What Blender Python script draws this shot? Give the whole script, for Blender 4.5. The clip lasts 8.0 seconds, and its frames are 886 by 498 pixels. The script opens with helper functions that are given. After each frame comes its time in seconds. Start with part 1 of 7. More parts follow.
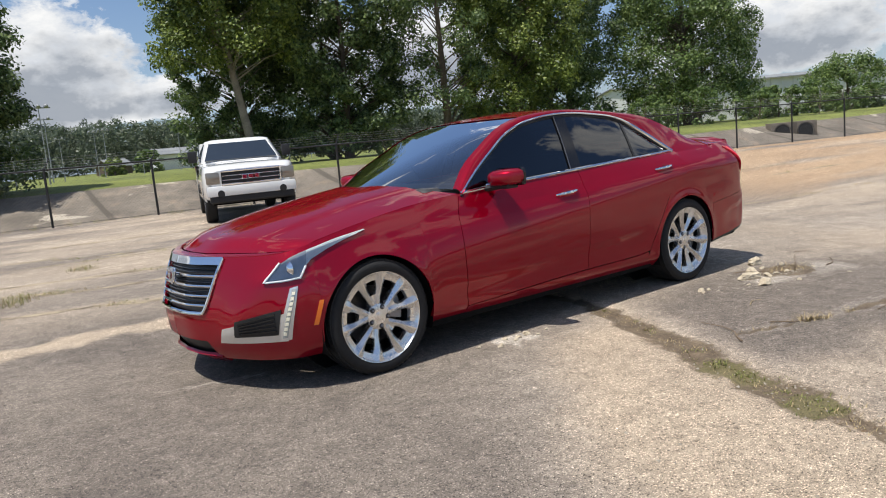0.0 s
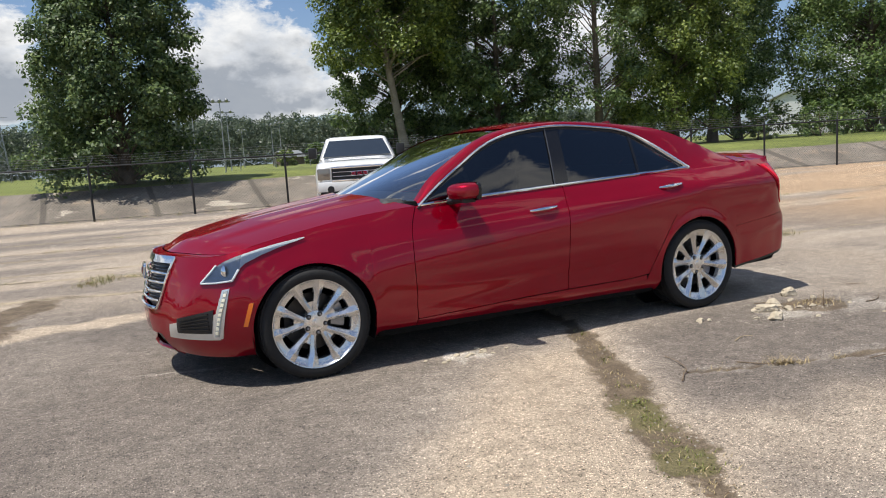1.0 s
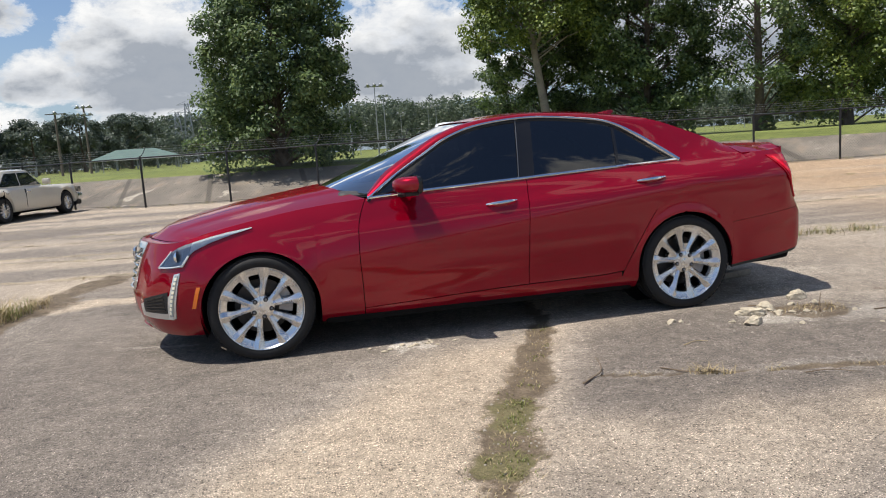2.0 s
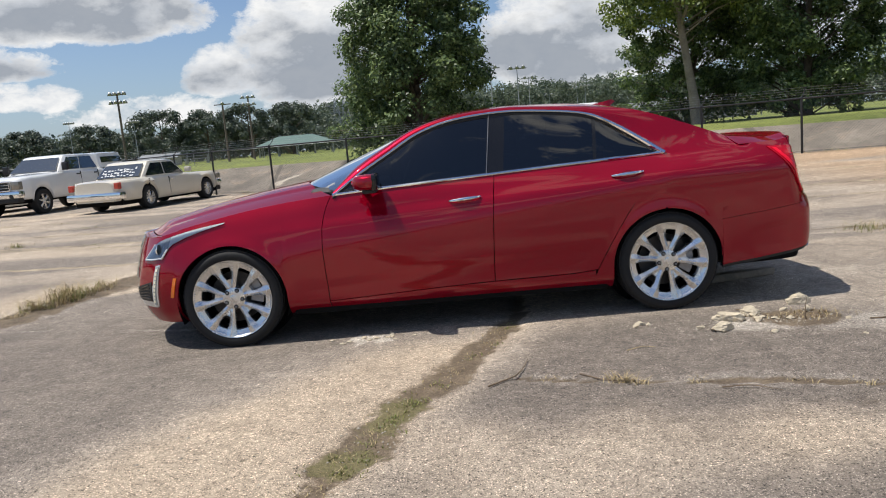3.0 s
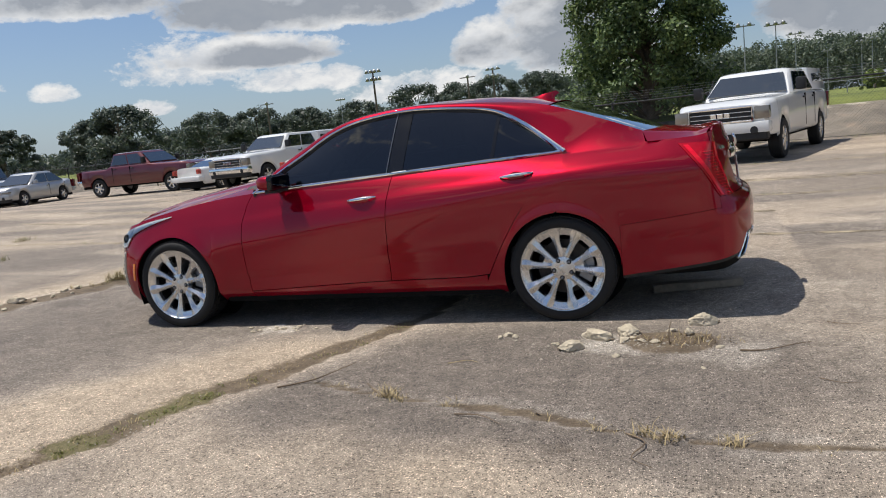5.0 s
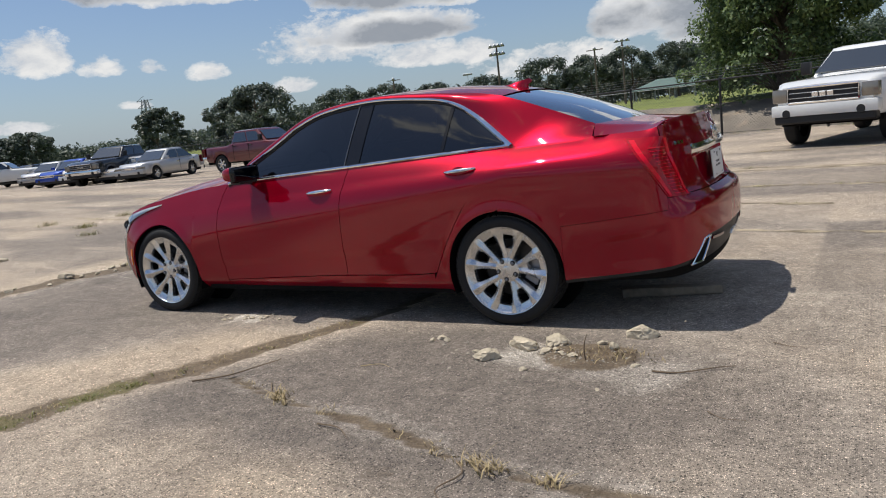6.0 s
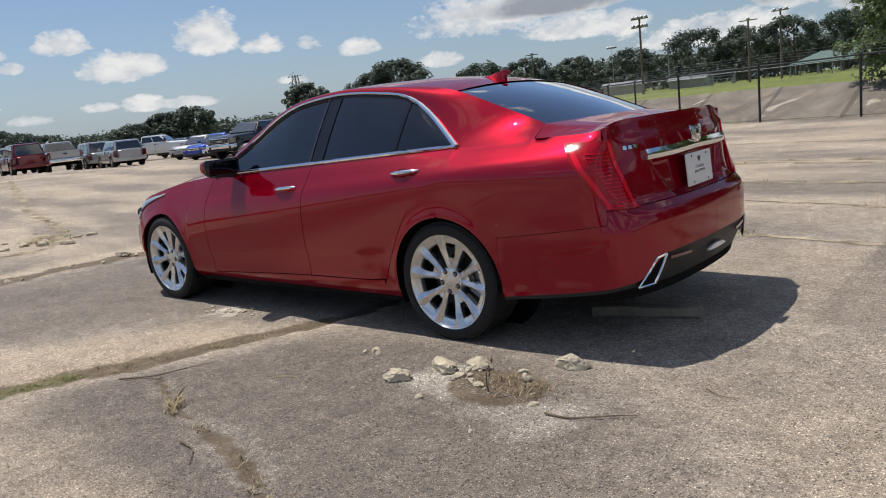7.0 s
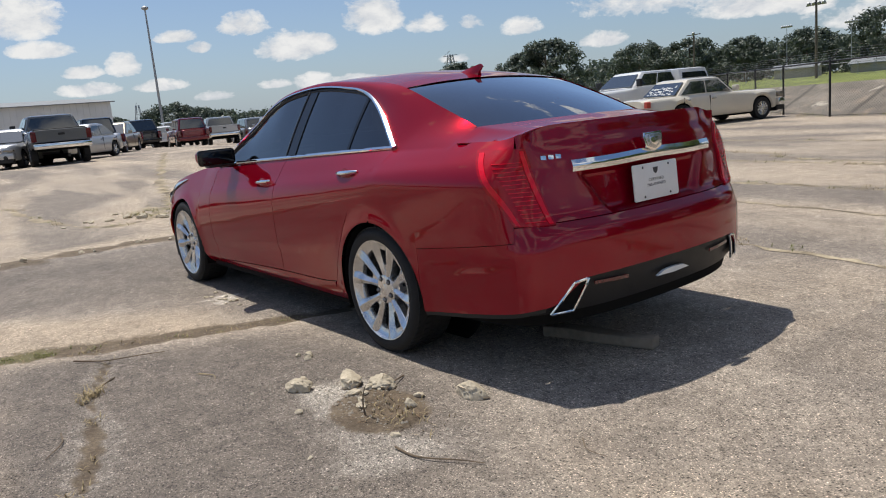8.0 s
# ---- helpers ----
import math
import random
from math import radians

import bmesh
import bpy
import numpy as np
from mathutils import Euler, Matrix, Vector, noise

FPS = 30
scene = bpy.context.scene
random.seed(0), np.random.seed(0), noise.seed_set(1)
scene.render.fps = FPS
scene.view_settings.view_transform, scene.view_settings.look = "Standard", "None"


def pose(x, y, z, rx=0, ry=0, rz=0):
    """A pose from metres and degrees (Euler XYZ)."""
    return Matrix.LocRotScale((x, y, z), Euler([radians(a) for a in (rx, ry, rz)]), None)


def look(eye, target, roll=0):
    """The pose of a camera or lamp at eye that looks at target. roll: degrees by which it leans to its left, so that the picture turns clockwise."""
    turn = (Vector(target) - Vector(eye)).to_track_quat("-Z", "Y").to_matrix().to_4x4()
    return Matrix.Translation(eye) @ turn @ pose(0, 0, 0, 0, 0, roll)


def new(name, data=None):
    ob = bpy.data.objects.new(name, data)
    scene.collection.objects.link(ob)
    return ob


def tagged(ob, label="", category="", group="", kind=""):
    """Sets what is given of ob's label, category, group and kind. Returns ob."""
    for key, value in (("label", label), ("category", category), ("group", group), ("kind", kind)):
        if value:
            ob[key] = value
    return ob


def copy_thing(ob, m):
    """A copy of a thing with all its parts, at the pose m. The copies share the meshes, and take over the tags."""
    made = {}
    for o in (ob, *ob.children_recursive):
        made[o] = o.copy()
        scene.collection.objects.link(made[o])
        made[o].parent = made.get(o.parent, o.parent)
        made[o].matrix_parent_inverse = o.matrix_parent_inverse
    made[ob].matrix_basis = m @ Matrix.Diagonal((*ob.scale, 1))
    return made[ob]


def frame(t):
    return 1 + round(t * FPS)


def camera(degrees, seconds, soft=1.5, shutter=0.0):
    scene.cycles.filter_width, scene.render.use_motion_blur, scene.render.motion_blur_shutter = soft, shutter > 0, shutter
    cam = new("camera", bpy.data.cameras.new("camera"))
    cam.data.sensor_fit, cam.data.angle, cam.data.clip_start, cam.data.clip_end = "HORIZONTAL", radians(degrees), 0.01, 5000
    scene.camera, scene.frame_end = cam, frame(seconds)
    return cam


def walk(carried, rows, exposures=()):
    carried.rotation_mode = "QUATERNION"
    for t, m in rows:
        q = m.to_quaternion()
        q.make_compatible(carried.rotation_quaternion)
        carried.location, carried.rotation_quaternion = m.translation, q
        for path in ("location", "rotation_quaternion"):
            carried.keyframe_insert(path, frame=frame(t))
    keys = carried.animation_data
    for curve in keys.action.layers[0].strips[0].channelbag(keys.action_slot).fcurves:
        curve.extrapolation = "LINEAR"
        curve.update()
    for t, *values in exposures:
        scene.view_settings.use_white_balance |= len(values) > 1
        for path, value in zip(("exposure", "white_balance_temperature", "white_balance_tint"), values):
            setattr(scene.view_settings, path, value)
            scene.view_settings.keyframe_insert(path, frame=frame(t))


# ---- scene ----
cam = camera(61.5, 8.0, soft=1.05)
PATH = [
    (0, (-3.616, -4.469, 1.284), (-2.44, -2.876, 1.0), -5.3),
    (0.5, (-3.069, -4.763, 1.275), (-2.067, -3.052, 1.011), -4.3),
    (1, (-2.504, -5.096, 1.272), (-1.693, -3.286, 1.016), -3.7),
    (1.5, (-1.882, -5.338, 1.271), (-1.27, -3.452, 1.007), -3.6),
    (2, (-1.256, -5.592, 1.263), (-0.853, -3.652, 0.986), -4.0),
    (3.5, (0.601, -5.77, 1.265), (0.41, -3.801, 0.97), -5.4),
    (4, (1.203, -5.738, 1.261), (0.847, -3.793, 0.963), -5.7),
    (4.5, (1.772, -5.586, 1.254), (1.253, -3.678, 0.953), -6.0),
    (6, (3.318, -4.751, 1.232), (2.32, -3.052, 0.895), -6.5),
    (6.5, (3.676, -4.299, 1.242), (2.526, -2.701, 0.892), -6.5),
    (7, (4.058, -3.842, 1.236), (2.755, -2.368, 0.875), -6.3),
    (7.5, (4.366, -3.335, 1.235), (2.92, -2.004, 0.865), -6.0),
    (8, (4.655, -2.858, 1.223), (3.08, -1.683, 0.851), -5.3),
]
walk(cam, [(t, look(*p)) for t, *p in PATH],
     [(0, .10), (2, .10), (3.5, .00), (5, -.10), (6.5, -.18), (8, -.12)])

# ---- world and sun ----
SUN_ELEV, SUN_TURN = 68.0, 184.0   # height, and the way it shines from (degrees from +x, counter-clockwise)


def node(nt, kind, **values):
    n = nt.nodes.new(kind)
    for key, value in values.items():
        n.inputs[key.replace("_", " ")].default_value = value
    return n


def maths(nt, op, a, b=None, c=None):
    n = nt.nodes.new("ShaderNodeMath")
    n.operation = op
    for k, v in enumerate((a, b, c)):
        if v is None:
            continue
        if isinstance(v, (int, float)):
            n.inputs[k].default_value = v
        else:
            nt.links.new(v, n.inputs[k])
    return n.outputs[0]


def mixed(nt, fac, a, b, how="MIX"):
    n = nt.nodes.new("ShaderNodeMix")
    n.data_type, n.blend_type = "RGBA", how
    for k, v in ((0, fac), (6, a), (7, b)):
        if isinstance(v, (int, float)):
            n.inputs[k].default_value = v
        elif isinstance(v, tuple):
            n.inputs[k].default_value = v if len(v) == 4 else (*v, 1)
        else:
            nt.links.new(v, n.inputs[k])
    return n.outputs[2]


def ramp(nt, fac, *stops):
    n = nt.nodes.new("ShaderNodeValToRGB")
    els = n.color_ramp.elements
    while len(els) < len(stops):
        els.new(0.5)
    for e, (p, c) in zip(els, stops):
        e.position = p
        e.color = (c, c, c, 1) if isinstance(c, (int, float)) else (*c, 1)
    nt.links.new(fac, n.inputs[0])
    return n.outputs[0]


def noise_tex(nt, vec, scale, detail=4.0, rough=0.55, dist=0.0):
    n = node(nt, "ShaderNodeTexNoise", Scale=scale, Detail=detail, Roughness=rough, Distortion=dist)
    if vec is not None:
        nt.links.new(vec, n.inputs["Vector"])
    return n.outputs[0]


def make_world():
    w = bpy.data.worlds.new("sky")
    scene.world = w
    w.use_nodes = True
    nt = w.node_tree
    nt.nodes.clear()
    sky = nt.nodes.new("ShaderNodeTexSky")
    sky.sky_type, sky.sun_disc = "NISHITA", False
    sky.sun_elevation, sky.sun_rotation = radians(SUN_ELEV), radians(90 - SUN_TURN)
    sky.air_density, sky.dust_density, sky.ozone_density = 1.0, 1.2, 1.0
    tc = nt.nodes.new("ShaderNodeTexCoord")
    sep = nt.nodes.new("ShaderNodeSeparateXYZ")
    nt.links.new(tc.outputs["Generated"], sep.inputs[0])
    comb = nt.nodes.new("ShaderNodeCombineXYZ")
    nt.links.new(sep.outputs[0], comb.inputs[0])
    nt.links.new(sep.outputs[1], comb.inputs[1])
    nt.links.new(maths(nt, "MULTIPLY", sep.outputs[2], 1.7), comb.inputs[2])
    az = maths(nt, "MULTIPLY", maths(nt, "ARCTAN2", sep.outputs[0], sep.outputs[1]), 57.2958)
    el = maths(nt, "MULTIPLY", maths(nt, "ARCSINE", sep.outputs[2]), 57.2958)
    fine, curl = noise_tex(nt, comb.outputs[0], 26.0, 9.0, 0.62, 0.2), noise_tex(nt, comb.outputs[0], 9.0, 5.0, 0.55)
    wisp = noise_tex(nt, comb.outputs[0], 70.0, 6.0, 0.65, 0.3)
    ragged = maths(nt, "ADD", maths(nt, "MULTIPLY", maths(nt, "SUBTRACT", wisp, .5), 1.2), maths(nt, "ADD", maths(nt, "MULTIPLY", maths(nt, "SUBTRACT", fine, .5), 2.3), maths(nt, "MULTIPLY", maths(nt, "SUBTRACT", curl, .5), 1.7)))

    def heap(clouds, under):
        """Heaped clouds as a field: bearing, foot, half width, height; under says how fast they end below the foot."""
        total = None
        for a, b, w, h in clouds:
            u = maths(nt, "MULTIPLY_ADD", az, 1 / w, -a / w)
            v = maths(nt, "MULTIPLY_ADD", el, 1 / h, -b / h)
            v = maths(nt, "MAXIMUM", v, maths(nt, "MULTIPLY", v, -under))
            f = maths(nt, "SUBTRACT", 1.0, maths(nt, "MULTIPLY_ADD", v, v, maths(nt, "MULTIPLY", u, u)))
            total = f if total is None else maths(nt, "MAXIMUM", total, f)
        return total
    big = [(10.0, 5.2, 6.3, 6.6), (-8.5, 5.8, 6.3, 7.5), (15.5, 4.2, 6.5, 2.4), (-8.0, 4.2, 5.0, 1.3), (26.0, 6.0, 6.0, 6.0), (38.0, 5.0, 9.0, 6.0), (60.0, 4.2, 9.0, 4.2),
           (-27.0, 9.8, 12.0, 4.0), (-33.0, 6.6, 7.5, 1.9), (-15.0, 5.4, 3.0, 3.0), (-46.0, 11.0, 9.0, 3.0)]
    puffs = [(-26.5, 4.6, 2.0, 1.3), (-20.0, 3.2, 6.0, 1.5), (-56.6, 6.7, 2.2, 1.9), (-52.8, 6.0, 1.5, 1.1), (-49.8, 5.8, 1.1, .9), (-46.0, 5.1, 1.4, .9), (-61.4, 5.2, 1.7, 1.0), (-36.8, 6.3, 5.5, 2.4),
             (-30.0, 4.8, 4.0, 1.3), (-58.4, 2.5, 2.2, .6), (-80.5, 7.8, 2.6, 2.0), (-79.5, 5.9, 1.9, .7), (-77.3, 4.4, 1.2, .6), (-74.5, 4.6, 1.1, 1.1), (-70.8, 6.4, 1.5, .6), (-69.4, 5.6, .9, .6),
             (-66.2, 6.9, 1.8, 1.2), (-63.0, 5.0, 2.5, 1.4), (-61.8, 2.6, 1.5, .8), (-72.4, 3.2, 1.7, .6), (-77.0, 3.2, 2.0, .6), (-68.8, 2.2, 1.5, .5), (-64.4, 2.7, 1.2, .5), (-40.0, 3.6, 1.7, .7), (-51.0, 3.4, 1.4, .5)]
    heaped = maths(nt, "MAXIMUM", maths(nt, "MULTIPLY", heap(big, 2.6), 1.8), maths(nt, "MULTIPLY", heap(puffs, 2.2), .85))
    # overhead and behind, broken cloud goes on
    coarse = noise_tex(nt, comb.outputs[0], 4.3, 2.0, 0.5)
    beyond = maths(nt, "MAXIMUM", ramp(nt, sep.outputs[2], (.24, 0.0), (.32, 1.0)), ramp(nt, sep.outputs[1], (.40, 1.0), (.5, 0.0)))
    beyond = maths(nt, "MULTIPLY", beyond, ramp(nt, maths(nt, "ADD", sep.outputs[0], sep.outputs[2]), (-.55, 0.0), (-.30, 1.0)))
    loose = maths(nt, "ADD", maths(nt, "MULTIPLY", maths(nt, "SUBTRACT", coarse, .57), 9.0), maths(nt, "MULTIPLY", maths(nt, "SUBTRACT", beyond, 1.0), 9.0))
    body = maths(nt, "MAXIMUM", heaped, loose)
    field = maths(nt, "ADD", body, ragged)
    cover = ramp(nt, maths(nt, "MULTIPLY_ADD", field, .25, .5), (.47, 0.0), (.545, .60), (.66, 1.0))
    low = maths(nt, "ADD", heap([(a, b + .02 * h, w * .95, max(.9, h * .5)) for a, b, w, h in big], 1.6), maths(nt, "ADD", maths(nt, "MULTIPLY", maths(nt, "SUBTRACT", curl, .5), 4.5), maths(nt, "MULTIPLY", maths(nt, "SUBTRACT", fine, .5), 2.5)))
    white = ramp(nt, fine, (.35, (9.4, 9.8, 10.4)), (.62, (12.6, 12.6, 12.5)))
    shade = mixed(nt, ramp(nt, maths(nt, "MULTIPLY_ADD", low, .25, .5), (.40, 0.0), (.70, .88)), white, (4.0, 4.5, 5.3))
    haze = ramp(nt, sep.outputs[2], (0.0, 0.5), (0.08, 0.20), (0.25, 0.0))
    base = mixed(nt, 1.0, sky.outputs[0], (1.14, 1.29, 1.52), "MULTIPLY")
    base = mixed(nt, haze, base, (6.6, 8.2, 10.2))
    bg = node(nt, "ShaderNodeBackground", Strength=0.072)
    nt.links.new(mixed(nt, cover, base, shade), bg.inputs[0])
    out = nt.nodes.new("ShaderNodeOutputWorld")
    nt.links.new(bg.outputs[0], out.inputs[0])


make_world()
sun_lamp = new("sun", bpy.data.lights.new("sun", "SUN"))
sun_lamp.data.energy, sun_lamp.data.angle, sun_lamp.data.color = 5.0, radians(0.55), (1.0, 0.955, 0.88)
sun_lamp.matrix_world = look((-30 * math.cos(radians(SUN_ELEV)) * -math.cos(radians(SUN_TURN)),
                              30 * math.cos(radians(SUN_ELEV)) * math.sin(radians(SUN_TURN)),
                              30 * math.sin(radians(SUN_ELEV))), (0, 0, 0))

# ---- materials ----
def surf(name, col, rough=0.6, metal=0.0, var=0.12, scale=3.0, bump=0.0, bscale=60.0, coat=0.0, spec=0.5, fine=40.0, tint=None, coord="Object"):
    """A surface with variation at two scales, a little gloss change and fine relief."""
    m = bpy.data.materials.new(name)
    m.use_nodes = True
    nt = m.node_tree
    p = nt.nodes["Principled BSDF"]
    tc = nt.nodes.new("ShaderNodeTexCoord")
    v = tc.outputs[coord]
    a, b = noise_tex(nt, v, scale, 4.0), noise_tex(nt, v, fine, 3.0)
    k = maths(nt, "ADD", maths(nt, "MULTIPLY", a, 0.65), maths(nt, "MULTIPLY", b, 0.35))
    lo = tuple(c * (1 - var) for c in col)
    hi = tuple(min(1, c * (1 + var)) for c in (tint or col))
    c = ramp(nt, k, (0.33, lo), (0.67, hi))
    nt.links.new(c, p.inputs["Base Color"])
    r = ramp(nt, a, (0.3, max(0.0, rough * 0.88)), (0.7, min(1.0, rough * 1.12)))
    nt.links.new(r, p.inputs["Roughness"])
    p.inputs["Metallic"].default_value = metal
    p.inputs["Specular IOR Level"].default_value = spec
    p.inputs["Coat Weight"].default_value = coat
    p.inputs["Coat Roughness"].default_value = 0.02
    p.inputs["Coat IOR"].default_value = 1.54
    if bump:
        bn = node(nt, "ShaderNodeBump", Strength=min(1.0, bump), Distance=0.01)
        nt.links.new(noise_tex(nt, v, bscale, 5.0), bn.inputs["Height"])
        nt.links.new(bn.outputs[0], p.inputs["Normal"])
    return m


def tinted_glass(name, through_col, gloss=0.02, gain=2.0):
    """Window glass: dark film that lets a little light through under a clear reflection."""
    m = bpy.data.materials.new(name)
    m.use_nodes = True
    nt = m.node_tree
    nt.nodes.clear()
    tr = node(nt, "ShaderNodeBsdfTransparent", Color=(*through_col, 1))
    gl = node(nt, "ShaderNodeBsdfGlossy", Color=(1, 1, 1, 1), Roughness=gloss)
    fr = node(nt, "ShaderNodeFresnel", IOR=1.52)
    mx = nt.nodes.new("ShaderNodeMixShader")
    nt.links.new(maths(nt, "MULTIPLY", fr.outputs[0], gain), mx.inputs[0])
    nt.links.new(tr.outputs[0], mx.inputs[1])
    nt.links.new(gl.outputs[0], mx.inputs[2])
    out = nt.nodes.new("ShaderNodeOutputMaterial")
    nt.links.new(mx.outputs[0], out.inputs[0])
    return m


def car_paint(name, col, metal=0.45, rough=0.34, flake=0.0):
    m = surf(name, col, rough, metal, var=0.06, scale=1.2, coat=1.0, spec=0.0 if flake else 0.25, fine=900.0 if flake else 30.0)
    if flake:      # a candy coat: the flakes mirror in the paint's own hue
        m.node_tree.nodes["Principled BSDF"].inputs["Specular Tint"].default_value = (*[c ** .5 for c in col], 1)
        m.node_tree.nodes["Principled BSDF"].inputs["Coat Weight"].default_value = .85
    return m


def leaf_mat(name, dark, light, yellow=None):
    m = bpy.data.materials.new(name)
    m.use_nodes = True
    nt = m.node_tree
    p = nt.nodes["Principled BSDF"]
    geo = nt.nodes.new("ShaderNodeNewGeometry")
    tc = nt.nodes.new("ShaderNodeTexCoord")
    k = maths(nt, "ADD", maths(nt, "MULTIPLY", geo.outputs["Random Per Island"], 0.55),
              maths(nt, "MULTIPLY", noise_tex(nt, tc.outputs["Object"], 0.5, 3.0), 0.55))
    c = ramp(nt, k, (0.25, dark), (0.62, light), (0.85, yellow or light))
    nt.links.new(c, p.inputs["Base Color"])
    p.inputs["Roughness"].default_value = 0.5
    tl = nt.nodes.new("ShaderNodeBsdfTranslucent")
    nt.links.new(c, tl.inputs[0])
    mx = node(nt, "ShaderNodeMixShader", Fac=0.34)
    nt.links.new(p.outputs[0], mx.inputs[1])
    nt.links.new(tl.outputs[0], mx.inputs[2])
    nt.links.new(mx.outputs[0], nt.nodes["Material Output"].inputs[0])
    return m


M = dict(
    red=car_paint("red_paint", (0.268, 0.0006, 0.0128), .45, .33, flake=1),
    white_paint=car_paint("white_paint", (0.74, 0.74, 0.72), 0.0, 0.35),
    cream_paint=car_paint("cream_paint", (0.62, 0.57, 0.47), 0.0, 0.5),
    maroon_paint=car_paint("maroon_paint", (0.10, 0.012, 0.018), 0.2, 0.4),
    chrome=surf("chrome", (0.82, 0.83, 0.84), 0.07, 1.0, 0.03),
    alloy=surf("bright_alloy", (0.74, 0.735, 0.72), 0.26, 0.92, 0.06, 6.0), barrel_dark=surf("dark_barrel", (0.035, 0.035, 0.036), 0.5, 0.6, 0.2),
    alloy_dark=surf("cast_alloy", (0.30, 0.30, 0.31), 0.4, 0.9, 0.2, 8.0),
    iron=surf("brake_iron", (0.055, 0.052, 0.05), 0.45, 0.8, 0.3, 9.0),
    rubber=surf("tyre_rubber", (0.020, 0.020, 0.020), 0.75, 0, 0.25, 5.0, 0.25, 90.0, spec=0.3),
    black=surf("black_plastic", (0.016, 0.016, 0.017), 0.5, 0, 0.2, 6.0, 0.08, 200.0, spec=0.4),
    gloss_black=surf("gloss_black", (0.010, 0.010, 0.011), 0.12, 0, 0.1),
    liner=surf("underbody_black", (0.008, 0.008, 0.008), 0.9, 0, 0.2, spec=0.1),
    glass=tinted_glass("tinted_window_glass", (0.03, 0.034, 0.04), gain=1.7),
    glass_rear=tinted_glass("rear_window_glass", (0.05, 0.055, 0.06), gain=2.3),
    glass_front=tinted_glass("windscreen_glass", (0.42, 0.47, 0.48), gain=3.6),
    lens=tinted_glass("clear_lens", (0.85, 0.87, 0.88)),
    red_lens=surf("red_lens", (0.70, 0.007, 0.026), 0.12, 0, 0.15, 30.0, spec=.2, coat=.3),
    red_lens_mid=surf("deep_red_lens", (0.36, 0.003, 0.012), 0.10, 0, 0.15, 30.0, spec=.2, coat=.35),
    red_lens_dark=surf("dark_red_lens", (0.10, 0.002, 0.006), 0.1, 0, 0.1, coat=1.0),
    amber=surf("amber_lens", (0.75, 0.16, 0.01), 0.12, 0, 0.1, coat=1.0),
    lamp_grey=surf("lamp_reflector", (0.60, 0.61, 0.62), 0.25, 0.8, 0.1, 12.0),
    lamp_bowl=surf("lamp_bowl", (0.46, 0.48, 0.50), 0.25, 0.3, 0.12, 14.0), satin=surf("satin_trim", (0.74, 0.75, 0.74), 0.32, 0.75, 0.05, 6.0), drl=surf("daylight_lens", (0.42, 0.45, 0.42), 0.18, 0.1, 0.08, 9.0, coat=1.0),
    lamp_white=surf("white_light_guide", (0.80, 0.82, 0.82), 0.2, 0, 0.04, coat=1.0),
    lamp_cell=surf("lamp_cell", (0.85, 0.80, 0.62), 0.25, 0, 0.05, coat=1.0),
    satin_dark=surf("dark_trim", (0.16, 0.16, 0.165), 0.35, 0.8, 0.05),
    # near-black mirror colour paints in a dim reflection
    mirror=surf("dark_mirror", (0.035, 0.036, 0.04), 0.03, 1.0, 0.03),
    plate=surf("white_plate", (0.78, 0.78, 0.77), 0.4, 0, 0.03, spec=0.4),
    ink=surf("dark_ink", (0.05, 0.05, 0.055), 0.5),
    seat=surf("dark_leather", (0.03, 0.028, 0.027), 0.55, 0, 0.2),
    cabin=surf("cabin_plastic", (0.035, 0.035, 0.037), 0.7, 0, 0.2),
)

# ---- mesh tools ----
def clamp01(v):
    return 0.0 if v < 0 else 1.0 if v > 1 else v


def sstep(a, b, v):
    t = clamp01((v - a) / (b - a))
    return t * t * (3 - 2 * t)


def curve1(*pts):
    """A smooth function through (x, y) pairs, with no overshoot (monotone cubic)."""
    xs, ys = [p[0] for p in pts], [p[1] for p in pts]
    n = len(xs)
    d = [(ys[i + 1] - ys[i]) / (xs[i + 1] - xs[i]) for i in range(n - 1)]
    m = [d[0]] + [0 if d[i - 1] * d[i] <= 0 else 2 * d[i - 1] * d[i] / (d[i - 1] + d[i]) for i in range(1, n - 1)] + [d[-1]]

    def f(x):
        if x <= xs[0]:
            return ys[0]
        if x >= xs[-1]:
            return ys[-1]
        i = max(k for k in range(n - 1) if xs[k] <= x)
        h = xs[i + 1] - xs[i]
        t = (x - xs[i]) / h
        return (ys[i] * (1 + 2 * t) * (1 - t) ** 2 + h * m[i] * t * (1 - t) ** 2
                + ys[i + 1] * t * t * (3 - 2 * t) + h * m[i + 1] * t * t * (t - 1))
    return f


def spline(pts, u):
    """A point on a Catmull-Rom curve through pts, u from 0 to 1."""
    n = len(pts) - 1
    k = min(int(u * n), n - 1)
    t = u * n - k
    p1, p2 = Vector(pts[k]), Vector(pts[k + 1])
    p0 = Vector(pts[k - 1]) if k > 0 else 2 * p1 - p2
    p3 = Vector(pts[k + 2]) if k + 2 <= n else 2 * p2 - p1
    return 0.5 * (2 * p1 + (p2 - p0) * t + (2 * p0 - 5 * p1 + 4 * p2 - p3) * t * t + (3 * p1 - p0 - 3 * p2 + p3) * t ** 3)


def part(name, bm, material, parent, label="", smooth=35.0, kind=""):
    """Links a bmesh as one mesh object under a thing or a part."""
    me = bpy.data.meshes.new(name)
    bm.to_mesh(me)
    bm.free()
    if material is not None:
        me.materials.append(material)
    if smooth:
        for p in me.polygons:
            p.use_smooth = True
        me.set_sharp_from_angle(angle=radians(smooth))
    ob = new(name, me)
    if parent is not None:
        ob.parent = parent
    return tagged(ob, label, kind=kind)


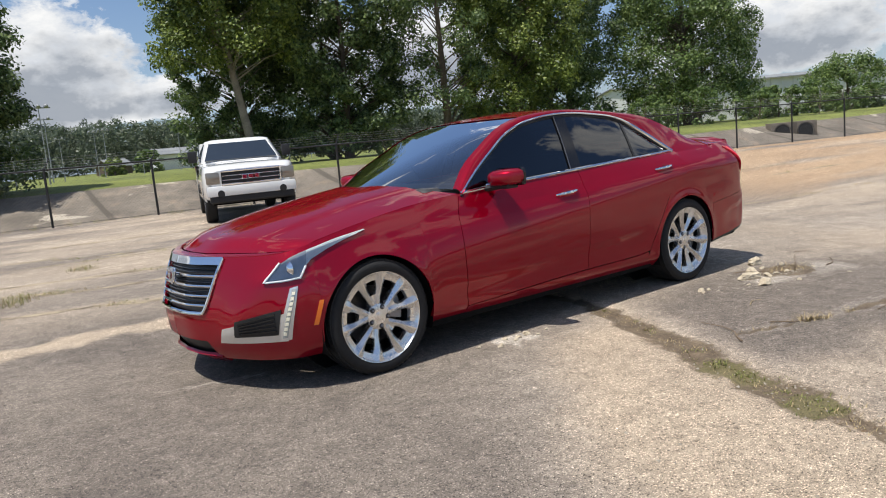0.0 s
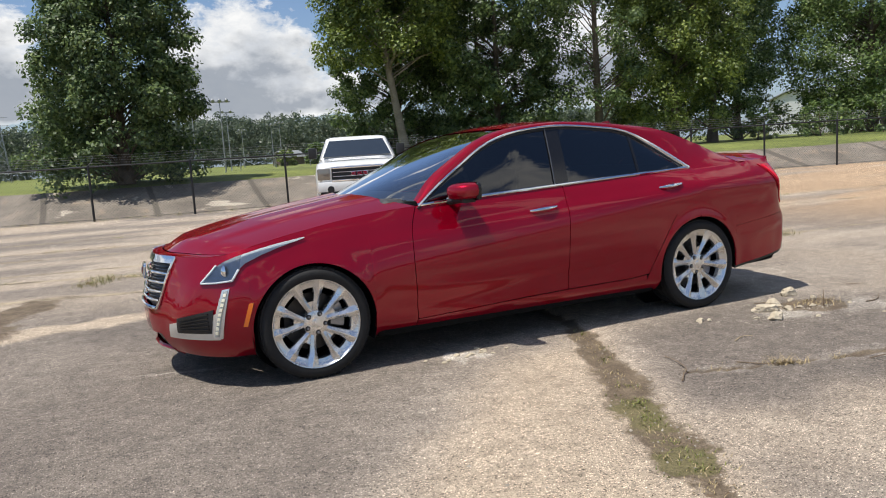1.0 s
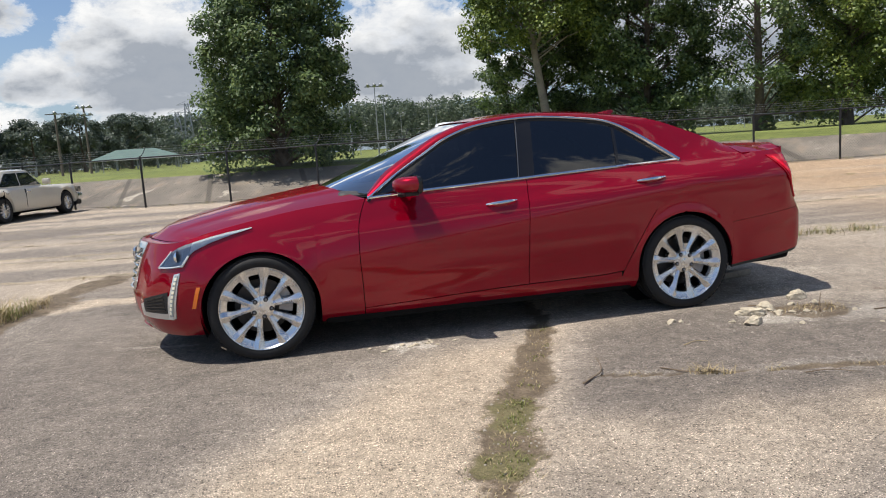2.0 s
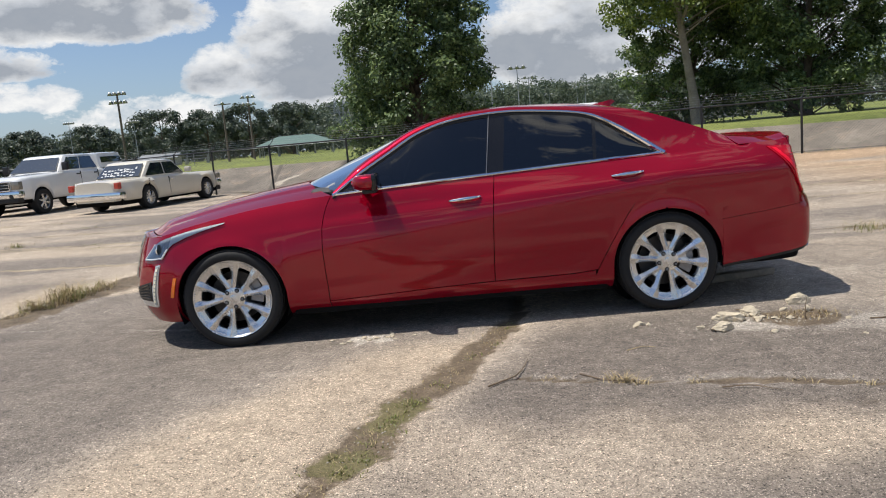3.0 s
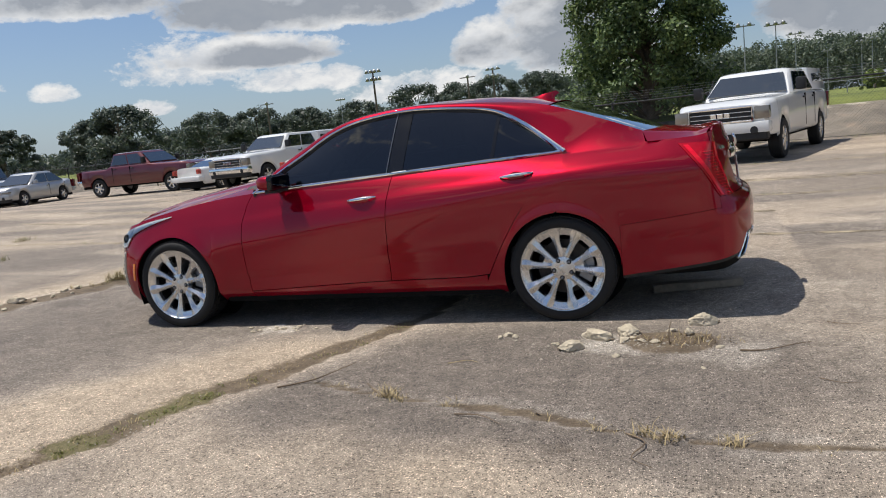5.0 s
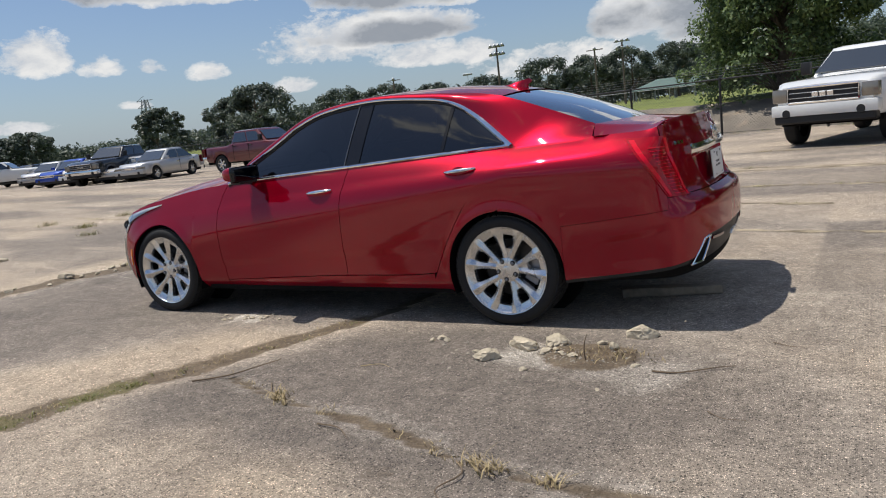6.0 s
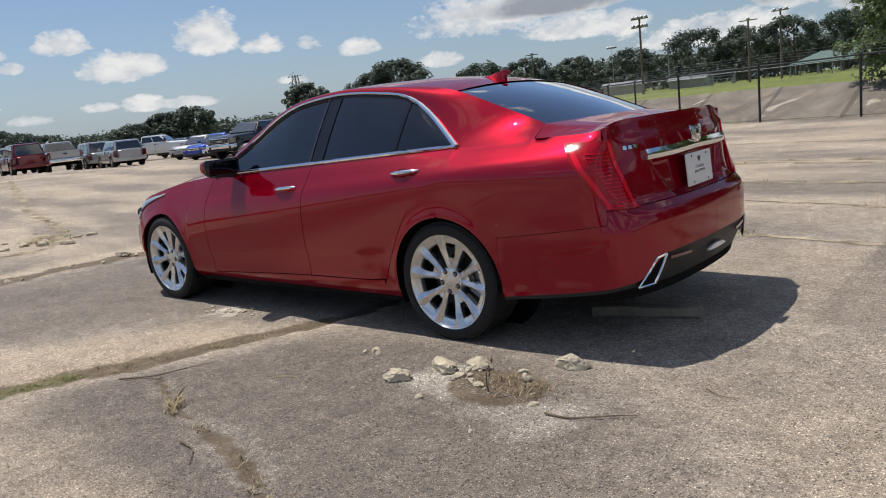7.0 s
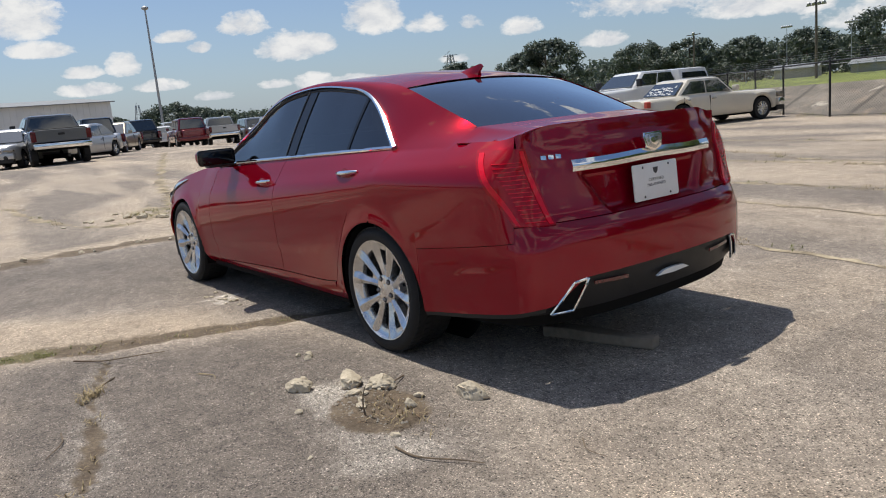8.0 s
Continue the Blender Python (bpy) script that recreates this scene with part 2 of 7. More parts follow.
def thing(name, label, category, m=None, group=""):
    ob = new(name)
    ob.empty_display_size = 0.2
    if m is not None:
        ob.matrix_world = m
    return tagged(ob, label, category, group)


def join(bm, other):
    me = bpy.data.meshes.new("tmp")
    other.to_mesh(me)
    other.free()
    bm.from_mesh(me)
    bpy.data.meshes.remove(me)
    return bm


def grid(F, nu, nv, flange=0.0, out=None, flip_y=False):
    """A surface patch F(u, v), turned to face away from the point out; its rim is turned in by flange."""
    bm = bmesh.new()
    vs = []
    for j in range(nv + 1):
        row = []
        for i in range(nu + 1):
            p = Vector(F(i / nu, j / nv))
            if flip_y:
                p.y = -p.y
            row.append(bm.verts.new(p))
        vs.append(row)
    for j in range(nv):
        for i in range(nu):
            q = [vs[j][i], vs[j][i + 1], vs[j + 1][i + 1], vs[j + 1][i]]
            try:
                bm.faces.new(q)
            except ValueError:
                pass
    bmesh.ops.remove_doubles(bm, verts=bm.verts[:], dist=1e-5)
    bm.normal_update()
    if out is not None:
        o = Vector(out)
        if flip_y:
            o.y = -o.y
        s = sum(f.normal.dot(f.calc_center_median() - o) * f.calc_area() for f in bm.faces)
        if s < 0:
            bmesh.ops.reverse_faces(bm, faces=bm.faces[:])
            bm.normal_update()
    if flange:
        edges = [e for e in bm.edges if e.is_boundary]
        nrm = {v: v.normal.copy() for e in edges for v in e.verts}
        new_v = {v: bm.verts.new(v.co - n * flange) for v, n in nrm.items()}
        for e in edges:
            f = e.link_faces[0]
            a, b = e.verts
            order = list(f.verts)
            if order[(order.index(a) + 1) % len(order)] is not b:
                a, b = b, a
            bm.faces.new((b, a, new_v[a], new_v[b]))
    return bm


def lathe(profile, axis="y", steps=48, start=0.0, span=2 * math.pi):
    """Turns (radius, offset) pairs round the axis."""
    bm = bmesh.new()
    rows = []
    closed = abs(span - 2 * math.pi) < 1e-6
    count = steps if closed else steps + 1
    for r, o in profile:
        row = []
        for i in range(count):
            a = start + span * i / steps
            c, s = r * math.cos(a), r * math.sin(a)
            row.append(bm.verts.new({"y": (c, o, s), "z": (c, s, o), "x": (o, c, s)}[axis]))
        rows.append(row)
    for j in range(len(rows) - 1):
        for i in range(steps):
            k = (i + 1) % count
            q = (rows[j][i], rows[j][k], rows[j + 1][k], rows[j + 1][i])
            if len(set(q)) == 4:
                bm.faces.new(q)
    bmesh.ops.remove_doubles(bm, verts=bm.verts[:], dist=1e-6)
    bmesh.ops.recalc_face_normals(bm, faces=bm.faces[:])
    return bm


def box(x0, x1, y0, y1, z0, z1, bevel=0.0, seg=2):
    bm = bmesh.new()
    bmesh.ops.create_cube(bm, size=1.0)
    for v in bm.verts:
        v.co = Vector(((x0 + x1) / 2 + v.co.x * (x1 - x0), (y0 + y1) / 2 + v.co.y * (y1 - y0), (z0 + z1) / 2 + v.co.z * (z1 - z0)))
    if bevel:
        bmesh.ops.bevel(bm, geom=bm.edges[:], offset=bevel, segments=seg, affect="EDGES", profile=0.6)
    return bm


def prism(outline, y0, y1, bevel=0.0):
    """An (x, z) outline with thickness from y0 to y1."""
    bm = bmesh.new()
    a = [bm.verts.new((x, y0, z)) for x, z in outline]
    b = [bm.verts.new((x, y1, z)) for x, z in outline]
    n = len(a)
    bm.faces.new(a)
    bm.faces.new(b[::-1])
    for i in range(n):
        bm.faces.new((a[i], b[i], b[(i + 1) % n], a[(i + 1) % n]))
    bmesh.ops.recalc_face_normals(bm, faces=bm.faces[:])
    if bevel:
        bmesh.ops.bevel(bm, geom=bm.edges[:], offset=bevel, segments=2, affect="EDGES", profile=0.6)
    return bm


def tube(path, radius, sides=8, caps=True):
    """A round bar along a path; radius is a number or a function of 0..1."""
    bm = bmesh.new()
    pts = [Vector(p) for p in path]
    rows = []
    side = None
    for i, p in enumerate(pts):
        d = (pts[min(i + 1, len(pts) - 1)] - pts[max(i - 1, 0)]).normalized()
        if side is None:
            side = d.orthogonal().normalized()
        side = (side - d * side.dot(d)).normalized()
        up = d.cross(side)
        r = radius(i / max(1, len(pts) - 1)) if callable(radius) else radius
        rows.append([bm.verts.new(p + (side * math.cos(2 * math.pi * k / sides) + up * math.sin(2 * math.pi * k / sides)) * r) for k in range(sides)])
    for a, b in zip(rows, rows[1:]):
        for k in range(sides):
            bm.faces.new((a[k], a[(k + 1) % sides], b[(k + 1) % sides], b[k]))
    if caps and sides > 2:
        bm.faces.new(rows[0][::-1])
        bm.faces.new(rows[-1])
    return bm


def cosine(a, b, n):
    return [a + (b - a) * (1 - math.cos(math.pi * i / n)) / 2 for i in range(n + 1)]

# ---- ground ----
FENCE = [(-400, 95), (-60, 34), (-30, 29), (-14, 25.5), (-9, 21.6), (-5.5, 18.3), (-.4, 17.0), (2.4, 16.7), (7.5, 15.5), (10.4, 14.9), (16.6, 13.7),
         (22, 12.0), (29.5, 9.4), (60, 7.0), (400, 6.0)]


def fence_y(x):
    for (a, b), (c, d) in zip(FENCE, FENCE[1:]):
        if x <= c:
            return b + (d - b) * (x - a) / (c - a)
    return FENCE[-1][1]


def ground_h(x, y):
    """The lot is flat by the car and rises gently to the west."""
    return .45 * sstep(-9, -25, x) * sstep(21, 8, y)


def line_dist(pts, x, y):
    """Distance from a broken line, and how far along it the nearest place is (0..1)."""
    best, where = 1e9, 0.0
    n = len(pts) - 1
    for i in range(n):
        (ax, ay), (bx, by) = pts[i], pts[i + 1]
        dx, dy = bx - ax, by - ay
        t = clamp01(((x - ax) * dx + (y - ay) * dy) / (dx * dx + dy * dy))
        d = math.hypot(x - ax - dx * t, y - ay - dy * t)
        if d < best:
            best, where = d, (i + t) / n
    return best, where


CRACK = [(.60, .6), (.46, -.61), (.37, -.83), (.15, -1.40), (-.10, -1.97), (-.30, -2.38), (-.44, -2.79), (-.56, -3.08), (-.72, -3.5), (-.9, -4.4), (-1.3, -6.5)]
CRACK_B = [(-3.2, 3.6), (-3.62, 1.9), (-3.85, 1.0), (-4.05, .3), (-4.25, -.5), (-4.3, -1.5), (-4.2, -2.1), (-4.5, -3.6)]
CRACK_C = [(.30, -2.02), (.72, -2.17), (.97, -2.25), (1.38, -2.32), (1.74, -2.44), (1.96, -2.53), (2.3, -2.60), (3.2, -2.62), (4.2, -2.3)]
JOINTS = [[(-12, 5.4), (-2.97, 3.6), (-1.55, 3.05), (2, 2.2), (9, 1.0)], [(-14, 8.6), (-2.6, 5.9), (0, 5.4), (6, 4.6), (14, 3.2)],
          [(-14, 10.6), (-3, 8.0), (6, 6.4), (14, 5.0)], [(-9, .9), (-6.75, .29), (-7.1, -.6), (-12, -.9)],
          [(-26, 6.6), (-15.3, 3.1), (-9, 1.3), (-6.8, .4)], [(-14, 13.5), (0, 10.6), (12, 8.4)], [(-9, 7.4), (-2.74, 5.1), (-2.3, 4.7), (-1.1, 4.45), (3, 3.5)], [(-9, 10.8), (-2.3, 9.0), (-1.45, 8.4), (-.13, 7.8), (6, 6.6)]]
TAN_EDGE = [(-3.9, -7.8), (-2.6, -4.6), (-1.9, -3.1), (-1.70, -2.65), (-1.47, -2.17), (-1.06, -1.62), (-.42, -1.09), (.18, -.92), (.42, -.85)]
SAND_RIDGE = [(-3.5, 1.75), (-3.06, 1.91), (-2.5, 1.96), (-1.9, 1.87), (-1.2, 1.75)]
PITS = [(1.735, -2.69, .085, .075), (1.555, -2.63, .045, .03)]
SOIL = (2.12, -1.35)


def fbm(x, y, s, seed=0.0, octaves=4):
    return noise.fractal(Vector((x * s, y * s, seed)), 1.0, 2.0, octaves)


def left_of_crack(x, y):
    for (ax, ay), (bx, by) in zip(CRACK, CRACK[1:]):
        if by <= y <= ay:
            return x < ax + (bx - ax) * (y - ay) / (by - ay)
    return x < .6


def ground_marks(x, y):
    """Height, and how much sand, bare soil, dark tar and pale grit there is."""
    h = ground_h(x, y)
    sand = soil = dark = pale = moss = 0.0
    near = -6.5 < x < 6.5 and -7.5 < y < 4.5
    hold = sstep(-6.5, -5.2, x) * sstep(6.5, 4.6, x) * sstep(-7.5, -6.0, y) * sstep(4.5, 3.2, y)
    n1, n2 = fbm(x, y, .55, 3.1), fbm(x, y, 2.3, 7.7)
    if near:
        h += .010 * fbm(x, y, .35, 1.0) * sstep(.2, 1.2, abs(abs(x) - 1.4555) + max(0, abs(y) - .9)) + .0025 * fbm(x, y, 3.0, 2.0)
        d, s = line_dist(CRACK, x, y)
        wob = .05 * fbm(x, y, 2.5, 4.0) + .035 * fbm(x, y, 9, 14.0)
        wide = (.034 + .068 * math.exp(-((s - .42) / .12) ** 2) + .06 * math.exp(-((s - .62) / .06) ** 2) + .02) * (1 - .6 * sstep(.68, .80, s))
        k = 1 - sstep(wide * .6, wide * 2.0, d + wob * 1.4)
        soil = max(soil, k)
        moss = k * (math.exp(-((s - .50) / .06) ** 2) + math.exp(-((s - .64) / .05) ** 2) + .25 * sstep(.2, .3, s) * sstep(.85, .7, s))
        h -= .012 * k
        d2, s2 = line_dist(CRACK_B, x, y)
        k2 = 1 - sstep(.13, .40, d2 + .18 * n2)
        soil, h = max(soil, k2 * .9), h + .035 * k2 * (.4 + .6 * fbm(x, y, 5, 9.0))
        pale = max(pale, .45 * (1 - sstep(.2, .6, d2 + .25 * n1)))
        beyond = 1 if x < -3.95 + .16 * y else 0
        bank_sand = beyond * .95 * (1 - sstep(.3, 1.3, d2 + .4 * n1))
        d4, _ = line_dist(SAND_RIDGE, x, y)
        k4 = 1 - sstep(.10, .30, d4 + .16 * n2 + .08 * n1)
        bank_sand, h = max(bank_sand, k4), h + .012 * k4 * (.5 + fbm(x, y, 6, 8.0))
        d3, s3 = line_dist(CRACK_C, x, y)
        k3 = 1 - sstep(.010, .045, d3 + .035 * n2)
        soil, h = max(soil, k3 * .95), h - .012 * k3
        pale = max(pale, .45 * (1 - sstep(.03, .20, d3 + .12 * n2)))
        # sandy wedge west of the crack, tar on both sides of it
        if left_of_crack(x, y):
            de, _ = line_dist(TAN_EDGE, x, y)
            ye = None
            inside = False
            for (ax, ay), (bx, by) in zip(TAN_EDGE, TAN_EDGE[1:]):
                if ax <= x <= bx:
                    inside = y < ay + (by - ay) * (x - ax) / (bx - ax)
            sd = de if inside else -de
            sand = sstep(-.10, .42, sd + .22 * n1 + .05 * n2)
            dark = max(dark, (.62 + .38 * sstep(-.3, .3, n1)) * (1 - sstep(-.5, .25, sd + .2 * n1)))
        else:
            e = math.hypot((x - 1.35) / 1.5, (y + 2.0) / 1.1) + .35 * n1
            e2 = math.hypot((x - 1.6) / 1.3, (y + 3.6) / .7) + .4 * n1
            core = max(1 - sstep(.75, 1.25, e), .8 * (1 - sstep(.5, 1.1, e2)))
            sand = (1 - core) * clamp01(.14 + .7 * n1) + .55 * (1 - sstep(.02, .32, d + .2 * n1))
            sand = min(1.0, sand + .30 * sstep(2.3, 3.3, x) * sstep(-.5, .3, n1 + .2))
            dark = (.9 * core + .35 * (1 - core) * sstep(-.2, .3, n2)) * sstep(.12, .4, d)
        sand = max(sand, bank_sand)
        dark *= 1 - bank_sand
        for px, py, ra, rb in PITS:
            k = 1 - sstep(.75, 1.15, math.hypot((x - px) / ra, (y - py) / rb) + .3 * n2)
            soil, dark, h = max(soil, k * .45), max(dark, k), h - .014 * k
        r = math.hypot((x - SOIL[0]) / .33, (y - SOIL[1]) / .20)
        k = 1 - sstep(.65, 1.15, r + .35 * n2)
        soil, h = max(soil, k * 1.25), h + k * (.010 + .02 * fbm(x, y, 6, 5.0))
        r = math.hypot(x - 1.72, (y + 1.42) * 1.5)
        pale = max(pale, .8 * (1 - sstep(.12, .46, r + .2 * n2)))
        r = math.hypot(x - 2.45, (y + 1.45) * 1.3)
        pale = max(pale, .55 * (1 - sstep(.15, .65, r + .25 * n2)))
        r = math.hypot((x + .56) / 1.5, y + 1.0)
        pale = max(pale, 1.0 * (1 - sstep(.04, .14, r + .14 * fbm(x, y, 7, 6.0))))
        # worn white line
        if -3.6 < x < -1.9:
            ly = .14 - .35 * (x + 3.3) / 1.14
            pale = max(pale, .62 * (1 - sstep(.018, .05, abs(y - ly) + .03 * n2)) * sstep(-.5, .1, n1))
    wide_n = fbm(x * .35, y, .33, 12.0)
    streak = sstep(-.25, .35, fbm(x * .22 - y * .04, y + .12 * x, .9, 21.0))
    far = sstep(2.0, 4.0, y) if x < 3 else sstep(-.6, 1.8, y)
    far = max(far, sstep(-4.6, -5.6, x), 1 - hold)
    soil, pale, h = soil * hold, pale * hold, ground_h(x, y) + (h - ground_h(x, y)) * hold
    sand = sand * (1 - far) + far * clamp01(.02 + .60 * streak + .45 * wide_n)
    dark = dark * (1 - far) + far * clamp01(.55 - .9 * streak - .3 * wide_n)
    orange = sstep(4.5, 10, x) * sstep(0, 2.5, y) * sstep(-.35, .25, fbm(x * .4, y, .5, 31.0) + .25)
    return h, sand, soil, dark, pale, orange, moss * hold


def lot_material():
    m = bpy.data.materials.new("worn_asphalt")
    m.use_nodes = True
    nt = m.node_tree
    p = nt.nodes["Principled BSDF"]
    tc = nt.nodes.new("ShaderNodeTexCoord")
    v = tc.outputs["Object"]

    def att(name):
        a = nt.nodes.new("ShaderNodeAttribute")
        a.attribute_name = name
        return a.outputs["Fac"]
    n_big, n_mid, n_fine = noise_tex(nt, v, .6, 5.0), noise_tex(nt, v, 7.0, 5.0, .6), noise_tex(nt, v, 190.0, 3.0, .75)
    def stones(scale, light, dark_, size):
        """Round stones and pits of one size: a factor for the colour, and a height."""
        vo = node(nt, "ShaderNodeTexVoronoi", Scale=scale)
        nt.links.new(v, vo.inputs["Vector"])
        col = nt.nodes.new("ShaderNodeSeparateColor")
        nt.links.new(vo.outputs["Color"], col.inputs[0])
        dot = ramp(nt, vo.outputs["Distance"], (size, 1.0), (size + .16, 0.0))
        kind = ramp(nt, col.outputs[0], (.20, dark_), (.34, 1.0), (.66, 1.0), (.80, light), (1.0, light * 1.35))
        return mixed(nt, dot, (1.0, 1.0, 1.0), kind), maths(nt, "MULTIPLY", dot, maths(nt, "SUBTRACT", col.outputs[0], .35))
    def ragged(name, lo=.40, hi=.72, rough=1.5):
        """A mark with a broken, crumbly edge instead of a soft one."""
        k = maths(nt, "ADD", att(name), maths(nt, "MULTIPLY", maths(nt, "SUBTRACT", n_edge, .5), rough))
        return maths(nt, "MULTIPLY", ramp(nt, k, (lo, 0.0), (hi, 1.0)), ramp(nt, att(name), (.02, 0.0), (.12, 1.0)))
    n_edge = maths(nt, "ADD", maths(nt, "MULTIPLY", noise_tex(nt, v, 26.0, 8.0, .78), .75), maths(nt, "MULTIPLY", noise_tex(nt, v, 5.0, 4.0, .6), .25))
    big_f, big_h = stones(42.0, 1.18, .50, .17)
    mid_f, mid_h = stones(85.0, 1.55, .14, .25)
    far_f, far_h = stones(17.0, 1.12, .62, .09)
    tiny_f, tiny_h = stones(165.0, 2.3, .12, .30)
    base = ramp(nt, maths(nt, "ADD", maths(nt, "MULTIPLY", n_big, .55), maths(nt, "MULTIPLY", n_mid, .45)),
                (.36, (.190, .160, .131)), (.52, (.265, .224, .182)), (.66, (.355, .302, .245)))
    tar = ramp(nt, n_mid, (.3, (.095, .079, .066)), (.7, (.160, .134, .112)))
    base = mixed(nt, maths(nt, "MULTIPLY", att("dark"), .92), base, tar)
    sandc = ramp(nt, maths(nt, "ADD", maths(nt, "MULTIPLY", n_mid, .6), maths(nt, "MULTIPLY", n_big, .4)), (.35, (.325, .258, .187)), (.65, (.480, .384, .282)))
    base = mixed(nt, maths(nt, "MULTIPLY", att("sand"), .85), base, sandc)
    base = mixed(nt, maths(nt, "MULTIPLY", att("orange"), .75), base, ramp(nt, n_mid, (.3, (.30, .19, .105)), (.7, (.42, .29, .175))))
    base = mixed(nt, maths(nt, "MULTIPLY", ragged("pale", .36, .75, .7), .72), base, ramp(nt, n_mid, (.3, (.34, .30, .25)), (.7, (.56, .51, .44))))
    # exposed stones: some light, some dark; dark specks also paint the grain's small shadows
    grit2 = ramp(nt, n_fine, (.30, .45), (.46, 1.08), (.72, 1.75))
    patchy = ramp(nt, noise_tex(nt, v, 28.0, 4.0, .65), (.30, .82), (.50, 1.0), (.70, 1.16))
    for f_ in (big_f, mid_f, tiny_f, far_f, grit2, patchy):
        base = mixed(nt, .9, base, mixed(nt, 1.0, base, f_, "MULTIPLY"))
    soilc = ramp(nt, maths(nt, "ADD", maths(nt, "MULTIPLY", n_mid, .4), maths(nt, "MULTIPLY", noise_tex(nt, v, 60.0, 5.0, .75), .6)), (.3, (.052, .037, .023)), (.50, (.125, .091, .058)), (.70, (.26, .198, .128)))
    base = mixed(nt, maths(nt, "MULTIPLY", ragged("soil", .38, .82, 1.6), .92), base, soilc)
    mossc = ramp(nt, noise_tex(nt, v, 90.0, 4.0, .7), (.32, (.060, .062, .016)), (.52, (.150, .150, .040)), (.70, (.260, .240, .085)))
    base = mixed(nt, maths(nt, "MULTIPLY", ragged("moss", .68, .92, 1.7), .45), base, mossc)
    nt.links.new(base, p.inputs["Base Color"])
    p.inputs["Roughness"].default_value = .88
    p.inputs["Specular IOR Level"].default_value = .35
    b1 = node(nt, "ShaderNodeBump", Strength=.8, Distance=.008)
    nt.links.new(maths(nt, "ADD", maths(nt, "ADD", big_h, mid_h), n_fine), b1.inputs["Height"])
    b2 = node(nt, "ShaderNodeBump", Strength=.5, Distance=.02)
    nt.links.new(noise_tex(nt, v, 16.0, 5.0), b2.inputs["Height"])
    nt.links.new(b1.outputs[0], b2.inputs["Normal"])
    nt.links.new(b2.outputs[0], p.inputs["Normal"])
    return m


def spread(a, b, step, grow, far):
    """Lines at an even step from a to b, then wider and wider out to far on both sides."""
    mid = [a + (b - a) * i / round((b - a) / step) for i in range(round((b - a) / step) + 1)]
    lo, hi, s = [], [], step
    while (lo[-1] if lo else a) > -far:
        s *= grow
        lo.append((lo[-1] if lo else a) - s)
    s = step
    while (hi[-1] if hi else b) < far:
        s *= grow
        hi.append((hi[-1] if hi else b) + s)
    return lo[::-1] + mid + hi


def make_lot():
    xs = spread(-6.4, 5.4, .045, 1.06, 395)
    ys = [y for y in spread(-6.2, 3.2, .045, 1.06, 395) if y <= 3.2]
    n_up = 46
    verts, marks = [], []
    for x in xs:
        fy = fence_y(x) + .35
        col = ys + [3.2 + (fy - 3.2) * ((i + 1) / n_up) ** 1.5 for i in range(n_up)]
        for y in col:
            h, *rest = ground_marks(x, y)
            verts.append((x, y, h))
            marks.append(rest)
    m = len(ys) + n_up
    faces = [(i * m + j, (i + 1) * m + j, (i + 1) * m + j + 1, i * m + j + 1) for i in range(len(xs) - 1) for j in range(m - 1)]
    me = bpy.data.meshes.new("lot")
    me.from_pydata(verts, [], faces)
    for k, name in enumerate(("sand", "soil", "dark", "pale", "orange", "moss")):
        a = me.attributes.new(name, "FLOAT", "POINT")
        a.data.foreach_set("value", [r[k] for r in marks])
    me.materials.append(lot_material())
    for q in me.polygons:
        q.use_smooth = True
    return tagged(new("lot", me), "cracked sandy asphalt parking lot with soil in its joints", "ground", kind="structure")


def grass_material():
    m = surf("mown_grass", (.115, .150, .040), .9, 0, .35, .12, .4, 30.0, spec=.2, fine=3.0, tint=(.19, .21, .06))
    return m


def concrete_material():
    m = bpy.data.materials.new("stained_concrete")
    m.use_nodes = True
    nt = m.node_tree
    p = nt.nodes["Principled BSDF"]
    tc = nt.nodes.new("ShaderNodeTexCoord")
    v = tc.outputs["Object"]
    a, b = noise_tex(nt, v, .45, 5.0, .6), noise_tex(nt, v, 5.0, 4.0)
    base = ramp(nt, maths(nt, "ADD", maths(nt, "MULTIPLY", a, .7), maths(nt, "MULTIPLY", b, .3)), (.36, (.125, .105, .084)), (.52, (.190, .162, .130)), (.66, (.275, .236, .188)))
    rust = ramp(nt, noise_tex(nt, v, .9, 4.0, .6, .6), (.56, 0.0), (.70, .7))
    base = mixed(nt, rust, base, (.30, .225, .155))
    worn = ramp(nt, noise_tex(nt, v, .30, 6.0, .68, .5), (.60, 0.0), (.64, .75))
    base = mixed(nt, worn, base, (.50, .44, .35))
    slab = nt.nodes.new("ShaderNodeTexWave")
    slab.inputs["Scale"].default_value, slab.inputs["Distortion"].default_value = .055, .6
    nt.links.new(v, slab.inputs["Vector"])
    base = mixed(nt, ramp(nt, slab.outputs["Fac"], (.004, .7), (.012, 0.0)), base, (.07, .06, .045))
    nt.links.new(base, p.inputs["Base Color"])
    p.inputs["Roughness"].default_value = .9
    bn = node(nt, "ShaderNodeBump", Strength=.4, Distance=.02)
    nt.links.new(noise_tex(nt, v, 12.0, 5.0), bn.inputs["Height"])
    nt.links.new(bn.outputs[0], p.inputs["Normal"])
    return m


M["grass_ground"], M["concrete"] = grass_material(), concrete_material()
BANK_TOP = .38


def far_edge(x):
    """How far behind the fence the channel's grassy edge runs."""
    return 26.0 - 13.0 * sstep(9, 32, x)


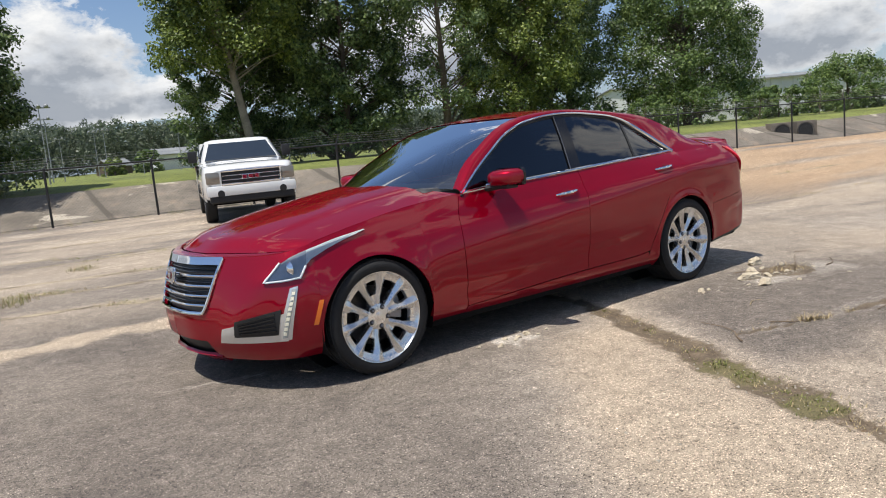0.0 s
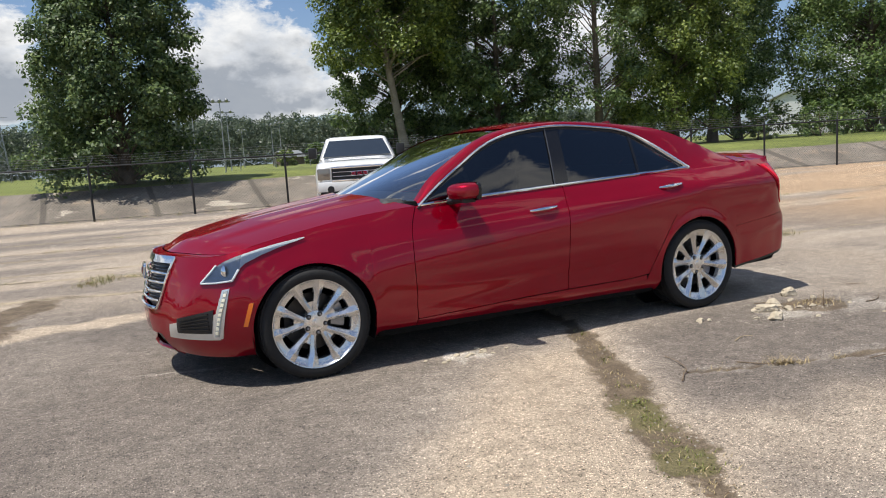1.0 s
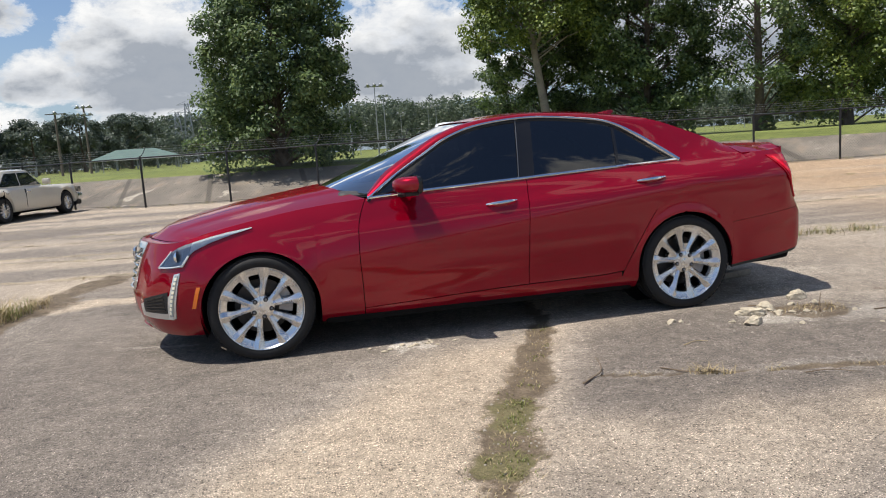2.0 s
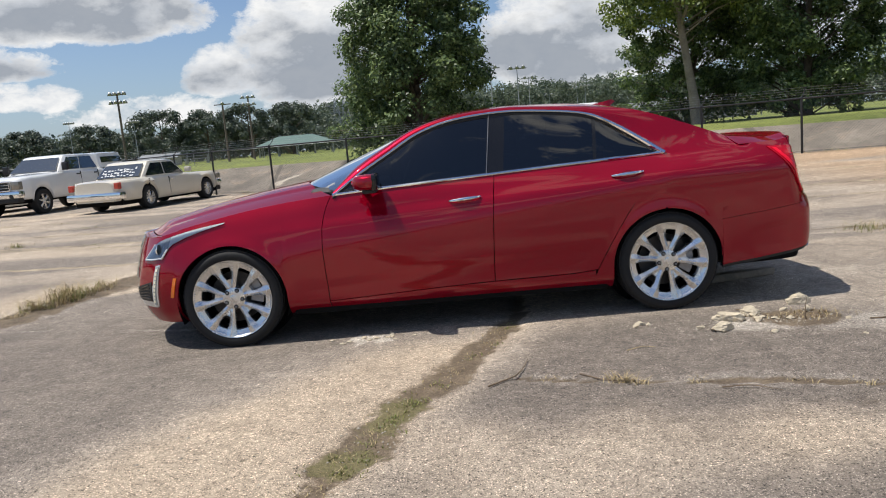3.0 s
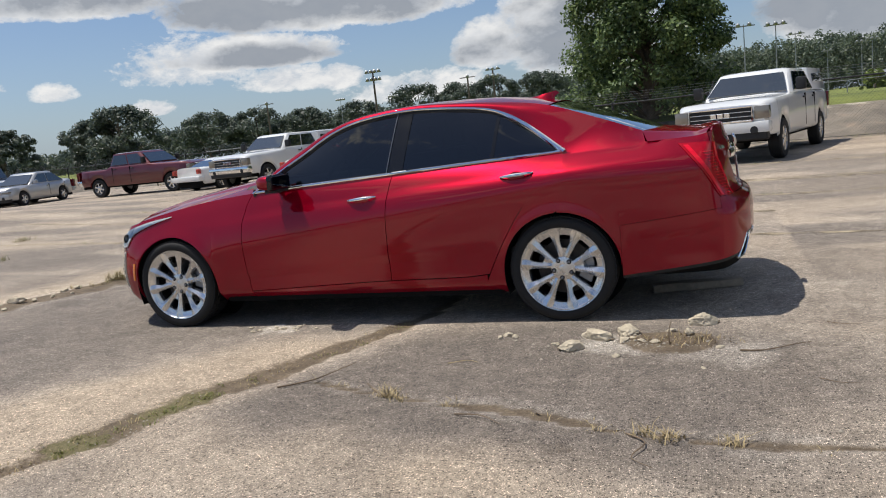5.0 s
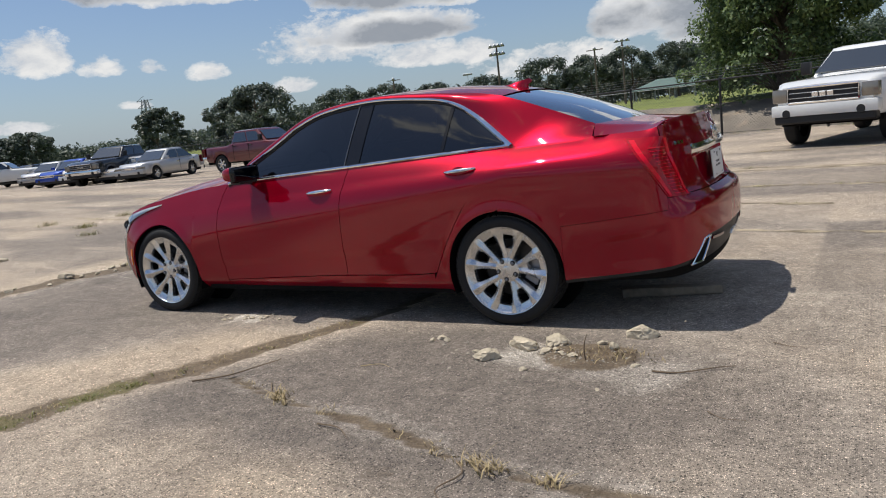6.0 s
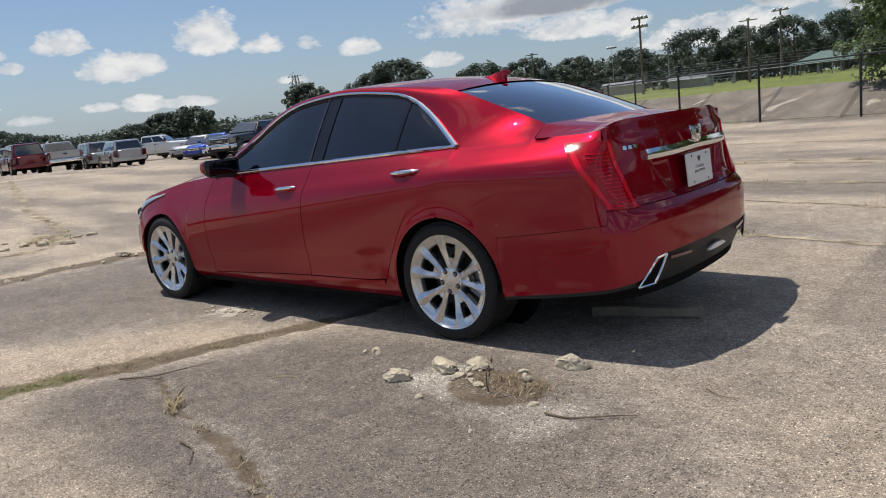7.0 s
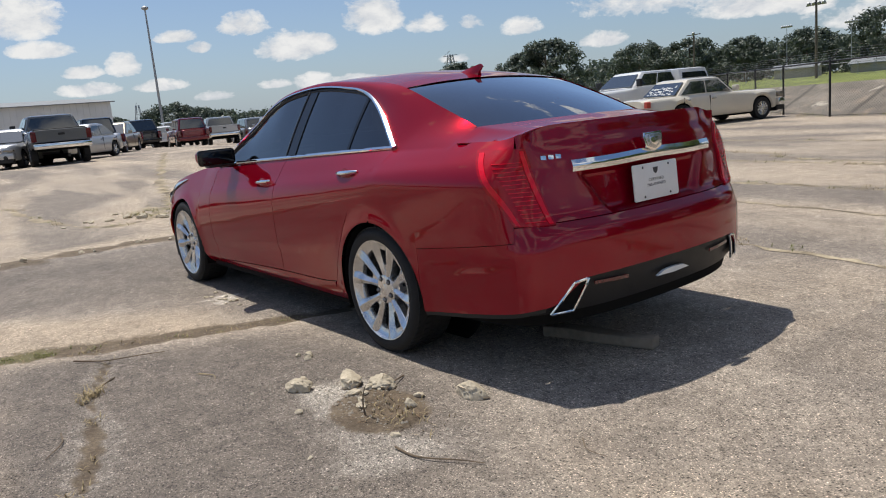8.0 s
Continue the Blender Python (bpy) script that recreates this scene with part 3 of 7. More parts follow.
def strip_mesh(name, rows, xs, mat, label, category):
    """A sheet along the fence: rows of (offset from the fence, height)."""
    verts = [(x, fence_y(x) + o, z + (0 if o > 30 else ground_h(x, fence_y(x)))) for x in xs for o, z in rows(x)]
    n = len(rows(0))
    faces = [(i * n + j, (i + 1) * n + j, (i + 1) * n + j + 1, i * n + j + 1) for i in range(len(xs) - 1) for j in range(n - 1)]
    me = bpy.data.meshes.new(name)
    me.from_pydata(verts, [], faces)
    me.materials.append(mat)
    for q in me.polygons:
        q.use_smooth = True
    return tagged(new(name, me), label, category, kind="structure")


make_lot()


def joint_strip(pts, width, seed, mat="joint_soil", lift=.006):
    """A ragged seam of soil or sand along an old joint."""
    verts, faces = [], []
    n = int(22 * sum(math.dist(a, b) for a, b in zip(pts, pts[1:])) ** .85) + 20
    for i in range(n + 1):
        p, q = spline([(a, b, 0) for a, b in pts], i / n), spline([(a, b, 0) for a, b in pts], min(1, i / n + .001))
        d = Vector((q.x - p.x, q.y - p.y, 0))
        d = d.normalized() if d.length > 1e-9 else Vector((1, 0, 0))
        side = Vector((-d.y, d.x, 0))
        wob = .10 * fbm(p.x, p.y, .9, seed) + .04 * fbm(p.x, p.y, 5, seed)
        w = max(.003, width * (.50 + .9 * fbm(p.x, p.y, 2.2, seed + 3) + .5 * fbm(p.x, p.y, 7.0, seed + 5)))
        for k in (-1, 0, 1):
            c = p + side * (wob + k * w)
            verts.append((c.x, c.y, ground_marks(c.x, c.y)[0] + (lift if k == 0 else lift * .6)))
    faces = [(i * 3 + k, i * 3 + k + 1, i * 3 + k + 4, i * 3 + k + 3) for i in range(n) for k in (0, 1)]
    me = bpy.data.meshes.new("joint_soil")
    me.from_pydata(verts, [], faces)
    me.materials.append(M[mat])
    return tagged(new("joint_soil", me), "sandy soil lying in an old pavement joint", "soil", kind="structure")


M["joint_soil"] = surf("joint_soil", (.12, .090, .058), .95, 0, .5, 3.0, .9, 40.0, spec=.15, fine=30.0, tint=(.36, .30, .21))
M["joint_sand"] = surf("joint_sand", (.25, .205, .150), .95, 0, .35, 1.2, .8, 40.0, spec=.15, fine=30.0, tint=(.40, .33, .24))
for _k, _j in enumerate(JOINTS):
    if _k in (0, 1, 6):
        joint_strip([q for q in _j if q[0] < 1], .085, 80.0 + _k, "joint_sand", .004)
    joint_strip(_j, (.045 + .02 * (_k % 3)) * (2.4 if _k in (3, 4) else 1.2), 50.0 + _k)
_xs = spread(-45, 45, 1.0, 1.15, 398)
strip_mesh("bank", lambda x: [(.35, 0.0), (.9, -.05), (1.6, -.5), (.13 * far_edge(x), -1.7), (far_edge(x) - 7.2, -1.75), (far_edge(x) - 6.6, -1.6), (far_edge(x) - 5, -1.1), (far_edge(x) - 3.2, -.58), (far_edge(x) - 1.6, -.1), (far_edge(x) - .2, BANK_TOP), (far_edge(x), BANK_TOP + .02)], _xs, M["concrete"],
           "paved drainage channel with a sloping stained concrete bank", "bank")
strip_mesh("field", lambda x: [(far_edge(x), BANK_TOP + .02), (far_edge(x) + .3, BANK_TOP + .07), (far_edge(x) + 3, .62), (far_edge(x) + 9, .72), (far_edge(x) + 20, .7), (60, .75), (120, .8), (300, 1.0), (900, 1.5), (3500, 2)], _xs, M["grass_ground"],
           "mown green grass field behind the channel", "grass")

# ---- fence ----
def along_fence(x0, step, n):
    """Places along the fence, step metres apart, from x0 on; a negative step goes west."""
    out, x = [], x0
    for _ in range(n):
        out.append((x, fence_y(x)))
        dx = .01 * (1 if step > 0 else -1)
        slope = (fence_y(x + dx) - fence_y(x)) / dx
        x += step / math.sqrt(1 + slope * slope)
    return out


def make_fence():
    fence = thing("chain_link_fence", "black chain-link fence topped with strands of bright wire", "fence")
    posts = along_fence(2.4, -2.62, 22)[::-1] + along_fence(2.4, 2.62, 15)[1:]
    top, wire = 1.50, M["fence_wire"]
    for x, y in posts:
        z = ground_h(x, y)
        cap = lathe([(.0, .055), (.02, .05), (.036, .02), (.034, .0)], "z", 10)
        bmesh.ops.translate(cap, verts=cap.verts[:], vec=(x, y, z + top))
        part("post", join(tube([(x, y, z - .1), (x, y, z + top + .02)], .032, 10), cap), M["fence_black"], fence)
        arm = tube([(x, y, z + top), (x + .10, y + .06, z + top + .14), (x + .17, y + .10, z + top + .30)], .014, 6)
        part("wire_arm", arm, M["fence_black"], fence)
    line = [(x, y, ground_h(x, y)) for x, y in posts]
    part("top_rail", tube([(x, y, z + top) for x, y, z in line], .021, 8), M["fence_black"], fence)
    part("bottom_wire", tube([(x, y, z + .05) for x, y, z in line], .006, 5), M["fence_black"], fence)
    for k in range(5):
        t = .10 + .225 * k
        sag = []
        for (a, b) in zip(line, line[1:]):
            for s in (0, .5):
                sag.append((a[0] + (b[0] - a[0]) * s + .17 * t, a[1] + (b[1] - a[1]) * s + .10 * t, a[2] + (b[2] - a[2]) * s + top + .30 * t - .02 * (s > 0)))
        part("barbed_wire", tube(sag, .0032, 4, False), M["wire_bright"], fence)
    # the woven mesh, wire by wire
    verts, faces = [], []
    cum = [0.0]
    for a, b in zip(line, line[1:]):
        cum.append(cum[-1] + math.hypot(b[0] - a[0], b[1] - a[1]))

    def at(s):
        i = max(0, min(len(line) - 2, int(np.searchsorted(cum, s)) - 1))
        t = (s - cum[i]) / (cum[i + 1] - cum[i])
        a, b = line[i], line[i + 1]
        return Vector((a[0] + (b[0] - a[0]) * t, a[1] + (b[1] - a[1]) * t, a[2] + (b[2] - a[2]) * t))
    pitch, r, hgt = .085, .0021, top - .06
    for i in range(int((cum[-1] - hgt) / pitch)):
        s = i * pitch
        for up in (0, 1):
            p, q = at(s) + Vector((0, -.004, .06 + (0 if up else hgt - .01))), at(s + hgt) + Vector((0, .004, .06 + (hgt - .01 if up else 0)))
            d = (q - p).normalized()
            o1 = d.cross(Vector((0, 1, 0))).normalized() * r
            o2 = Vector((0, r, 0))
            k = len(verts)
            for c in (p, q):
                verts += [c + o1, c - o1 * .5 + o2, c - o1 * .5 - o2]
            faces += [(k, k + 1, k + 4, k + 3), (k + 1, k + 2, k + 5, k + 4), (k + 2, k, k + 3, k + 5)]
    me = bpy.data.meshes.new("chain_link")
    me.from_pydata(verts, [], faces)
    me.materials.append(wire)
    ob = new("chain_link", me)
    ob.parent = fence
    tagged(ob, "woven wire mesh", kind="stuff")
    return fence


M["wire_bright"] = surf("galvanised_wire", (.42, .42, .41), .45, .6, .15, 3.0)
M["fence_black"] = surf("black_fence_coat", (.014, .014, .015), .5, .0, .2, 3.0)
M["fence_wire"] = surf("fence_wire", (.06, .06, .058), .5, .5, .2, 3.0)
make_fence()


# ---- trees ----
M["bark"] = surf("grey_bark", (.13, .105, .08), .95, 0, .35, 1.5, .8, 14.0, spec=.1, fine=9.0)
M["bark_pale"] = surf("pale_bark", (.27, .235, .19), .95, 0, .3, 1.2, .8, 12.0, spec=.1, fine=9.0)
M["leaf_dark"] = leaf_mat("dark_leaves", (0.034, 0.060, 0.026), (0.130, 0.196, 0.066), (0.235, 0.300, 0.100))
M["leaf_mid"] = leaf_mat("green_leaves", (0.042, 0.078, 0.024), (0.150, 0.228, 0.066), (0.255, 0.330, 0.095))
M["leaf_yellow"] = leaf_mat("yellow_green_leaves", (0.048, 0.080, 0.018), (0.178, 0.240, 0.050), (0.320, 0.370, 0.080))
# distance haze is mixed into the next two leaf colours, paler and greyer
M["leaf_far"] = leaf_mat("hazy_far_leaves", (.062, .083, .064), (.088, .114, .082), (.114, .140, .094))
M["leaf_ridge"] = leaf_mat("hazy_ridge_leaves", (.086, .112, .082), (.130, .165, .110), (.165, .198, .125))


def leaf_cloud(rng, centres, radii, per, size, droop=0.0, flat=.75):
    """Leaves scattered round clump centres: quads with their own tilt. Returns vertices and faces."""
    n = len(centres) * per
    c = np.repeat(np.array(centres), per, 0)
    r = np.repeat(np.array(radii), per)[:, None]
    d = rng.normal(size=(n, 3))
    d /= np.linalg.norm(d, axis=1)[:, None]
    rad = rng.random((n, 1)) ** .38
    p = c + d * r * rad * np.array([1, 1, flat])
    p[:, 2] -= droop * r[:, 0] * rng.random(n)
    face = d * 1.0 + np.array([0, 0, .55]) + rng.normal(size=(n, 3)) * (.5 if size < .25 else .9)
    face /= np.linalg.norm(face, axis=1)[:, None]
    a = np.cross(face, rng.normal(size=(n, 3)))
    a /= np.linalg.norm(a, axis=1)[:, None]
    b = np.cross(face, a)
    s = size * (.6 + .8 * rng.random((n, 1)))
    v = np.stack([p - a * s, p + b * s * .55 + a * s * .1, p + a * s, p - b * s * .55 + a * s * .1], 1).reshape(-1, 3)
    return v


def leaf_part(name, v, mat, parent):
    n = len(v) // 4
    me = bpy.data.meshes.new(name)
    me.vertices.add(len(v))
    me.vertices.foreach_set("co", v.astype(np.float32).ravel())
    me.loops.add(n * 4)
    me.loops.foreach_set("vertex_index", np.arange(n * 4, dtype=np.int32))
    me.polygons.add(n)
    me.polygons.foreach_set("loop_start", np.arange(0, n * 4, 4, dtype=np.int32))
    me.update(calc_edges=True)
    me.materials.append(mat)
    ob = new(name, me)
    if parent is not None:
        ob.parent = parent
    return ob


def make_tree(label, x, y, height, radius, clear, seed, leaf, bark, trunk=.32, clumps=110, per=95, size=.15, lean=(0, 0), shape=.5, droop=.2, gaps=0.0, name="tree"):
    """A trunk, limbs to the clumps of the crown, and leaves round each clump. clear: height of the crown's foot; shape: how high the crown is widest (0..1)."""
    rng = np.random.default_rng(seed)
    z0 = ground_h(x, y) if y < fence_y(x) else .7
    tree = thing(name, label, "tree", Matrix.Translation((x, y, z0)))
    top = height * .88
    wob = rng.normal(size=2) * .25
    path = [Vector((lean[0] * t + wob[0] * math.sin(2.4 * t), lean[1] * t + wob[1] * math.sin(3 * t), top * t)) for t in [i / 9 for i in range(10)]]
    path[0].z = -.15
    bm = tube(path, lambda t: trunk * (1 - .80 * t) * (1 + .5 * math.exp(-t * 22)), 10)
    cs, rs = [], []
    limbs = []
    for i in range(clumps):
        f = rng.random() ** .85
        z = clear + (height - clear) * f
        w = radius * (max(0.0, 1 - ((f - shape) / (1.04 - shape if f > shape else shape + .45)) ** 2)) ** .5
        a = rng.random() * 2 * math.pi
        w *= .72 + .34 * noise.noise(Vector((math.cos(a) * 1.3 + seed, math.sin(a) * 1.3, f * 3.1)))+ .12
        rr = w * (.22 + .78 * rng.random() ** .40)
        c = Vector((lean[0] * f + rr * math.cos(a), lean[1] * f + rr * math.sin(a), z))
        if gaps and noise.noise(c * .45 + Vector((seed, 0, 0))) < gaps - .5:
            continue
        cs.append(c)
        rs.append(radius * (.11 + .10 * rng.random()))
        if i % 3 == 0:
            limbs.append(c)
    for c in limbs:
        t0 = clamp01((c.z - .35 * math.hypot(c.x, c.y) - .6) / top)
        k = t0 * 9
        i = min(8, int(k))
        s = path[i].lerp(path[i + 1], k - i)
        mid = s.lerp(c, .5) + Vector((0, 0, .08 * (c - s).length))
        r0 = trunk * (1 - .8 * t0) * .26
        bm = join(bm, tube([s, s.lerp(mid, .55), mid, mid.lerp(c, .6), c], lambda t, r0=r0: max(.012, r0 * (1 - .85 * t)), 6, False))
    part("trunk", bm, bark, tree, smooth=60)
    v = leaf_cloud(rng, [tuple(c) for c in cs], rs, int(per * 1.35) if size < .14 else per, size, droop)
    tagged(leaf_part("crown", v, leaf, tree), kind="stuff")
    return tree


def far_tree(label, x, y, height, radius, seed, size=.5, clumps=26, per=70, leaf="leaf_far"):
    return make_tree(label, x, y, height, radius, height * .12, seed, M[leaf], M["bark"], .3, clumps, per, size, (0, 0), .45, .1)


def make_trees():
    # the lone oak behind the channel, and the grove
    make_tree("full dark green oak with foliage down to the grass", -1.1, 45.5, 14.6, 5.9, .1, 11, M["leaf_dark"], M["bark"], .38, 420, 150, .125, (0, 0), .30, .30)
    make_tree("tall tree with a pale leaning trunk and yellowish leaves", 18.2, 46.4, 22, 6.9, 7.6, 12, M["leaf_yellow"], M["bark_pale"], .33, 400, 130, .125, (-2.3, .8), .42, .6)
    make_tree("dense dark green tree in the grove", 19.4, 52.0, 18, 5.4, .4, 13, M["leaf_dark"], M["bark"], .30, 380, 115, .13, (0, 0), .5, .25)
    make_tree("dark green tree with low hanging foliage", 25.0, 45, 19, 5.4, .6, 14, M["leaf_dark"], M["bark"], .28, 340, 135, .125, (0, 0), .5, .3)
    make_tree("open-crowned tree with bare dark limbs", 31.2, 40.5, 18, 6.2, 2.2, 15, M["leaf_dark"], M["bark"], .33, 260, 100, .12, (0, 0), .55, .25, .34)
    make_tree("dark tree in the second row of the grove", 26.0, 49, 15, 5.5, .6, 16, M["leaf_dark"], M["bark"], .3, 230, 100, .13, (0, 0), .4, .25, .25)
    make_tree("yellow-green tree with drooping sprays", 36.8, 39.0, 15.5, 5.6, 1.0, 17, M["leaf_yellow"], M["bark"], .33, 330, 130, .12, (0, 0), .5, .75)
    make_tree("dark tree with a full crown in the grove", 44.0, 42.5, 20, 5.8, 2.0, 18, M["leaf_dark"], M["bark"], .36, 260, 120, .13, (0, 0), .52, .3)
    make_tree("green tree with low branches", 59.0, 39.0, 17.5, 8.2, .5, 19, M["leaf_mid"], M["bark"], .36, 420, 130, .13, (0, 0), .42, .3)
    make_tree("tall tree with thin upper branches", 66.5, 43.0, 21, 6.6, 4.0, 20, M["leaf_mid"], M["bark"], .36, 190, 100, .13, (0, 0), .6, .25, .38)
    make_tree("dark tree at the end of the grove", 50.5, 46.0, 19, 6.0, 1.0, 21, M["leaf_dark"], M["bark"], .34, 240, 110, .13, (0, 0), .5, .3)
    make_tree("round green shrub beside the warehouse", 79.0, 33.5, 5.6, 5.4, .0, 22, M["leaf_mid"], M["bark"], .16, 120, 100, .125, (0, 0), .3, .1, name="shrub")
    make_tree("low green shrub on the bank", 60.0, 30.5, 2.6, 2.8, .0, 23, M["leaf_mid"], M["bark"], .08, 50, 70, .14, (0, 0), .3, .1, name="shrub")
    bx, by = .6 + 118 * math.sin(radians(13.0)), -5 + 118 * math.cos(radians(13.0))
    make_tree("rounded yellow-green bush beyond the field", bx - 3.5, by, 2.6, 1.9, .0, 24, M["leaf_yellow"], M["bark"], .08, 50, 70, .22, (0, 0), .3, .1, name="shrub")
    make_tree("rounded dull green bush beyond the field", bx + 3.0, by + 6, 3.4, 2.6, .0, 25, M["leaf_mid"], M["bark"], .08, 50, 70, .22, (0, 0), .3, .1, name="shrub")
    for i, (x, y, r) in enumerate(((26, 41.5, .9), (49, 31, 2.4), (54, 29, 2.0), (45, 33, 2.2), (60, 27, 2.3), (41, 35, 1.8), (66, 27.5, 2.0), (47, 36, 1.3), (51, 35, 1.2), (31, 39.5, .8), (42, 35.5, 1.0))):
        make_tree("low scrub under the trees", x, y, r * 1.2, r, 0, 40 + i, M["leaf_mid"], M["bark"], .04, 22, 60, .11, (0, 0), .3, .1, name="shrub")
    # single trees farther off, by direction and height seen
    for i, (a, e, d, w, lf) in enumerate(((-41.6, 3.9, 95, 5.5, "leaf_dark"), (-43.4, 3.3, 100, 4.5, "leaf_dark"), (-49.0, 3.0, 120, 4.6, "leaf_mid"), (-20.3, 3.5, 150, 7.5, "leaf_dark"), (-17.0, 3.4, 150, 7, "leaf_dark"),
                                          (-14.0, 3.6, 150, 7, "leaf_dark"), (-11.0, 3.6, 155, 7, "leaf_mid"), (-57.6, 2.2, 170, 6, "leaf_dark"), (-59.6, 2.0, 170, 4.6, "leaf_dark"), (-61.6, 1.3, 170, 6, "leaf_dark"), (-71.2, 1.9, 190, 8.5, "leaf_mid"),
                                          (-69.4, 1.5, 190, 6.5, "leaf_dark"), (-75.2, 1.5, 190, 5.5, "leaf_dark"), (-68.0, 1.2, 200, 6, "leaf_dark"), (-25.0, 2.8, 150, 7, "leaf_mid"), (-28.8, 2.7, 150, 6, "leaf_mid"), (-32.5, 3.0, 150, 7, "leaf_mid"), (-36.0, 3.1, 150, 7, "leaf_mid"))):
        x, y = .6 + d * math.sin(radians(a)), -5 + d * math.cos(radians(a))
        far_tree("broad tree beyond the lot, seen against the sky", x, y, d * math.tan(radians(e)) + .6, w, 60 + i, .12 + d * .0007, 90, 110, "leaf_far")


def wood(name, label, az0, az1, d0, d1, el, count, seed, size, mat, clump):
    """A far belt of trees between two bearings: many clumps, ragged on top. el gives its height by bearing."""
    rng = np.random.default_rng(seed)
    cs, rs = [], []
    for _ in range(count):
        a = az0 + (az1 - az0) * rng.random()
        d = d0 + (d1 - d0) * rng.random()
        h = d0 * math.tan(radians(el(a))) * (.84 + .20 * rng.random()) + (d - d0) * .01
        x, y = .6 + d * math.sin(radians(a)), -5 + d * math.cos(radians(a))
        z = .8 + h * rng.random() ** .6
        cs.append((x, y, z))
        rs.append(clump * (.7 + .6 * rng.random()))
    v = leaf_cloud(rng, cs, rs, 34, size, 0, 1.0)
    ob = leaf_part(name, v, mat, None)
    return tagged(ob, label, "trees", kind="stuff")


def make_woods():
    # the woods' haze is painted in their leaf colours
    ridge = curve1((-12, 3.1), (-6, 3.6), (0, 3.8), (6, 3.75), (11, 3.7), (17, 3.4), (30, 2.9), (60, 2.0))
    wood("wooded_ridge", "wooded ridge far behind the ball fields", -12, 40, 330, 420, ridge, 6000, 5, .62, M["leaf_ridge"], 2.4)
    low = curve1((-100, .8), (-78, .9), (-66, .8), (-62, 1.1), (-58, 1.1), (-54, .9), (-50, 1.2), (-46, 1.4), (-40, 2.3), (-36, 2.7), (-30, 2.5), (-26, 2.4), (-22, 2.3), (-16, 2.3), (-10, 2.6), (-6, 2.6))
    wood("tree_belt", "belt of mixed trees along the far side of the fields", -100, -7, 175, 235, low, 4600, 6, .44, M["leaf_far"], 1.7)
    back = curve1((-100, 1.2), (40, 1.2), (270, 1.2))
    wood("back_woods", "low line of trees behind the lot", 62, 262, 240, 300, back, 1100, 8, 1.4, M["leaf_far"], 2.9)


make_trees()
make_woods()


# ---- poles, pylons, buildings ----
M["pole_wood"] = surf("weathered_pole", (.13, .105, .085), .9, 0, .25, 2.0)
M["pole_steel"] = surf("galvanised_steel", (.33, .34, .35), .5, .6, .15, 2.0)
M["metal_white"] = surf("white_sheet_metal", (.62, .63, .63), .5, 0, .08, .5)
M["metal_green"] = surf("green_roof_metal", (.10, .16, .135), .6, 0, .12, .6)
M["roof_grey"] = surf("grey_roof", (.21, .22, .225), .7, 0, .15, .8)
M["block_wall"] = surf("painted_block", (.40, .37, .32), .85, 0, .15, .8)
M["dark_open"] = surf("dark_opening", (.02, .02, .02), .8)


def place(az, d, cam_x=.6, cam_y=-5.4):
    return cam_x + d * math.sin(radians(az)), cam_y + d * math.cos(radians(az))


def light_pole(az, el, d, rows=2, n=4, wood_pole=True, cx=1.8, cy=-5.6):
    x, y = place(az, d, cx, cy)
    z1 = 1.25 + d * math.tan(radians(el))
    pole = thing("light_pole", "tall sports field light pole with rows of lamps", "light pole", Matrix.Translation((x, y, .7)), "poles of the ball fields")
    h = z1 - .7
    part("mast", tube([(0, 0, -.1), (0, 0, h)], lambda t: (.15 if wood_pole else .085) - .05 * t, 8), M["pole_wood" if wood_pole else "pole_steel"], pole)
    for r in range(rows):
        zz = h - .15 - r * .85
        w = .95
        part("cross_arm", box(-w, w, -.05, .05, zz - .05, zz + .05), M["pole_wood" if wood_pole else "pole_steel"], pole)
        for i in range(n):
            xx = -w + 2 * w * (i + .5) / n
            b = lathe([(.0, .16), (.10, .13), (.20, -.05), (.21, -.12)], "z", 10)
            bmesh.ops.rotate(b, verts=b.verts[:], cent=(0, 0, 0), matrix=Matrix.Rotation(radians(55), 3, "X"))
            bmesh.ops.translate(b, verts=b.verts[:], vec=(xx, -.08, zz + .16))
            part("lamp_head", b, M["pole_steel"], pole)
    return pole


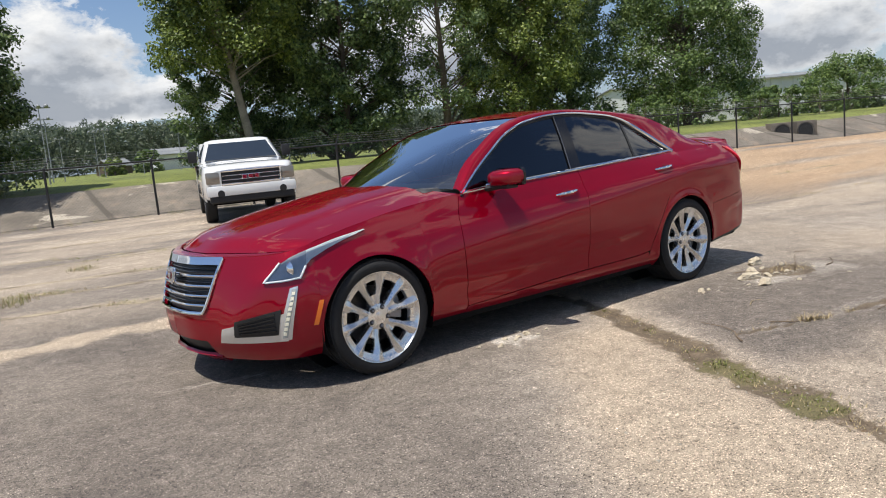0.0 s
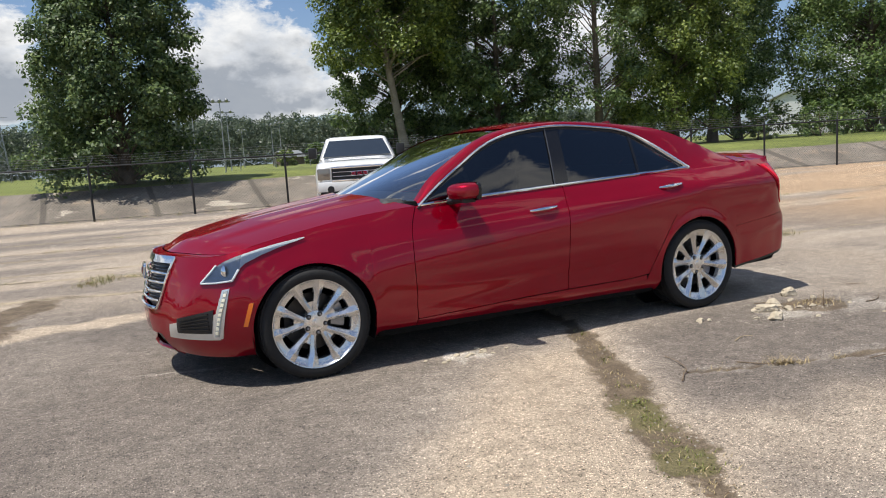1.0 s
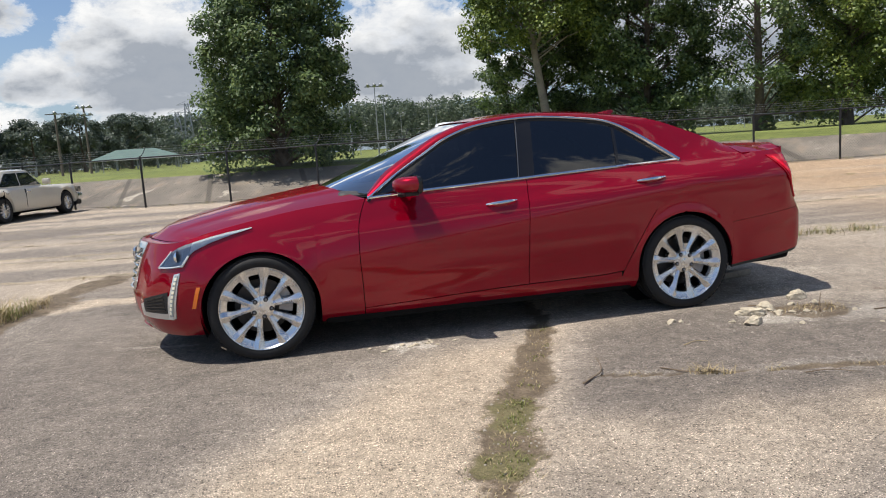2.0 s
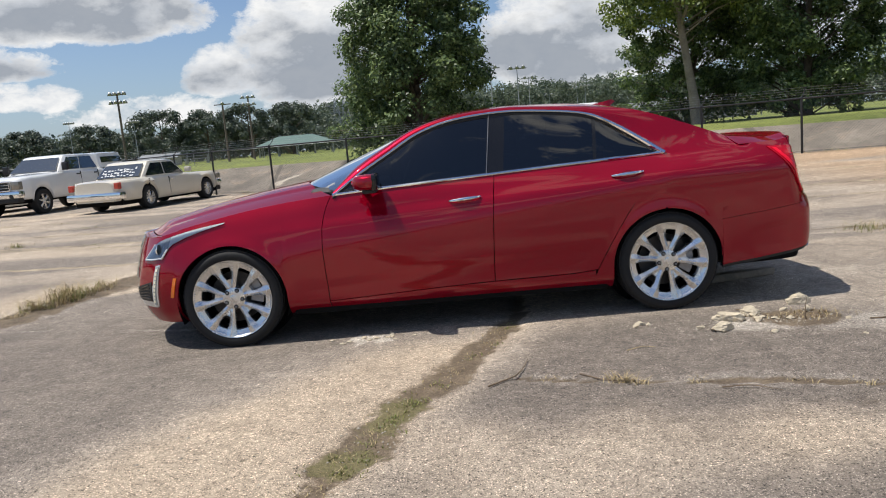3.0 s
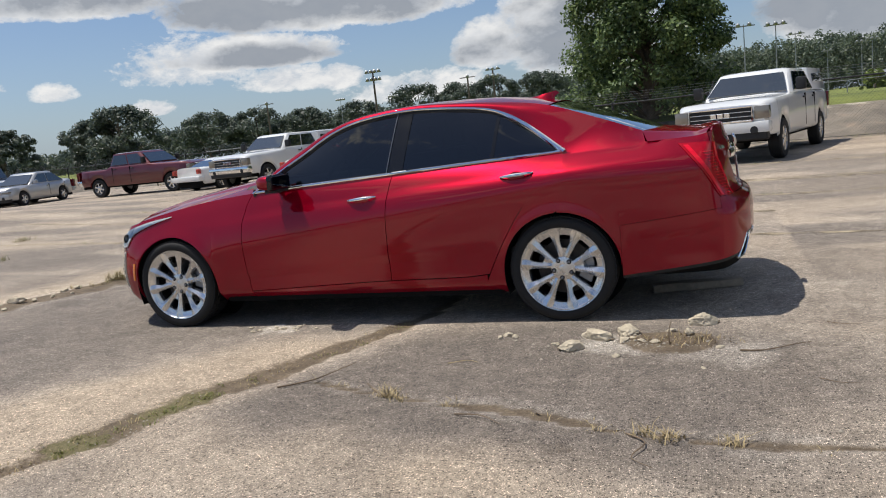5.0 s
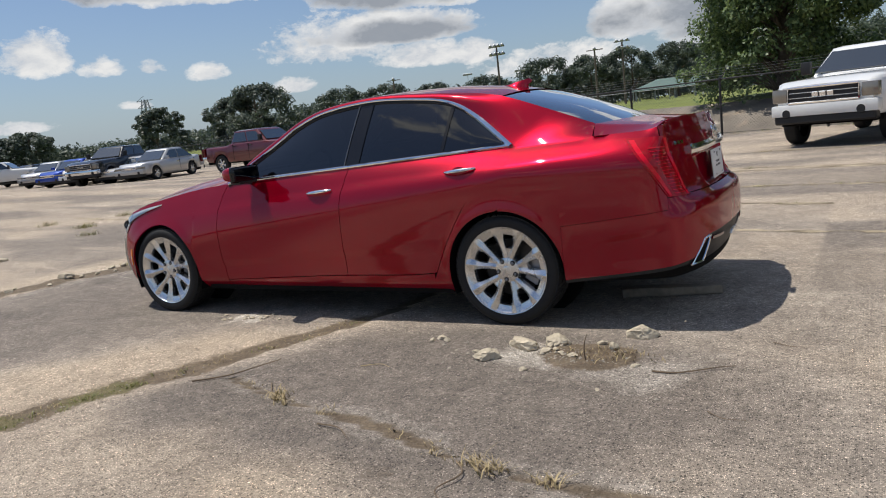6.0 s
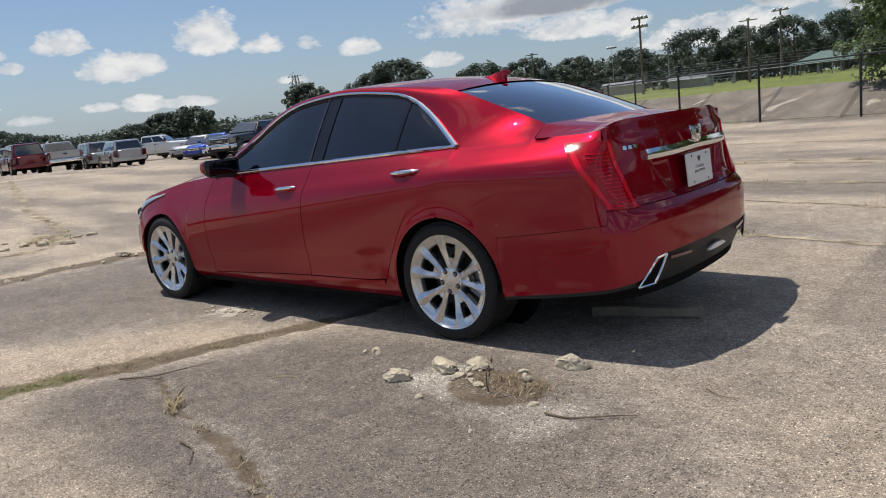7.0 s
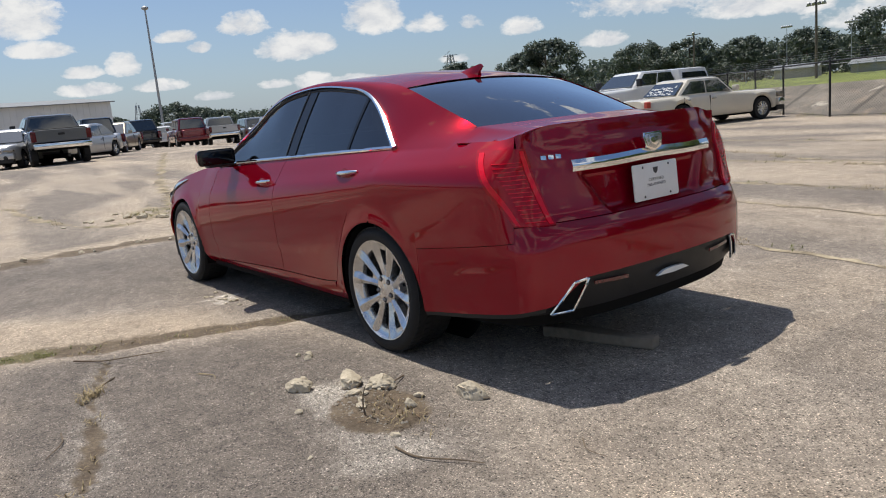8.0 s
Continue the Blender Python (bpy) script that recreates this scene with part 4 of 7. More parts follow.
def make_poles():
    for az, el, d, rows, n, wd in ((-23.6, 5.0, 84, 2, 4, True), (-14.7, 4.25, 96, 2, 3, True), (-22.4, 3.05, 125, 1, 5, False), (-31.7, 3.45, 100, 1, 1, True), (-26.4, 3.2, 140, 1, 5, False),
                                   (-16.6, 3.9, 90, 1, 1, True)):
        light_pole(az, el, d, rows, n, wd)
    for az, el, d, rows, n in ((3.1, 5.0, 75, 1, 2), (5.1, 4.8, 75, 1, 3), (6.2, 4.0, 95, 1, 2), (10.0, 2.9, 130, 1, 3), (10.6, 3.0, 130, 1, 3), (15.5, 2.9, 130, 1, 3), (16.4, 3.0, 130, 1, 3), (18.0, 2.6, 120, 1, 2), (22.5, 3.6, 100, 1, 2), (8.0, 2.6, 140, 1, 2)):
        light_pole(az, el, d, rows, n, False)
    # tall lamp standard in the lot
    x, y = place(-72.65, 72, 4.65, -2.86)
    pole = thing("lot_light_pole", "very tall slender steel light standard in the lot", "light pole", Matrix.Translation((x, y, ground_h(x, y))))
    h = 1.22 + 72 * math.tan(radians(8.4)) - ground_h(x, y)
    part("mast", tube([(0, 0, 0), (0, 0, h)], lambda t: .13 - .06 * t, 10), M["pole_steel"], pole)
    part("head_frame", lathe([(.12, h), (.30, h + .10), (.30, h + .22), (.10, h + .34)], "z", 12), M["pole_steel"], pole)
    # lattice pylons
    for az, d, h in ((-6.9, 190, 14.5), (-7.6, 195, 13.0), (-49.9, 150, 10.6), (-73.4, 230, 9.0)):
        x, y = place(az, d, 1.0, -5)
        tower = thing("power_pylon", "grey lattice steel power pylon", "pylon", Matrix.Translation((x, y, .7)))
        bm = bmesh.new()
        w0, w1 = 1.5, .35
        cs = lambda t: w0 + (w1 - w0) * t
        for sx in (-1, 1):
            for sy in (-1, 1):
                bm = join(bm, tube([(sx * cs(0), sy * cs(0), 0), (sx * cs(1), sy * cs(1), h)], .09, 4))
        for i in range(6):
            a, b = i / 6, (i + 1) / 6
            for sy in (-1, 1):
                bm = join(bm, tube([(-cs(a), sy * cs(a), a * h), (cs(b), sy * cs(b), b * h)], .05, 4))
                bm = join(bm, tube([(cs(a), sy * cs(a), a * h), (-cs(b), sy * cs(b), b * h)], .05, 4))
        part("frame", bm, M["pole_steel"], tower)
        for zz in (.72, .86, .98):
            part("cross_arm", join(tube([(-2.2, 0, h * zz), (2.2, 0, h * zz)], .07, 4), tube([(-2.2, 0, h * zz), (0, 0, h * zz + .9)], .04, 4)), M["pole_steel"], tower)


def gable(name, label, x, y, w, d, hw, hr, rz, wall_mat, roof_mat, open_sides=False, doors=(), ribs=0):
    """A shed with a pitched roof; ridge along its local x."""
    z = .7 if y > fence_y(x) else ground_h(x, y)
    b = thing(name, label, "building", pose(x, y, z, 0, 0, rz))
    if open_sides:
        for i in range(5):
            for s in (-1, 1):
                part("post", box(-w / 2 + .3 + i * (w - .6) / 4 - .1, -w / 2 + .3 + i * (w - .6) / 4 + .1, s * (d / 2 - .3) - .1, s * (d / 2 - .3) + .1, 0, hw), wall_mat, b)
    else:
        for nm, q in (("wall", (-w / 2, w / 2, -d / 2, -d / 2 + .2, -.2, hw)), ("wall", (-w / 2, w / 2, d / 2 - .2, d / 2, -.2, hw)), ("wall", (-w / 2, -w / 2 + .2, -d / 2 + .2, d / 2 - .2, -.2, hw)), ("wall", (w / 2 - .2, w / 2, -d / 2 + .2, d / 2 - .2, -.2, hw))):
            part(nm, box(*q), wall_mat, b)
        for s in (-1, 1):
            g = prism([(-d / 2, hw), (d / 2, hw), (0, hr)], -.1, .1)
            for v in g.verts:
                v.co = Vector((s * (w / 2 - .1) + v.co.y, v.co.x, v.co.z))
            part("gable_end", g, wall_mat, b)
    for s in (-1, 1):
        o = .5
        r = prism([(0, hr + .12), (s * (d / 2 + o), hw - o * (hr - hw) / (d / 2) + .12), (s * (d / 2 + o), hw - o * (hr - hw) / (d / 2)), (0, hr)], -w / 2 - .4, w / 2 + .4)
        for v in r.verts:
            along = v.co.y * (.42 if open_sides and abs(v.co.x) < 1e-6 else 1.0)
            v.co = Vector((along, v.co.x, v.co.z))
        part("roof_slope", r, roof_mat, b)
        if open_sides:      # hipped ends
            lo = hw - o * (hr - hw) / (d / 2)
            hip = bmesh.new()
            up = [hip.verts.new(q) for q in ((s * (w / 2 + .4), -d / 2 - o, lo + .12), (s * (w / 2 + .4), d / 2 + o, lo + .12), (s * (w / 2 + .4) * .42, 0, hr + .12))]
            dn = [hip.verts.new((v.co.x, v.co.y, v.co.z - .12)) for v in up]
            hip.faces.new(up)
            hip.faces.new(dn[::-1])
            for i in range(3):
                hip.faces.new((up[i], dn[i], dn[(i + 1) % 3], up[(i + 1) % 3]))
            bmesh.ops.recalc_face_normals(hip, faces=hip.faces[:])
            part("roof_slope", hip, roof_mat, b)
    for i in range(ribs):
        xx = -w / 2 + w * (i + .5) / ribs
        part("wall_rib", box(xx - .06, xx + .06, -d / 2 - .05, -d / 2 - .002, 0, hw), wall_mat, b)
    for (x0, x1, z1) in doors:
        part("door", box(x0, x1, -d / 2 - .06, -d / 2 - .004, 0, z1, .01), M["roof_grey"], b)
    return b


def make_buildings():
    x, y = place(-10.8, 118, .6, -5.7)
    gable("park_shelter", "open picnic shelter with a pale green metal roof", x, y, 11.5, 7, 1.7, 2.9, 10, M["pole_steel"], M["metal_green"], True)
    x, y = place(-81.5, 108, 4.6, -2.9)
    gable("warehouse", "white ribbed sheet-metal warehouse with grey doors", x - 4, y - 6.5, 30, 22, 5.3, 6.3, 97, M["metal_white"], M["roof_grey"], False, ((-8, -4.5, 3.2), (3.5, 5.0, 2.6)), 40)
    x, y = place(61.5, 108, -3.6, -4.5)
    gable("warehouse", "long pale warehouse behind the trees", x + 8, y + 6, 46, 20, 4.8, 5.6, -33, M["metal_white"], M["roof_grey"], False, (), 30)
    x, y = place(17.9, 150, -3.6, -4.5)
    gable("field_house", "low white building beyond the ball field", x, y, 10, 6, 3.0, 4.0, 0, M["metal_white"], M["roof_grey"])
    x, y = place(19.5, 112, 1, -5.7)
    gable("field_house", "low brown field house seen between the trunks", x, y, 12, 6, 2.3, 3.4, -20, M["block_wall"], M["roof_grey"])
    x, y = place(-25.5, 130, 1.5, -5.6)
    gable("dugout", "low grey dugout beside the ball field", x, y, 6, 3.4, 1.5, 2.0, 15, M["block_wall"], M["roof_grey"])
    x, y = place(-20.8, 120, 1.5, -5.6)
    gable("dugout", "low grey dugout beside the ball field", x, y, 5, 3.2, 1.3, 1.8, 5, M["block_wall"], M["roof_grey"])
    x, y = place(13.4, 160, -3.6, -4.5)
    gable("field_house", "small brown house among bushes beyond the field", x, y, 4.5, 5, 1.8, 3.0, 20, M["bark"], M["roof_grey"])
    # bleachers
    x, y = place(-18.9, 105, .6, -5.7)
    b = thing("bleachers", "grey metal bleachers at the ball field", "bleachers", pose(x, y, .7, 0, 0, 8))
    for i in range(5):
        part("bench", box(-3, 3, i * .6, i * .6 + .3, .35 + i * .38, .42 + i * .38), M["pole_steel"], b)
        for xx in (-2.8, 0, 2.8):
            part("leg", box(xx - .04, xx + .04, i * .6 + .1, i * .6 + .18, 0, .36 + i * .38), M["pole_steel"], b)
    # ball-field fence, posts and rail
    f = thing("field_fence", "low grey field fence far behind the channel", "fence")
    pts = [(-60 + i * 4.0, 78 + 4 * math.sin(i * .1)) for i in range(34)]
    part("rail", tube([(x, y, .7 + 1.3) for x, y in pts], .04, 5), M["pole_steel"], f)
    for x, y in pts:
        part("post", tube([(x, y, .6), (x, y, 2.0)], .05, 5), M["pole_steel"], f)
    # culvert with two mouths in the bank
    cx, cy = 41.8, 19.6
    c = thing("culvert", "concrete culvert with two dark pipe mouths set in the bank", "culvert", pose(cx, cy, -.55, 0, 0, -35))
    part("headwall", box(-1.45, 1.45, -.12, .6, -.5, 1.08, .02), M["concrete"], c)
    for xx in (-.72, .72):
        mouth = lathe([(.54, -.16), (.54, -.10), (.47, -.10), (.47, -.135), (.0, -.13)], "y", 28)
        bmesh.ops.translate(mouth, verts=mouth.verts[:], vec=(xx, 0, .46))
        part("pipe_mouth", mouth, M["dark_open"], c)


make_poles()
make_buildings()

# ---- parked vehicles ----
M.update(
    silver_paint=car_paint("silver_paint", (.45, .45, .45), .5, .35), grey_paint=car_paint("grey_paint", (.13, .135, .14), .4, .4), blue_paint=car_paint("blue_paint", (.01, .05, .33), .3, .35),
    black_paint=car_paint("black_paint", (.012, .012, .014), .2, .3), gold_paint=car_paint("gold_paint", (.33, .29, .22), .4, .4), yellow_paint=car_paint("yellow_paint", (.65, .55, .02), .0, .4),
    darkred_paint=car_paint("dark_red_paint", (.16, .008, .014), .3, .35), steel_wheel=surf("painted_steel_wheel", (.42, .42, .42), .45, .6, .15),
    glass_car=tinted_glass("car_window_glass", (.22, .24, .25)), lamp_clear=surf("lamp_glass", (.27, .24, .20), .15, .4, .1, coat=.6), old_red=surf("faded_red_lens", (.42, .05, .03), .3, 0, .2),
    vinyl=surf("maroon_vinyl", (.10, .03, .03), .8, 0, .2), soap=surf("white_window_paint", (.55, .55, .55), .8))


def car_wheel(radius, width, rim_r, spokes=5, mat="steel_wheel"):
    wheel = thing("wheel", "", "")
    h = width / 2
    part("tyre", lathe([(rim_r, h), (radius * .93, h), (radius * .99, h * .75), (radius, 0), (radius * .99, -h * .75), (radius * .93, -h), (rim_r, -h), (rim_r - .01, -h * .8)], "y", 28), M["rubber"], wheel)
    rim = part("rim", lathe([(rim_r, -h * .95), (rim_r - .02, -h * .8), (rim_r - .03, -h * .2), (.0, -h * .1)], "y", 28), M["alloy_dark"], wheel)
    for k in range(spokes):
        a = 2 * math.pi * k / spokes + .3
        b = box(.03, rim_r - .008, -h * .92, -h * .5, -.035 if spokes < 7 else -.02, .035 if spokes < 7 else .02, .008, 1)
        bmesh.ops.rotate(b, verts=b.verts[:], cent=(0, 0, 0), matrix=Matrix.Rotation(a, 3, "Y"))
        part("spoke", b, M[mat], rim)
    part("hub", lathe([(.0, -h * .98), (.05, -h * .96), (.075, -h * .7)], "y", 16), M[mat], rim)
    return wheel


def vehicle(name, label, m, paint, wb=3.0, fo=.9, ro=1.0, w=.92, sill=.30, belt=.95, hood=.92, nose=.75, deck=.95, roof=1.45, cab=(-.75, .0, 1.1, 1.7), r=.33, doors=2,
            kind="saloon", grille="bars", cap=False, group="", wheel=5, wheel_mat="alloy", lamp_z=.66, tail="plain", bump="paint", cab_in=.22):
    """A parked vehicle: nose to local -x. cab: x of the screen's foot and top, the roof's end and the rear window's foot."""
    car = thing(name, label, "pickup truck" if kind == "pickup" else "car", m, group)
    pt = M[paint]
    xf, xr = -wb / 2 - fo, wb / 2 + ro
    top = curve1((xf, nose), (xf + .10, nose + (hood - nose) * .55), (xf + .35, hood - .03), (cab[0], max(hood, belt - .03)), (cab[0] + .15, belt), (cab[3] - .05, belt), (cab[3] + .12, deck), (xr - .15, deck), (xr, deck - .05))
    ra = r * 1.16
    xs = set()
    for a in (-wb / 2, wb / 2):
        xs.update(cosine(a - ra, a + ra, 14))
        xs.update((a - ra - .002, a + ra + .002))
    xs.update(xf + (xr - xf) * i / 26 for i in range(27))
    xs = sorted(x for x in xs if xf <= x <= xr)

    def half(x):
        e = min(x - xf, xr - x)
        q = .16 if kind == "pickup" else .30
        return w - (q * (1 - sstep(0, .45, e)) ** 1.5 if e < .45 else 0)

    def low(x):
        for a in (-wb / 2, wb / 2):
            if abs(x - a) < ra:
                return max(sill, r + math.sqrt(max(0, ra * ra - (x - a) ** 2)))
        return sill + (.06 if x < -wb / 2 or x > wb / 2 else 0)
    bm = bmesh.new()
    rows = []
    for x in xs:
        h, lo, tp = half(x), low(x), top(x)
        lo = min(lo, tp - .12)
        mid = lo + (tp - lo) * .55
        sec = [(h - .05, lo), (h, lo + min(.05, (tp - lo) * .2)), (h + .005, mid), (h - .02, tp - .10 if tp - .10 > mid else mid + .02), (h - .05, tp - .025), (h - .12, tp), (h * .5, tp + .018), (0, tp + .024)]
        sec = sec + [(-a, b) for a, b in sec[-2::-1]]
        rows.append([bm.verts.new((x, -a, b)) for a, b in sec])
    for a, b in zip(rows, rows[1:]):
        for k in range(len(a) - 1):
            bm.faces.new((a[k], a[k + 1], b[k + 1], b[k]))
    bm.faces.new(rows[0])
    bm.faces.new(rows[-1][::-1])
    bmesh.ops.recalc_face_normals(bm, faces=bm.faces[:])
    body = part("body", bm, pt, car, smooth=50)
    part("underbody", box(xf + .15, xr - .15, -w + .16, w - .16, sill - .06, sill + .25), M["liner"], car)
    for a in (-wb / 2, wb / 2):
        part("wheel_well", box(a - ra, a + ra, -w + .10, w - .10, sill + .05, r + ra - .01), M["liner"], car)

    # cabin: painted shell with panes set just proud of it
    def shell(c, z0, z1, wi0, wi1, mat, nm, lab=""):
        bm = bmesh.new()
        n = 8
        rr = []
        for t in [i / n for i in range(n + 1)]:
            tt = sstep(0, 1, t) * .15 + t * .85
            x0, x1 = c[0] + (c[1] - c[0]) * tt, c[3] + (c[2] - c[3]) * tt
            hw = wi0 + (wi1 - wi0) * tt
            z = z0 + (z1 - z0) * tt
            rr.append([bm.verts.new(q) for q in ((x0 + .05, -hw + .05, z), (x0, -hw * .55, z), (x0, hw * .55, z), (x0 + .05, hw - .05, z), (x0 + .16, hw, z), (x1 - .16, hw, z), (x1 - .05, hw - .05, z), (x1, hw * .55, z), (x1, -hw * .55, z), (x1 - .05, -hw + .05, z), (x1 - .16, -hw, z), (x0 + .16, -hw, z))])
        for a, b in zip(rr, rr[1:]):
            for k in range(12):
                bm.faces.new((a[k], a[(k + 1) % 12], b[(k + 1) % 12], b[k]))
        crown = [bm.verts.new((v.co.x + (.12 if v.co.x < (c[1] + c[2]) / 2 else -.12), v.co.y * .8, v.co.z + .035)) for v in rr[-1]]
        for k in range(12):
            bm.faces.new((rr[-1][k], rr[-1][(k + 1) % 12], crown[(k + 1) % 12], crown[k]))
        bm.faces.new(crown)
        bmesh.ops.recalc_face_normals(bm, faces=bm.faces[:])
        return part(nm, bm, mat, car, lab, smooth=40)
    wi0, wi1 = w - (.05 if kind == "pickup" else .10), w - cab_in
    cabin = shell(cab, belt - .02, roof - .035, wi0, wi1, pt, "cabin")

    def pane(nm, q, mat="glass_car"):
        """A four-cornered pane with thickness, corners in turn."""
        bm = bmesh.new()
        pts = [Vector(p) for p in q]
        nrm = (pts[1] - pts[0]).cross(pts[3] - pts[0]).normalized()
        a = [bm.verts.new(p + nrm * .012) for p in pts]
        b = [bm.verts.new(p - nrm * .012) for p in pts]
        bm.faces.new(a)
        bm.faces.new(b[::-1])
        for k in range(4):
            bm.faces.new((a[k], b[k], b[(k + 1) % 4], a[(k + 1) % 4]))
        bmesh.ops.recalc_face_normals(bm, faces=bm.faces[:])
        return part(nm, bm, M[mat], cabin, smooth=0)
    zb, zt = belt + .03, roof - .10
    f = lambda z: (z - belt) / (roof - .035 - belt)
    gx = lambda i, z: cab[i] + (cab[i + 1] - cab[i]) * f(z)
    gr = lambda z: cab[3] + (cab[2] - cab[3]) * f(z)
    gw = lambda z: wi0 + (wi1 - wi0) * f(z)
    dg = "gloss_dark"
    pane("windscreen", [(gx(0, zb), -gw(zb) + .09, zb), (gx(0, zb), gw(zb) - .09, zb), (gx(0, zt) - .0, gw(zt) - .10, zt), (gx(0, zt), -gw(zt) + .10, zt)], dg)
    pane("rear_window", [(gr(zb), -gw(zb) + .10, zb), (gr(zb), gw(zb) - .10, zb), (gr(zt), gw(zt) - .12, zt), (gr(zt), -gw(zt) + .12, zt)], dg)
    n = doors + (1 if kind == "suv" else 0)
    for s in (-1, 1):
        for i in range(n):
            a0, a1 = i / n, (i + 1) / n
            fx = lambda t, z: (gx(0, z) + .14) * (1 - t) + (gr(z) - .14) * t
            e = .045
            pane("side_window", [(fx(a0, zb) + e, s * (gw(zb) + .002), zb), (fx(a1, zb) - e * .2, s * (gw(zb) + .002), zb), (fx(a1, zt) - e * .2, s * (gw(zt) + .002), zt), (fx(a0, zt) + e, s * (gw(zt) + .002), zt)], dg)
            hx = fx(a1, zb) - .18
            if i < doors:
                part("door_handle", box(hx - .08, hx + .08, s * (w + .0) - .015, s * (w + .0) + .015, belt - .16, belt - .12, .006, 1), M["black" if kind == "pickup" else "chrome"], body)
                dx = fx(a1, zb) - e
                part("door_gap", box(dx - .006, dx + .006, s * (w - .02) - .028, s * (w - .02) + .028, sill + .10, belt - .06), M["liner"], body)
        part("door_mirror", box(gx(0, zb) + .10, gx(0, zb) + .24, s * (w + .10) - .10, s * (w + .10) + .10, belt + .02, belt + (.28 if kind == "pickup" else .18), .04, 2), M["black" if kind == "pickup" else paint], car)
    # ends
    bz = .52 if kind != "pickup" else .74
    bmat = {"paint": pt, "chrome": M["chrome"], "black": M["black"]}[bump]
    part("front_bumper", box(xf - .07, xf + .20, -w + .05, w - .05, bz - .16, bz + .06, .05, 2), bmat, car)
    part("front_apron", box(xf - .05, xf + .2, -w + .10, w - .10, bz - .30, bz - .13, .03, 1), M["black"], car)
    part("rear_bumper", box(xr - .20, xr + .07, -w + .05, w - .05, bz - .14, bz + .06, .04, 2), bmat, car)
    gz0, gz1 = bz + .08, nose - .02
    gwid = w * (.62 if kind == "pickup" else .5)
    g = part("grille", box(xf - .035, xf + .03, -gwid, gwid, gz0, gz1, .015, 1), M["black"], car)
    rim_b = [(-gwid, gz0), (gwid, gz0), (gwid, gz1), (-gwid, gz1), (-gwid, gz0)]
    part("grille_frame", tube([(xf - .035, a, b) for a, b in rim_b], .024, 6), M["chrome"], g)
    if grille == "bars":
        for k in range(2):
            zz = gz0 + (gz1 - gz0) * (k + 1) / 3
            part("grille_bar", box(xf - .046, xf - .02, -gwid + .02, gwid - .02, zz - .008, zz + .008), M["lamp_grey"], g)
        for k in (-1, 0, 1):
            part("grille_badge", box(xf - .062, xf - .04, k * .13 - .055, k * .13 + .055, (gz0 + gz1) / 2 - .05, (gz0 + gz1) / 2 + .05, .012, 1), M["chrome"], g)
    for s in (-1, 1):
        part("headlight", box(xf - .02, xf + .16, min(s * gwid + s * .03, s * (w - .06)), max(s * gwid + s * .03, s * (w - .06)), gz0 + .02, gz1 + .0, .03, 2), M["lamp_clear"], car)
        part("fog_lamp", join(lathe([(.0, xf - .075), (.07, xf - .075), (.085, xf - .05)], "x", 16), bmesh.new()), M["black"], car).location = (0, s * (w - .33), bz - .10)
        if tail == "plain":
            part("tail_light", box(xr - .14, xr + .012, min(s * (w - .20), s * (w - .01)), max(s * (w - .20), s * (w - .01)), deck - .42, deck - .05, .02, 1), M["red_lens_dark"], car)
        else:
            part("tail_light", box(xr - .12, xr + .015, min(s * (w - .26), s * (w - .10)), max(s * (w - .26), s * (w - .10)), deck - .24, deck - .06, .015, 1), M["old_red"], car)
    if kind == "pickup":
        tg = part("tailgate", box(xr - .06, xr + .008, -w + .13, w - .13, bz + .10, deck - .01, .015, 1), pt, car)
        part("tailgate_handle", box(xr + .006, xr + .02, -.11, .11, deck - .22, deck - .14, .01, 1), M["black"], tg)
        if not cap:
            part("bed_floor", box(cab[3] + .12, xr - .12, -w + .16, w - .16, deck + .003, deck + .03, .01, 1), M["black"], car)
    if cap:
        c2 = (cab[3] + .06, cab[3] + .10, xr - .16, xr - .02)
        shell(c2, deck + .01, roof - .03, w - .07, w - .17, pt, "bed_cap", "white fibreglass bed cap")
        for s in (-1, 1):
            z0, z1 = deck + .20, roof - .16
            t0, t1 = (z0 - deck) / (roof - deck), (z1 - deck) / (roof - deck)
            y = lambda t: s * (w - .07 - .10 * t + .004)
            pane("cap_window", [(c2[0] + .16, y(t0), z0), (c2[3] - .22, y(t0), z0), (c2[3] - .30, y(t1), z1), (c2[0] + .18, y(t1), z1)], dg)
    pw = car_wheel(r, .24, r * .64, wheel, wheel_mat)
    for a in (-wb / 2, wb / 2):
        for s in (1, -1):
            wv = pw if (a < 0 and s == 1) else copy_thing(pw, Matrix())
            wv.parent = car
            wv.matrix_basis = pose(a, -s * (w - .125), r, 0, 0, 0 if s == 1 else 180)
    return car


M["gloss_dark"] = surf("dark_car_glass", (.016, .022, .026), .03, 0, .1, coat=1.0, spec=1.0)


def at_wheel(px, py, theta, lx, ly):
    """The pose that puts a vehicle's local point (lx, ly) on the place (px, py), turned by theta degrees."""
    c, s = math.cos(radians(theta)), math.sin(radians(theta))
    x, y = px - (lx * c - ly * s), py - (lx * s + ly * c)
    return pose(x, y, ground_h(x, y), 0, 0, theta)


